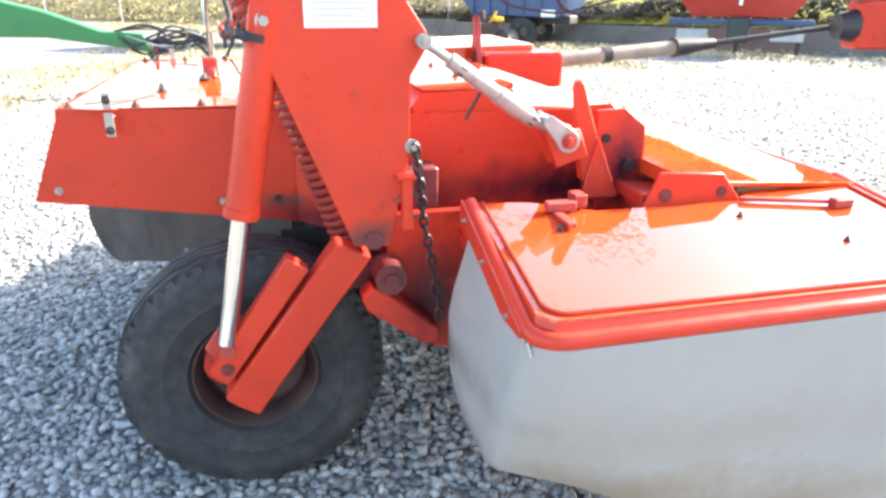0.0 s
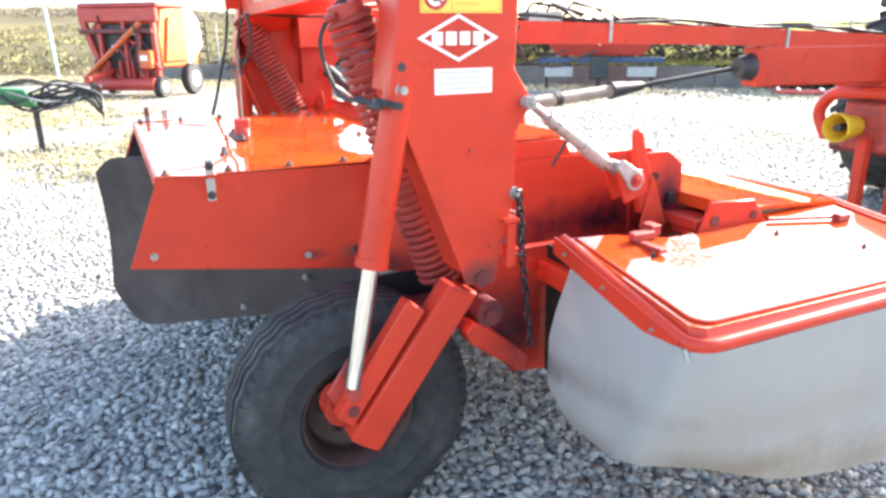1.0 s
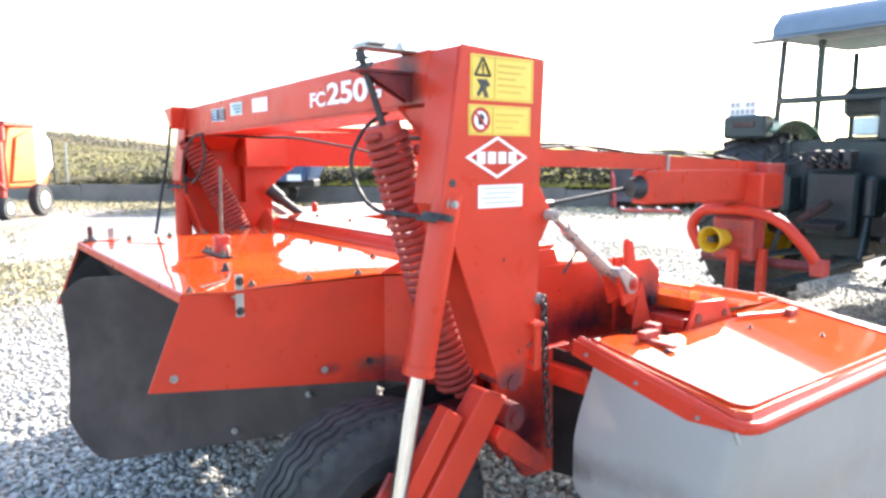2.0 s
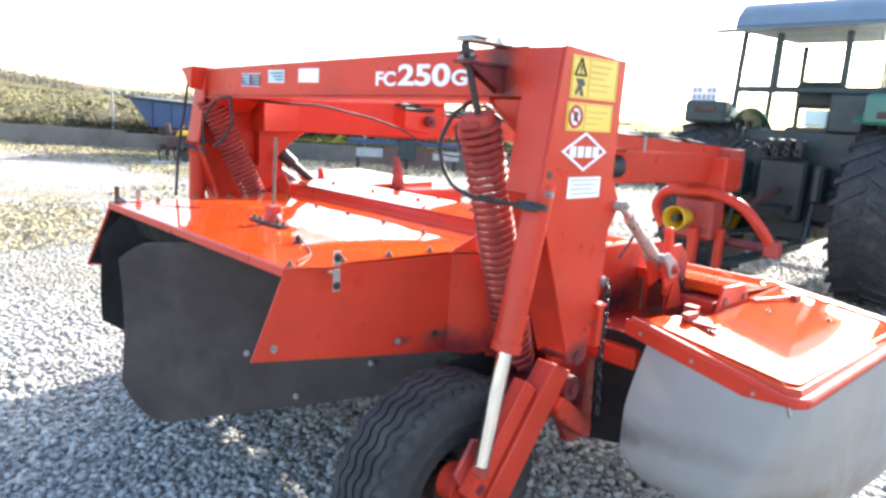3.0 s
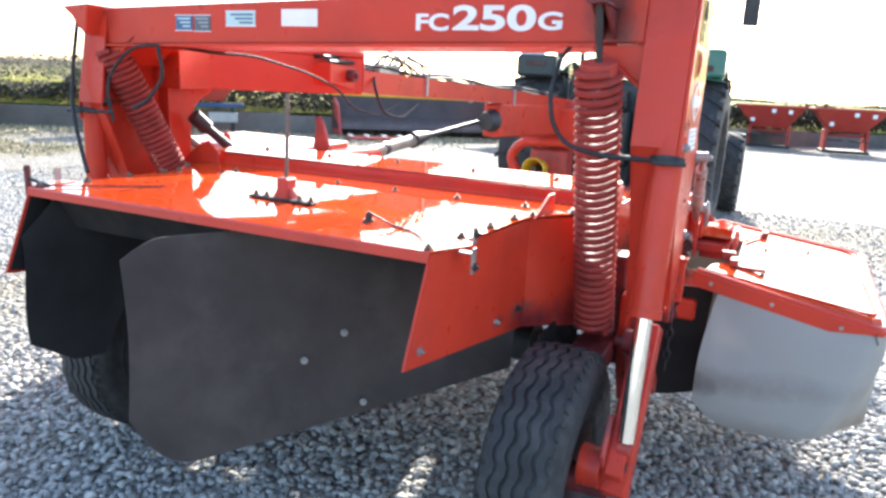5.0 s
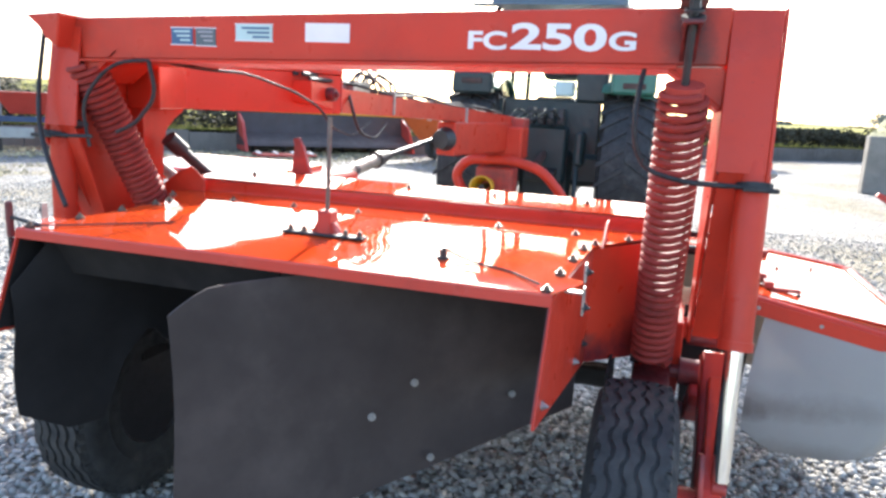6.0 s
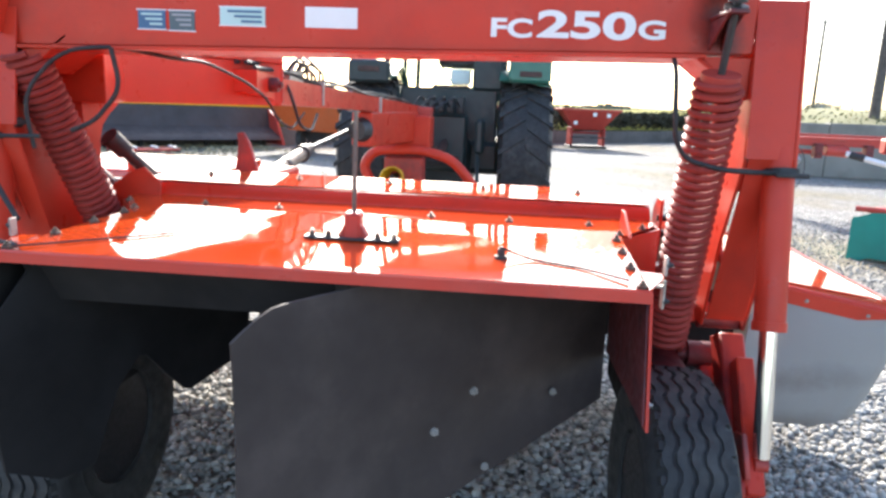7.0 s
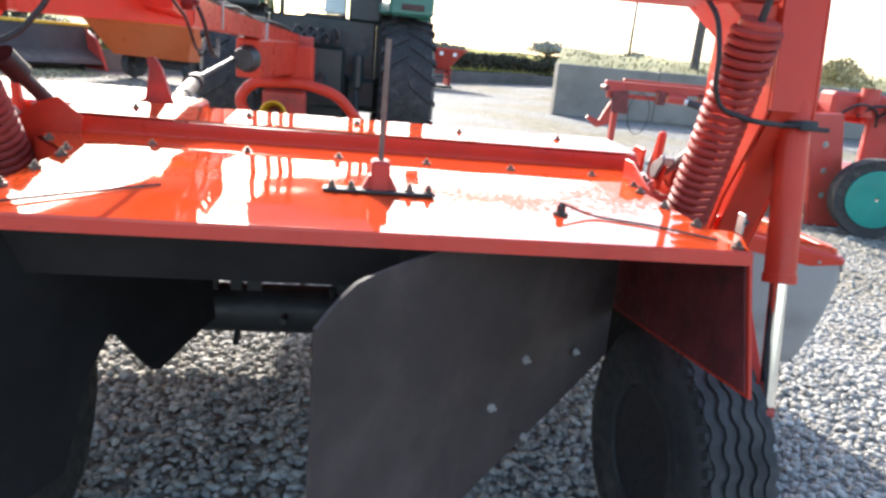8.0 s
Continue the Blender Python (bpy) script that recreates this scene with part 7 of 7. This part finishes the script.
for k, (x, y, h, r) in enumerate(((19.6, -8.05, 9.0, 0.15), (106, -41.5, 14.5, 0.26))):
    z0 = 1.7 if k == 0 else 1.0
    pl = thing("utility_pole", (x, y, z0), "tall dark wooden utility pole", "pole", "utility poles")
    part("shaft", Geo().cyl((x, y, z0 - 0.5), (x, y, z0 + h), r, r * 0.75, n=14), WOOD, pl)
    part("crossarm", Geo().box(x - 0.08, x + 0.08, y - 0.8, y + 0.8, z0 + h - 0.6, z0 + h - 0.45, 0.01), WOOD, pl)
for u in (-36, -30, -16.7, -12.5, -4.5, 3.2, 10.4, 19.0):
    x, y, _ = wp(u, 0.34)
    solo("fence_post", Geo().cyl((x, y, 0.0), (x, y, 1.95), 0.029, n=10).cyl((x, y, 1.95), (x, y, 1.98), 0.036, n=10), GALV, (x, y, 0), "pale galvanised fence post behind the wall", "post", "fence posts")


x, y, _ = wp(-24.5, 0.34)
solo("fence_post", Geo().cyl((x + 0.05, y, 0.0), (x - 0.03, y, 2.65), 0.06, 0.055, n=12).cyl((x - 0.03, y, 2.65), (x - 0.031, y, 2.69), 0.066, n=12), TEALP, (x, y, 0), "tall pale green leaning fence post", "post", "fence posts")
gate = thing("field_gate", wp(-18.2, 0.5), "weathered grey metal field gate behind the baler", "gate")
for k in range(5):
    part("rail", Geo().tube([wp(-19.2, 0.5, 1.0 + 0.26 * k), wp(-17.3, 0.5, 1.0 + 0.26 * k)], 0.025, 8), RUBBER, gate)
for u in (-19.2, -17.3):
    part("stile", Geo().tube([wp(u, 0.5, 0.0), wp(u, 0.5, 2.1)], 0.03, 8), RUBBER, gate)


def hill_scrub(r):
    u, v = r.uniform(-150, -7), abs(r.gauss(0, 1)) * 14 + 45
    clump = noise.noise(Vector((u * 0.12, v * 0.12, 3.0)))
    x, y, _ = wp(u, v)
    return (x, y, hill(u, v) + max(0.1, 0.5 + 1.6 * clump) * r.random())


solo("scrub", leaves(26000, hill_scrub, 0.17, 8), BRAMBLE, (-20, 70, 2), "brown scrub along the top of the hillside", "scrub", kind="stuff", smooth=0)


def slope_tuft(r):
    while True:
        u, v = r.uniform(-60, -2), 1.0 + 42 * r.random() ** 1.6
        if noise.noise(Vector((u * 0.22, v * 0.22, 9.0))) > r.uniform(-0.6, 0.4):
            x, y, _ = wp(u, v)
            return (x, y, hill(u, v) + (0.05 + 0.35 * max(0.0, noise.noise(Vector((u * 0.5, v * 0.5, 2.0))))) * r.random())


TUFT = mat("olive_brown_tussock", (0.16, 0.145, 0.075), 0.95, var=0.4, scale=0.6, isl=0.6, spec=0.05)
solo("grass", leaves(26000, slope_tuft, 0.11, 31), TUFT, (-8, 36, 1), "rough olive-brown tussocks on the hillside", "grass", kind="stuff", smooth=0)


def grass(r):
    while True:
        x, y = (r.uniform(-6, 12), r.uniform(8.5, 24)) if r.random() < 0.85 else (r.uniform(11, 24), r.uniform(-3, 9))
        if x + y < 28 and noise.noise(Vector((x * 0.25, y * 0.25, 1.0))) + 0.35 * noise.noise(Vector((x * 1.3, y * 1.3, 6.0))) > r.uniform(-0.1, 0.35) + max(0.0, x - 2) * 0.05:
            return (x, y, 0.015 + 0.03 * r.random())


def verge(r):
    while True:
        u, v = r.uniform(-30, 6), -abs(r.gauss(0, 1.8)) - 0.05
        if noise.noise(Vector((u * 0.5, v * 0.7, 11.0))) > r.uniform(-0.5, 0.3):
            x, y, _ = wp(u, v)
            return (x, y, 0.02 + 0.06 * r.random())


DRY = mat("dry_grass", (0.33, 0.285, 0.175), 0.9, var=0.35, scale=2, isl=0.55, spec=0.1)
solo("grass", leaves(36000, grass, 0.034, 21), DRY, (3, 13, 0), "thin yellowish grass growing through the gravel", "grass", kind="stuff", smooth=0)
solo("grass", leaves(16000, verge, 0.05, 22), DRY, (6, 22, 0), "strip of dry grass along the foot of the wall", "grass", kind="stuff", smooth=0)

# ---- loose gravel stones ----
def stones(n, xr, yr, smin, smax, seed, keep):
    r = np.random.RandomState(seed)
    t = (1 + 5 ** 0.5) / 2
    iv = np.array([(-1, t, 0), (1, t, 0), (-1, -t, 0), (1, -t, 0), (0, -1, t), (0, 1, t), (0, -1, -t), (0, 1, -t), (t, 0, -1), (t, 0, 1), (-t, 0, -1), (-t, 0, 1)], float)
    iv /= np.linalg.norm(iv[0])
    it = np.array([(0, 11, 5), (0, 5, 1), (0, 1, 7), (0, 7, 10), (0, 10, 11), (1, 5, 9), (5, 11, 4), (11, 10, 2), (10, 7, 6), (7, 1, 8), (3, 9, 4), (3, 4, 2), (3, 2, 6), (3, 6, 8), (3, 8, 9), (4, 9, 5), (2, 4, 11), (6, 2, 10), (8, 6, 7), (9, 8, 1)])
    c = np.stack([r.uniform(*xr, n), r.uniform(*yr, n), np.zeros(n)], 1)
    c = c[keep(c[:, 0], c[:, 1], r)]
    n = len(c)
    s = r.uniform(smin, smax, n) * r.uniform(0.75, 1.25, n)
    sc = np.stack([s * r.uniform(0.8, 1.5, n), s * r.uniform(0.65, 1.0, n), s * r.uniform(0.4, 0.8, n)], 1)
    v = iv[None] * r.uniform(0.72, 1.18, (n, 12, 1)) * sc[:, None]
    a, b = r.uniform(0, 6.283, n), r.normal(0, 0.35, n)
    ca, sa_, cb, sb_ = np.cos(a), np.sin(a), np.cos(b), np.sin(b)
    x, y, z = v[..., 0], v[..., 1], v[..., 2]
    x, z = x * cb[:, None] + z * sb_[:, None], -x * sb_[:, None] + z * cb[:, None]
    x, y = x * ca[:, None] - y * sa_[:, None], x * sa_[:, None] + y * ca[:, None]
    c[:, 2] = s * r.uniform(0.05, 0.55, n)
    v = np.stack([x, y, z], -1) + c[:, None]
    f = it[None] + 12 * np.arange(n)[:, None, None]
    return v.reshape(-1, 3), f.reshape(-1, 3)


def stone_field(name, *args):
    v, f = stones(*args)
    me = bpy.data.meshes.new(name)
    me.vertices.add(len(v))
    me.vertices.foreach_set("co", v.ravel())
    me.loops.add(f.size)
    me.loops.foreach_set("vertex_index", f.ravel().astype(np.int32))
    me.polygons.add(len(f))
    me.polygons.foreach_set("loop_start", np.arange(0, f.size, 3, dtype=np.int32))
    me.materials.append(STONE)
    me.update(calc_edges=True)
    ob = new(name, me)
    return tagged(ob, "loose crushed grey gravel on the yard", "gravel", kind="stuff")


stone_field("gravel", 36000, (-2.1, 2.0), (0.2, 5.2), 0.011, 0.022, 7, lambda x, y, r: np.ones(len(x), bool))
stone_field("gravel", 40000, (-3.2, 9.0), (-4.0, 12.0), 0.011, 0.021, 8, lambda x, y, r: ~((x > -2.1) & (x < 2.0) & (y > 0.2) & (y < 5.2)))
